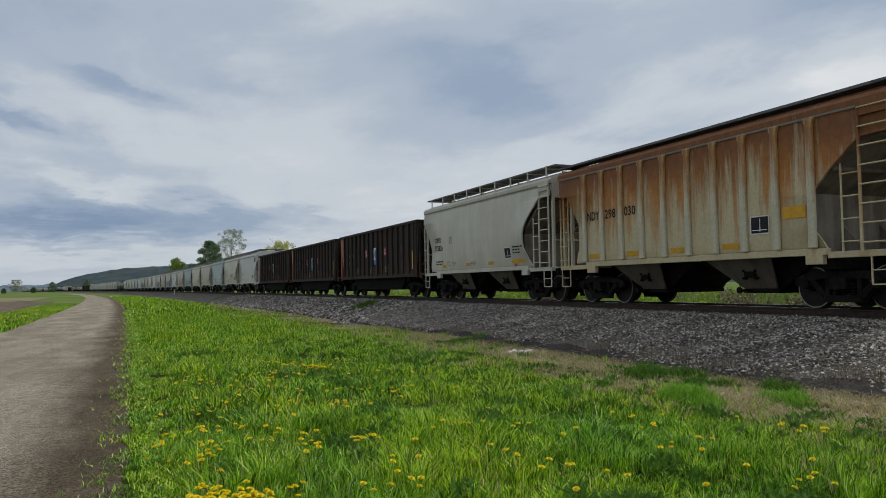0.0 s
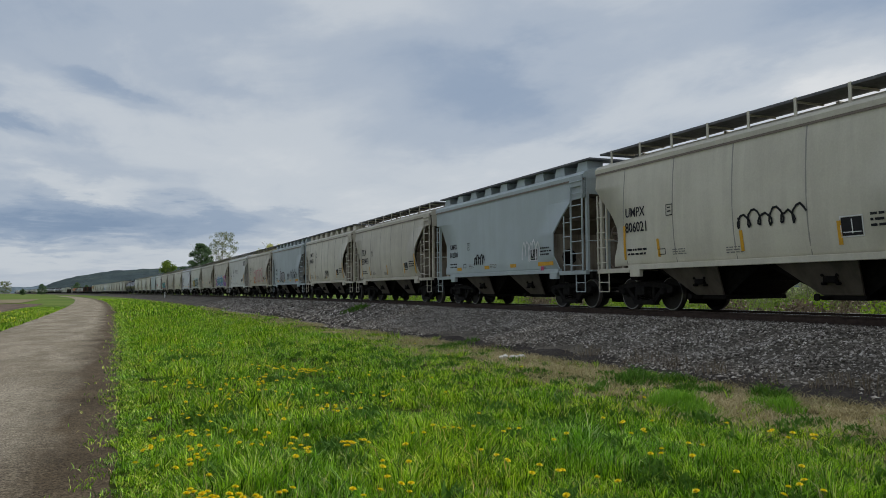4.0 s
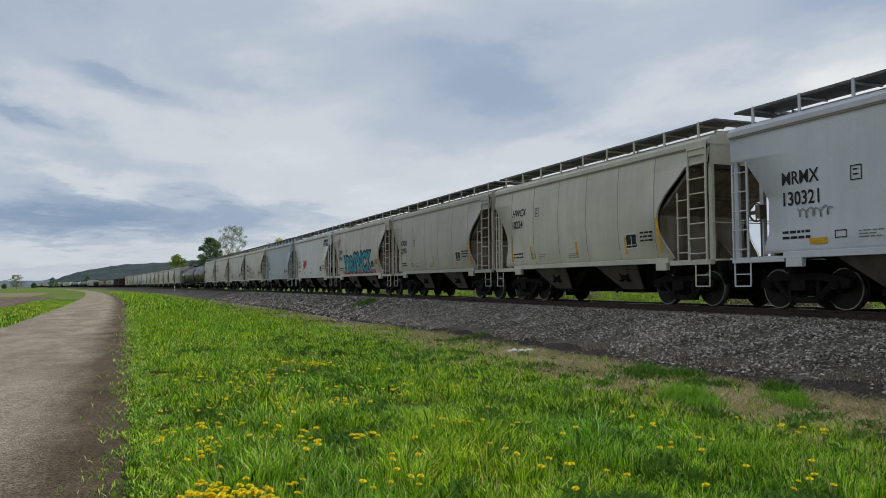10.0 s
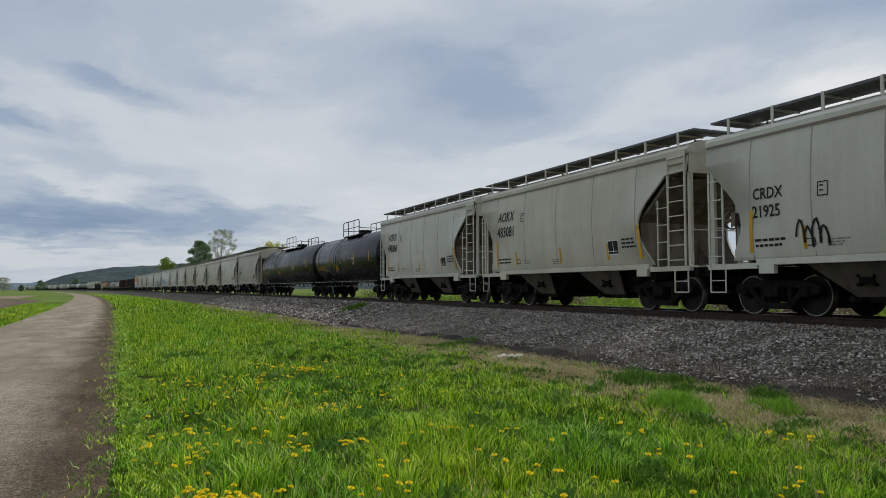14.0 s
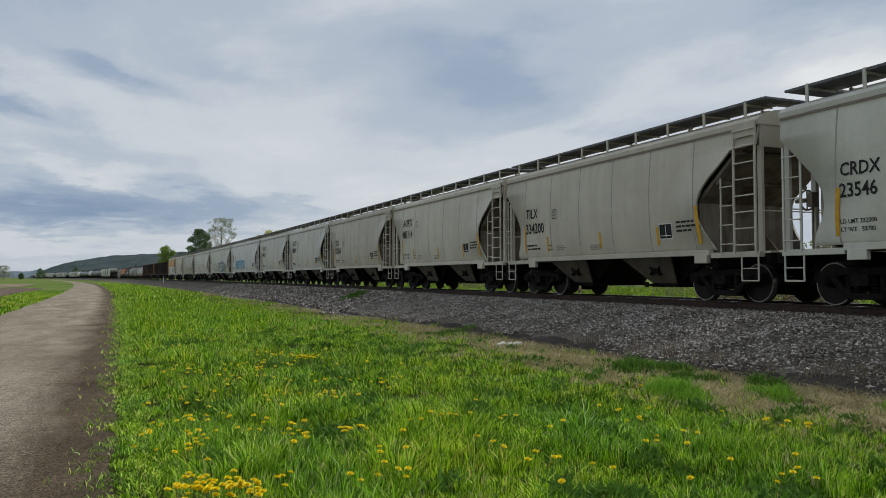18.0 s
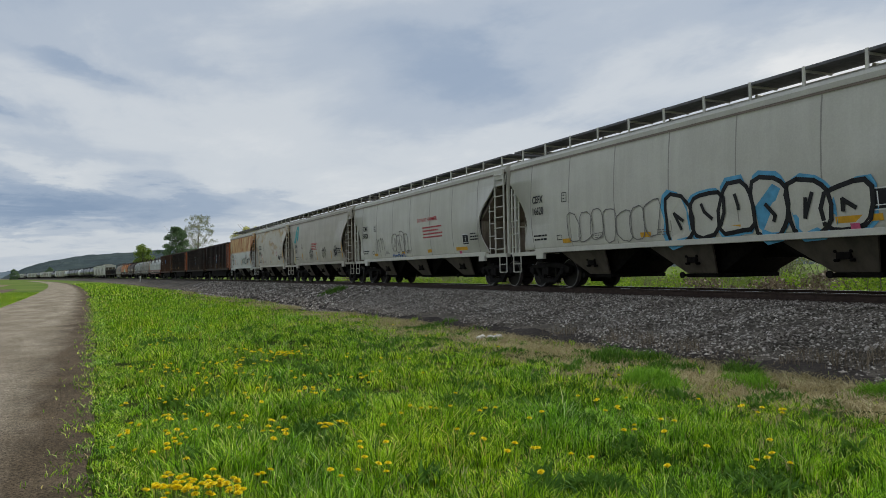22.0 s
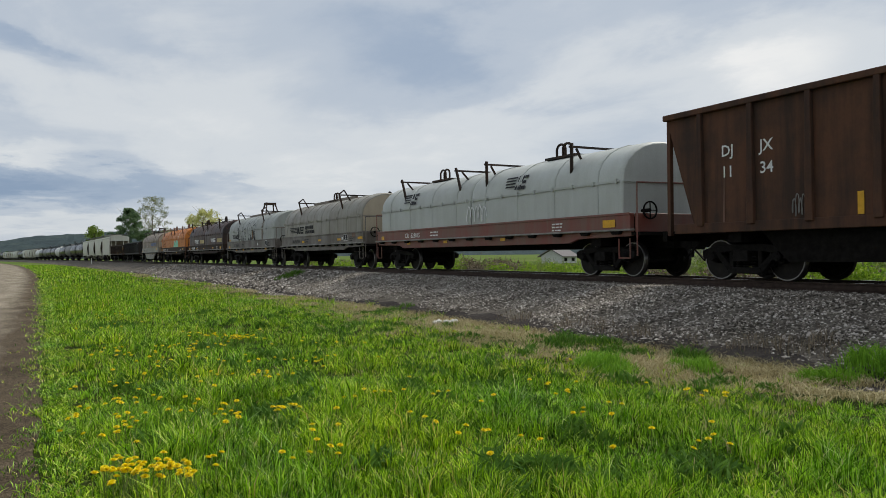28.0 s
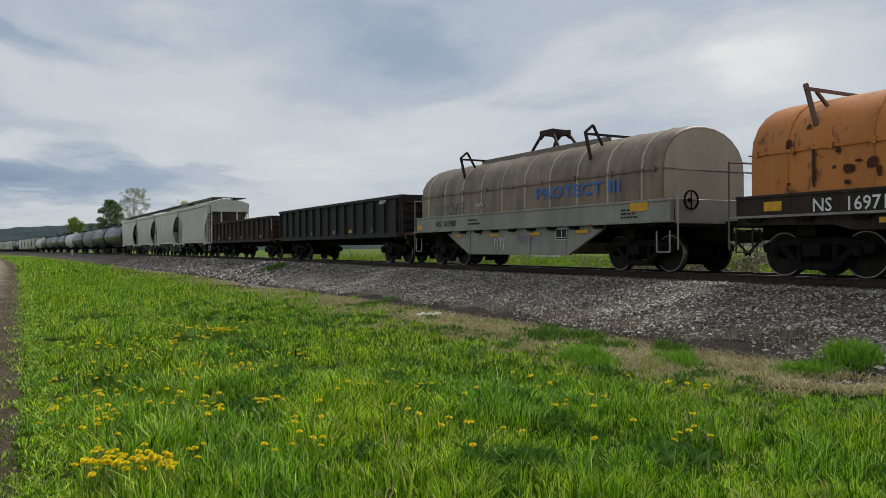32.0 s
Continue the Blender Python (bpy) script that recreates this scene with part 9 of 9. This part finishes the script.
def spray(car, strokes, mat, width, label):
    """Hand-sprayed lines on a hood, each a chain of (y, z)."""
    for pts in strokes:
        line = []
        for (y0, z0), (y1, z1) in zip(pts, pts[1:]):
            n = max(1, int(math.hypot(y1 - y0, z1 - z0) / 0.12))
            line += [(y0 + (y1 - y0) * i / n, z0 + (z1 - z0) * i / n) for i in range(n)]
        mark(car, "graffiti_stroke", stroke_polys(line + [pts[-1]], width), mat, HD, label, 0.02)


M["fadedlabel"] = paint("faded_label_paint", (0.50, 0.40, 0.15), grime=(0.12, 0.05, 0.03), amount=0.7, rust=0.3)
M["ruststreak"] = plain("brown_rust_run", (0.17, 0.115, 0.07), 0.85, vary=0.6, scale=3.0)
coil_marks(CARS[60], "CR", "628015", M["whitepaint"], 5.35, 4.8, 1.32, 0.18, ((7.8, 1.28, 0.3, 0.16), (5.2, 1.05, 0.3, 0.1), (2.0, 1.05, 0.3, 0.1), (-2.0, 1.05, 0.3, 0.1), (-7.2, 1.30, 0.5, 0.2)), 60)
for y in (5.6, -2.2):
    horse_emblem(CARS[60], y, 2.65, 0.45, M["black"], HD, 1.25)
scrawl(CARS[60], 0.2, 1.75, 1.3, 0.6, M["spray_white"], HD, 61, 0.05, 5)
coil_marks(CARS[61], "NS", "163955", M["black"], 4.42, 3.92, 1.36, 0.21, ((2.57, 1.36, 0.42, 0.11), (-0.27, 1.40, 0.43, 0.10), (-3.22, 1.38, 0.51, 0.11), (-5.98, 1.39, 0.6, 0.12)), 62)
horse_emblem(CARS[61], 5.0, 1.90, 0.38, M["black"], HD, 2.65)
for z, n, h in ((2.11, 7, 0.19), (1.88, 8, 0.17)):
    for j in range(n):
        mark(CARS[61], "emblem_bar", rect(2.07 - j * 0.20, z, 0.15, h, -0.15), M["black"], HD, "heavy black slanted letter shape")
placard(CARS[61], -4.15, 1.38, 0.44, 0.27, SL)
mark(CARS[61], "patch_plate", rect(-5.24, 1.50, 0.41, 0.22), M["rustgear"], SL, "rusty brown patch plate", 0.02)
mark(CARS[61], "stencil_patch", rect(-3.82, 1.42, 0.22, 0.12), M["whitepaint"], SL, "small white stencil patch")
coil_marks(CARS[62], "NS", "165375", M["black"], 4.40, 3.78, 1.34, 0.25, ((6.03, 1.27, 0.40, 0.14), (3.8, 1.06, 0.35, 0.09), (1.77, 1.04, 0.40, 0.09), (-0.71, 1.05, 0.52, 0.10), (-4.13, 1.07, 0.47, 0.11)), 63, 1.05)
mark(CARS[62], "reflector", rect(6.0, 1.80, 0.55, 0.12), M["yellow"], HD, "yellow reflective strip")
horse_emblem(CARS[62], 4.96, 1.92, 0.34, M["black"], HD)
placard(CARS[62], -4.43, 1.38, 0.5, 0.26, SL)
mark(CARS[62], "stencil_patch", rect(-2.40, 1.38, 0.20, 0.16), M["whitepaint"], SL, "small white stencil patch")
spray(CARS[62], [[(3.44, 2.56), (3.46, 2.87), (3.38, 2.50)], [(3.20, 2.60), (3.12, 2.20), (2.91, 1.85), (3.00, 2.45), (3.05, 2.95), (2.98, 3.05)], [(2.91, 2.35), (2.80, 2.05), (2.72, 1.76)], [(2.66, 2.30), (2.55, 2.36), (2.50, 2.10), (2.62, 2.08)],
                 [(2.72, 1.79), (2.40, 1.90), (2.16, 2.13), (2.14, 1.77)], [(1.86, 2.81), (1.92, 2.60), (1.86, 2.43), (1.70, 2.50), (1.66, 2.73), (1.82, 2.82)], [(2.1, 3.0), (1.95, 2.92)],
                 [(0.70, 3.10), (0.80, 2.86), (0.91, 2.62), (0.72, 2.60)], [(1.29, 2.54), (1.05, 2.66), (0.85, 2.60), (0.80, 2.45)], [(1.45, 2.05), (1.29, 2.30), (1.10, 2.40), (0.80, 2.26)], [(1.15, 2.25), (0.95, 2.05), (1.15, 2.10)],
                 [(1.75, 2.02), (1.55, 1.95), (1.69, 1.77)], [(0.29, 2.89), (0.33, 2.45), (0.20, 2.10), (0.09, 1.77)], [(0.30, 2.95), (0.05, 3.0), (0.0, 2.85)], [(-0.35, 3.15), (-0.30, 2.90), (-0.25, 2.65), (-0.35, 2.46)],
                 [(-0.21, 2.18), (-0.40, 1.95), (-0.52, 2.10), (-0.67, 1.76)], [(-0.20, 1.78), (-0.40, 1.86), (-0.45, 2.25)], [(-0.76, 2.69), (-0.80, 2.50), (-1.04, 2.39), (-1.10, 2.60), (-0.76, 2.69)], [(-1.04, 2.68), (-1.03, 2.85), (-1.01, 3.06)],
                 [(-0.80, 2.45), (-0.90, 2.20), (-1.05, 2.00), (-1.30, 1.89), (-1.50, 2.05), (-1.64, 2.33), (-1.35, 2.38), (-1.22, 2.17)], [(-1.20, 2.28), (-1.62, 2.22)], [(-1.22, 2.12), (-1.58, 2.12)], [(-1.40, 2.36), (-1.38, 1.96)],
                 [(-1.14, 2.76), (-1.40, 2.84), (-1.70, 2.76), (-1.77, 2.55)], [(-1.55, 2.80), (-1.60, 3.00), (-1.67, 3.17), (-1.75, 3.12)], [(-1.43, 1.74), (-1.64, 2.03), (-1.76, 1.76)]], M["spray_black"], 0.040, "thin black sprayed line with drips")
rr = random.Random(4)
for y, z, w in ((2.72, 1.79, 0.18), (2.16, 1.79, 0.20), (1.69, 1.79, 0.30), (0.98, 1.79, 0.22), (0.12, 1.79, 0.26), (-0.40, 1.79, 0.34), (-0.72, 1.79, 0.24), (-1.60, 1.77, 0.32)):
    mark(CARS[62], "paint_drip", [[(y + w / 2, z), (y - w / 2, z), (y - w * 0.1, z + w * rr.uniform(0.7, 1.3))]], M["spray_black"], HD, "black sprayed blot", 0.02)
for _ in range(16):
    mark(CARS[62], "paint_drip", rect(rr.uniform(-1.8, 4.6), 1.77, 0.016, rr.uniform(0.15, 0.6)), M["spray_black"], HD, "thin black paint run", 0.017)
mark(CARS[62], "rust_blot", [blob_letter(rr, -0.86, 1.80, 0.42, 0.62, 12)], M["ruststreak"], HD, "brown rust blot", 0.014)
for y, w in ((-3.46, 0.07), (-3.60, 0.05), (-3.68, 0.07), (3.16, 0.05), (3.06, 0.03)):
    mark(CARS[62], "rust_streak", rect(y, 1.77, w, 1.25 if y < 0 else 1.15), M["ruststreak"] if y < 0 else M["spray_black"], HD, "rust run below a stacking frame", 0.015)
coil_marks(CARS[63], "NS", "169894", M["whitepaint"], 5.63, 4.99, 1.29, 0.24, ((6.83, 1.27, 0.47, 0.20), (3.43, 1.33, 0.46, 0.09), (0.31, 1.32, 0.4, 0.09), (-3.4, 1.33, 0.46, 0.09), (-6.3, 1.27, 0.47, 0.20)), 64, 0.95)
text(CARS[63], "AMF", 5.93, 1.86, 0.28, M["greytext"], HD, 0.1, -0.006, 1.1, "thin white chalked letters", "graffiti", 0.016)
spray(CARS[63], [[(6.57, 2.55), (6.40, 2.80), (6.20, 2.60), (6.30, 2.45), (6.55, 2.52)], [(6.05, 2.80), (6.02, 2.50)], [(5.85, 2.78), (5.70, 2.60), (5.85, 2.48)], [(5.45, 2.70), (5.20, 2.88), (4.85, 2.75), (4.72, 2.50), (5.00, 2.36), (5.35, 2.45), (5.45, 2.70)], [(5.25, 2.60), (5.10, 2.72), (5.05, 2.50)]], M["greytext"], 0.022, "thin chalked scrawl")
for y in (4.36, -2.7):
    horse_emblem(CARS[63], y, 1.85, 0.33, M["whitepaint"], HD, 1.82)
for y, w in ((1.78, 1.69), (-5.2, 1.69)):
    mark(CARS[63], "label_panel", rect(y, 1.82, w, 0.31), M["fadedlabel"], HD, "faded yellow label panel", 0.016)
    small_print(CARS[63], y - 0.1, 2.02, w - 0.2, 2, M["gonbrown"], HD, 0.12, 0.06, 8)
coil_marks(CARS[64], "NS", "169712", M["whitepaint"], 5.60, 4.93, 1.28, 0.25, ((6.69, 1.33, 0.42, 0.19), (4.3, 1.03, 0.4, 0.1), (-2.5, 1.03, 0.4, 0.1), (-6.2, 1.33, 0.42, 0.19)), 65, 0.95)
rr = random.Random(9)
mark(CARS[64], "paint_patch", [[(-0.9, 1.68), (-3.48, 1.68), (-3.49, 2.36), (-3.1, 2.30), (-2.6, 2.44), (-2.1, 2.10), (-1.7, 2.42), (-1.2, 2.20)]], M["spray_mint"], HD, "torn mint-green paint patch", 0.014)
mark(CARS[64], "paint_streak", rect(-3.50, 2.45, 0.10, 0.85, -0.5), M["whitepaint"], HD, "white paint streak", 0.016)
for y, z, w, h in ((-4.0, 2.30, 0.25, 0.2), (-4.25, 1.80, 0.12, 0.3), (-5.68, 1.75, 0.08, 1.0), (-6.4, 2.35, 0.25, 0.3), (-4.2, 2.95, 0.25, 0.3), (-6.4, 2.70, 0.2, 0.2), (6.2, 2.52, 0.14, 0.2), (5.62, 1.70, 0.07, 0.9), (4.98, 1.95, 0.22, 0.18), (4.52, 2.0, 0.2, 0.22), (4.35, 1.85, 0.1, 0.2), (5.2, 2.06, 0.08, 0.06)):
    mark(CARS[64], "rust_scar", [blob_letter(rr, y, z, w, h, 9)], M["rustscar"], HD, "dark rust scar", 0.016)
for i in range(30):
    mark(CARS[64], "rust_scar", [blob_letter(rr, rr.uniform(-6.6, 6.6), rr.uniform(1.70, 2.9), rr.uniform(0.03, 0.20), rr.uniform(0.03, 0.14), 9)], M["rustscar"], HD, "dark rust scar", 0.016)
for x in (-0.70, -0.46, -0.22, 0.02):
    bm = bmesh.new()
    box(bm, x, x + 0.17, -7.10, -7.06, 2.71, 2.91)
    part("emblem_bar", finish(bm, "emblem_bar"), M["rustscar"], CARS[64], "dark letter shape on the hood's end")
coil_marks(CARS[65], "NS", "165987", M["black"], 4.95, 4.42, 1.38, 0.20, ((6.44, 1.30, 0.35, 0.18), (3.56, 1.00, 0.45, 0.08), (1.29, 0.98, 0.5, 0.09), (-0.92, 0.98, 0.5, 0.09), (-3.06, 1.00, 0.55, 0.09), (-5.23, 1.50, 0.62, 0.22)), 66)
text(CARS[65], "PROTECT III", -1.18, 2.03, 0.31, M["spray_blue"], HD, 0.0, 0.02, 1.55, "faded blue lettering")
horse_emblem(CARS[65], 5.27, 1.80, 0.38, M["greytext"], HD, 2.3)
scrawl(CARS[65], 2.2, 1.85, 0.5, 0.26, M["spray_white"], HD, 69, 0.025, 4)
scrawl(CARS[65], 1.1, 0.55, 0.7, 0.42, M["spray_white"], skin_web, 67, 0.02, 4)
scrawl(CARS[65], -0.3, 0.72, 0.9, 0.26, M["spray_violet"], skin_web, 68, 0.025, 4)
placard(CARS[65], -2.20, 0.85, 0.46, 0.27, skin_web)


def motions():
    """The train runs towards the camera and past it, each car turning with the line."""
    for car, mid in TRAIN:
        rows = []
        for t in (0, 0.5, 1, 1.5, 2, 2.5, 3, 3.5, 4, 4.5, 5, 5.5, 6, 6.5, 7, 8, 9, 10, 11, 12, 13, 14, 15, 16, 17, 18, 19, 20, 21, 22, 23, 24, 25, 26, 27, 28, 29, 30, 31, 32):
            sc = mid - travelled(t)
            sc -= 1.2 * min(1.0, max(0.0, (sc - 15) / 60))
            x, y, h = along(sc)
            rows.append((t, pose(float(x), float(y), RAIL_Z, 0, 0, math.degrees(float(h)))))
        walk(car, rows)
    fly = []
    for t, az, el, r, turn in ((0, -60, 8, 3.0, 0), (29.5, -40, 10, 2.0, 0), (29.8, -3.0, 11.5, 1.1, 10), (29.9, 10.0, 10.4, 1.05, -30), (30.0, 14.28, 9.57, 1.0, -35), (30.1, 13.65, 9.60, 1.0, 5), (30.2, 10.3, 14.0, 1.0, 30), (30.4, -12.0, 22.0, 1.4, 60), (31, -60, 20, 3.0, 90), (32, -70, 20, 3.5, 90)):
        c = r * math.cos(radians(el))
        fly.append((t, pose(0.021 + c * math.sin(radians(az)), c * math.cos(radians(az)) - 0.1, 1.6 + r * math.sin(radians(el)), 0, turn, -10)))
    walk(FLY, fly)


motions()
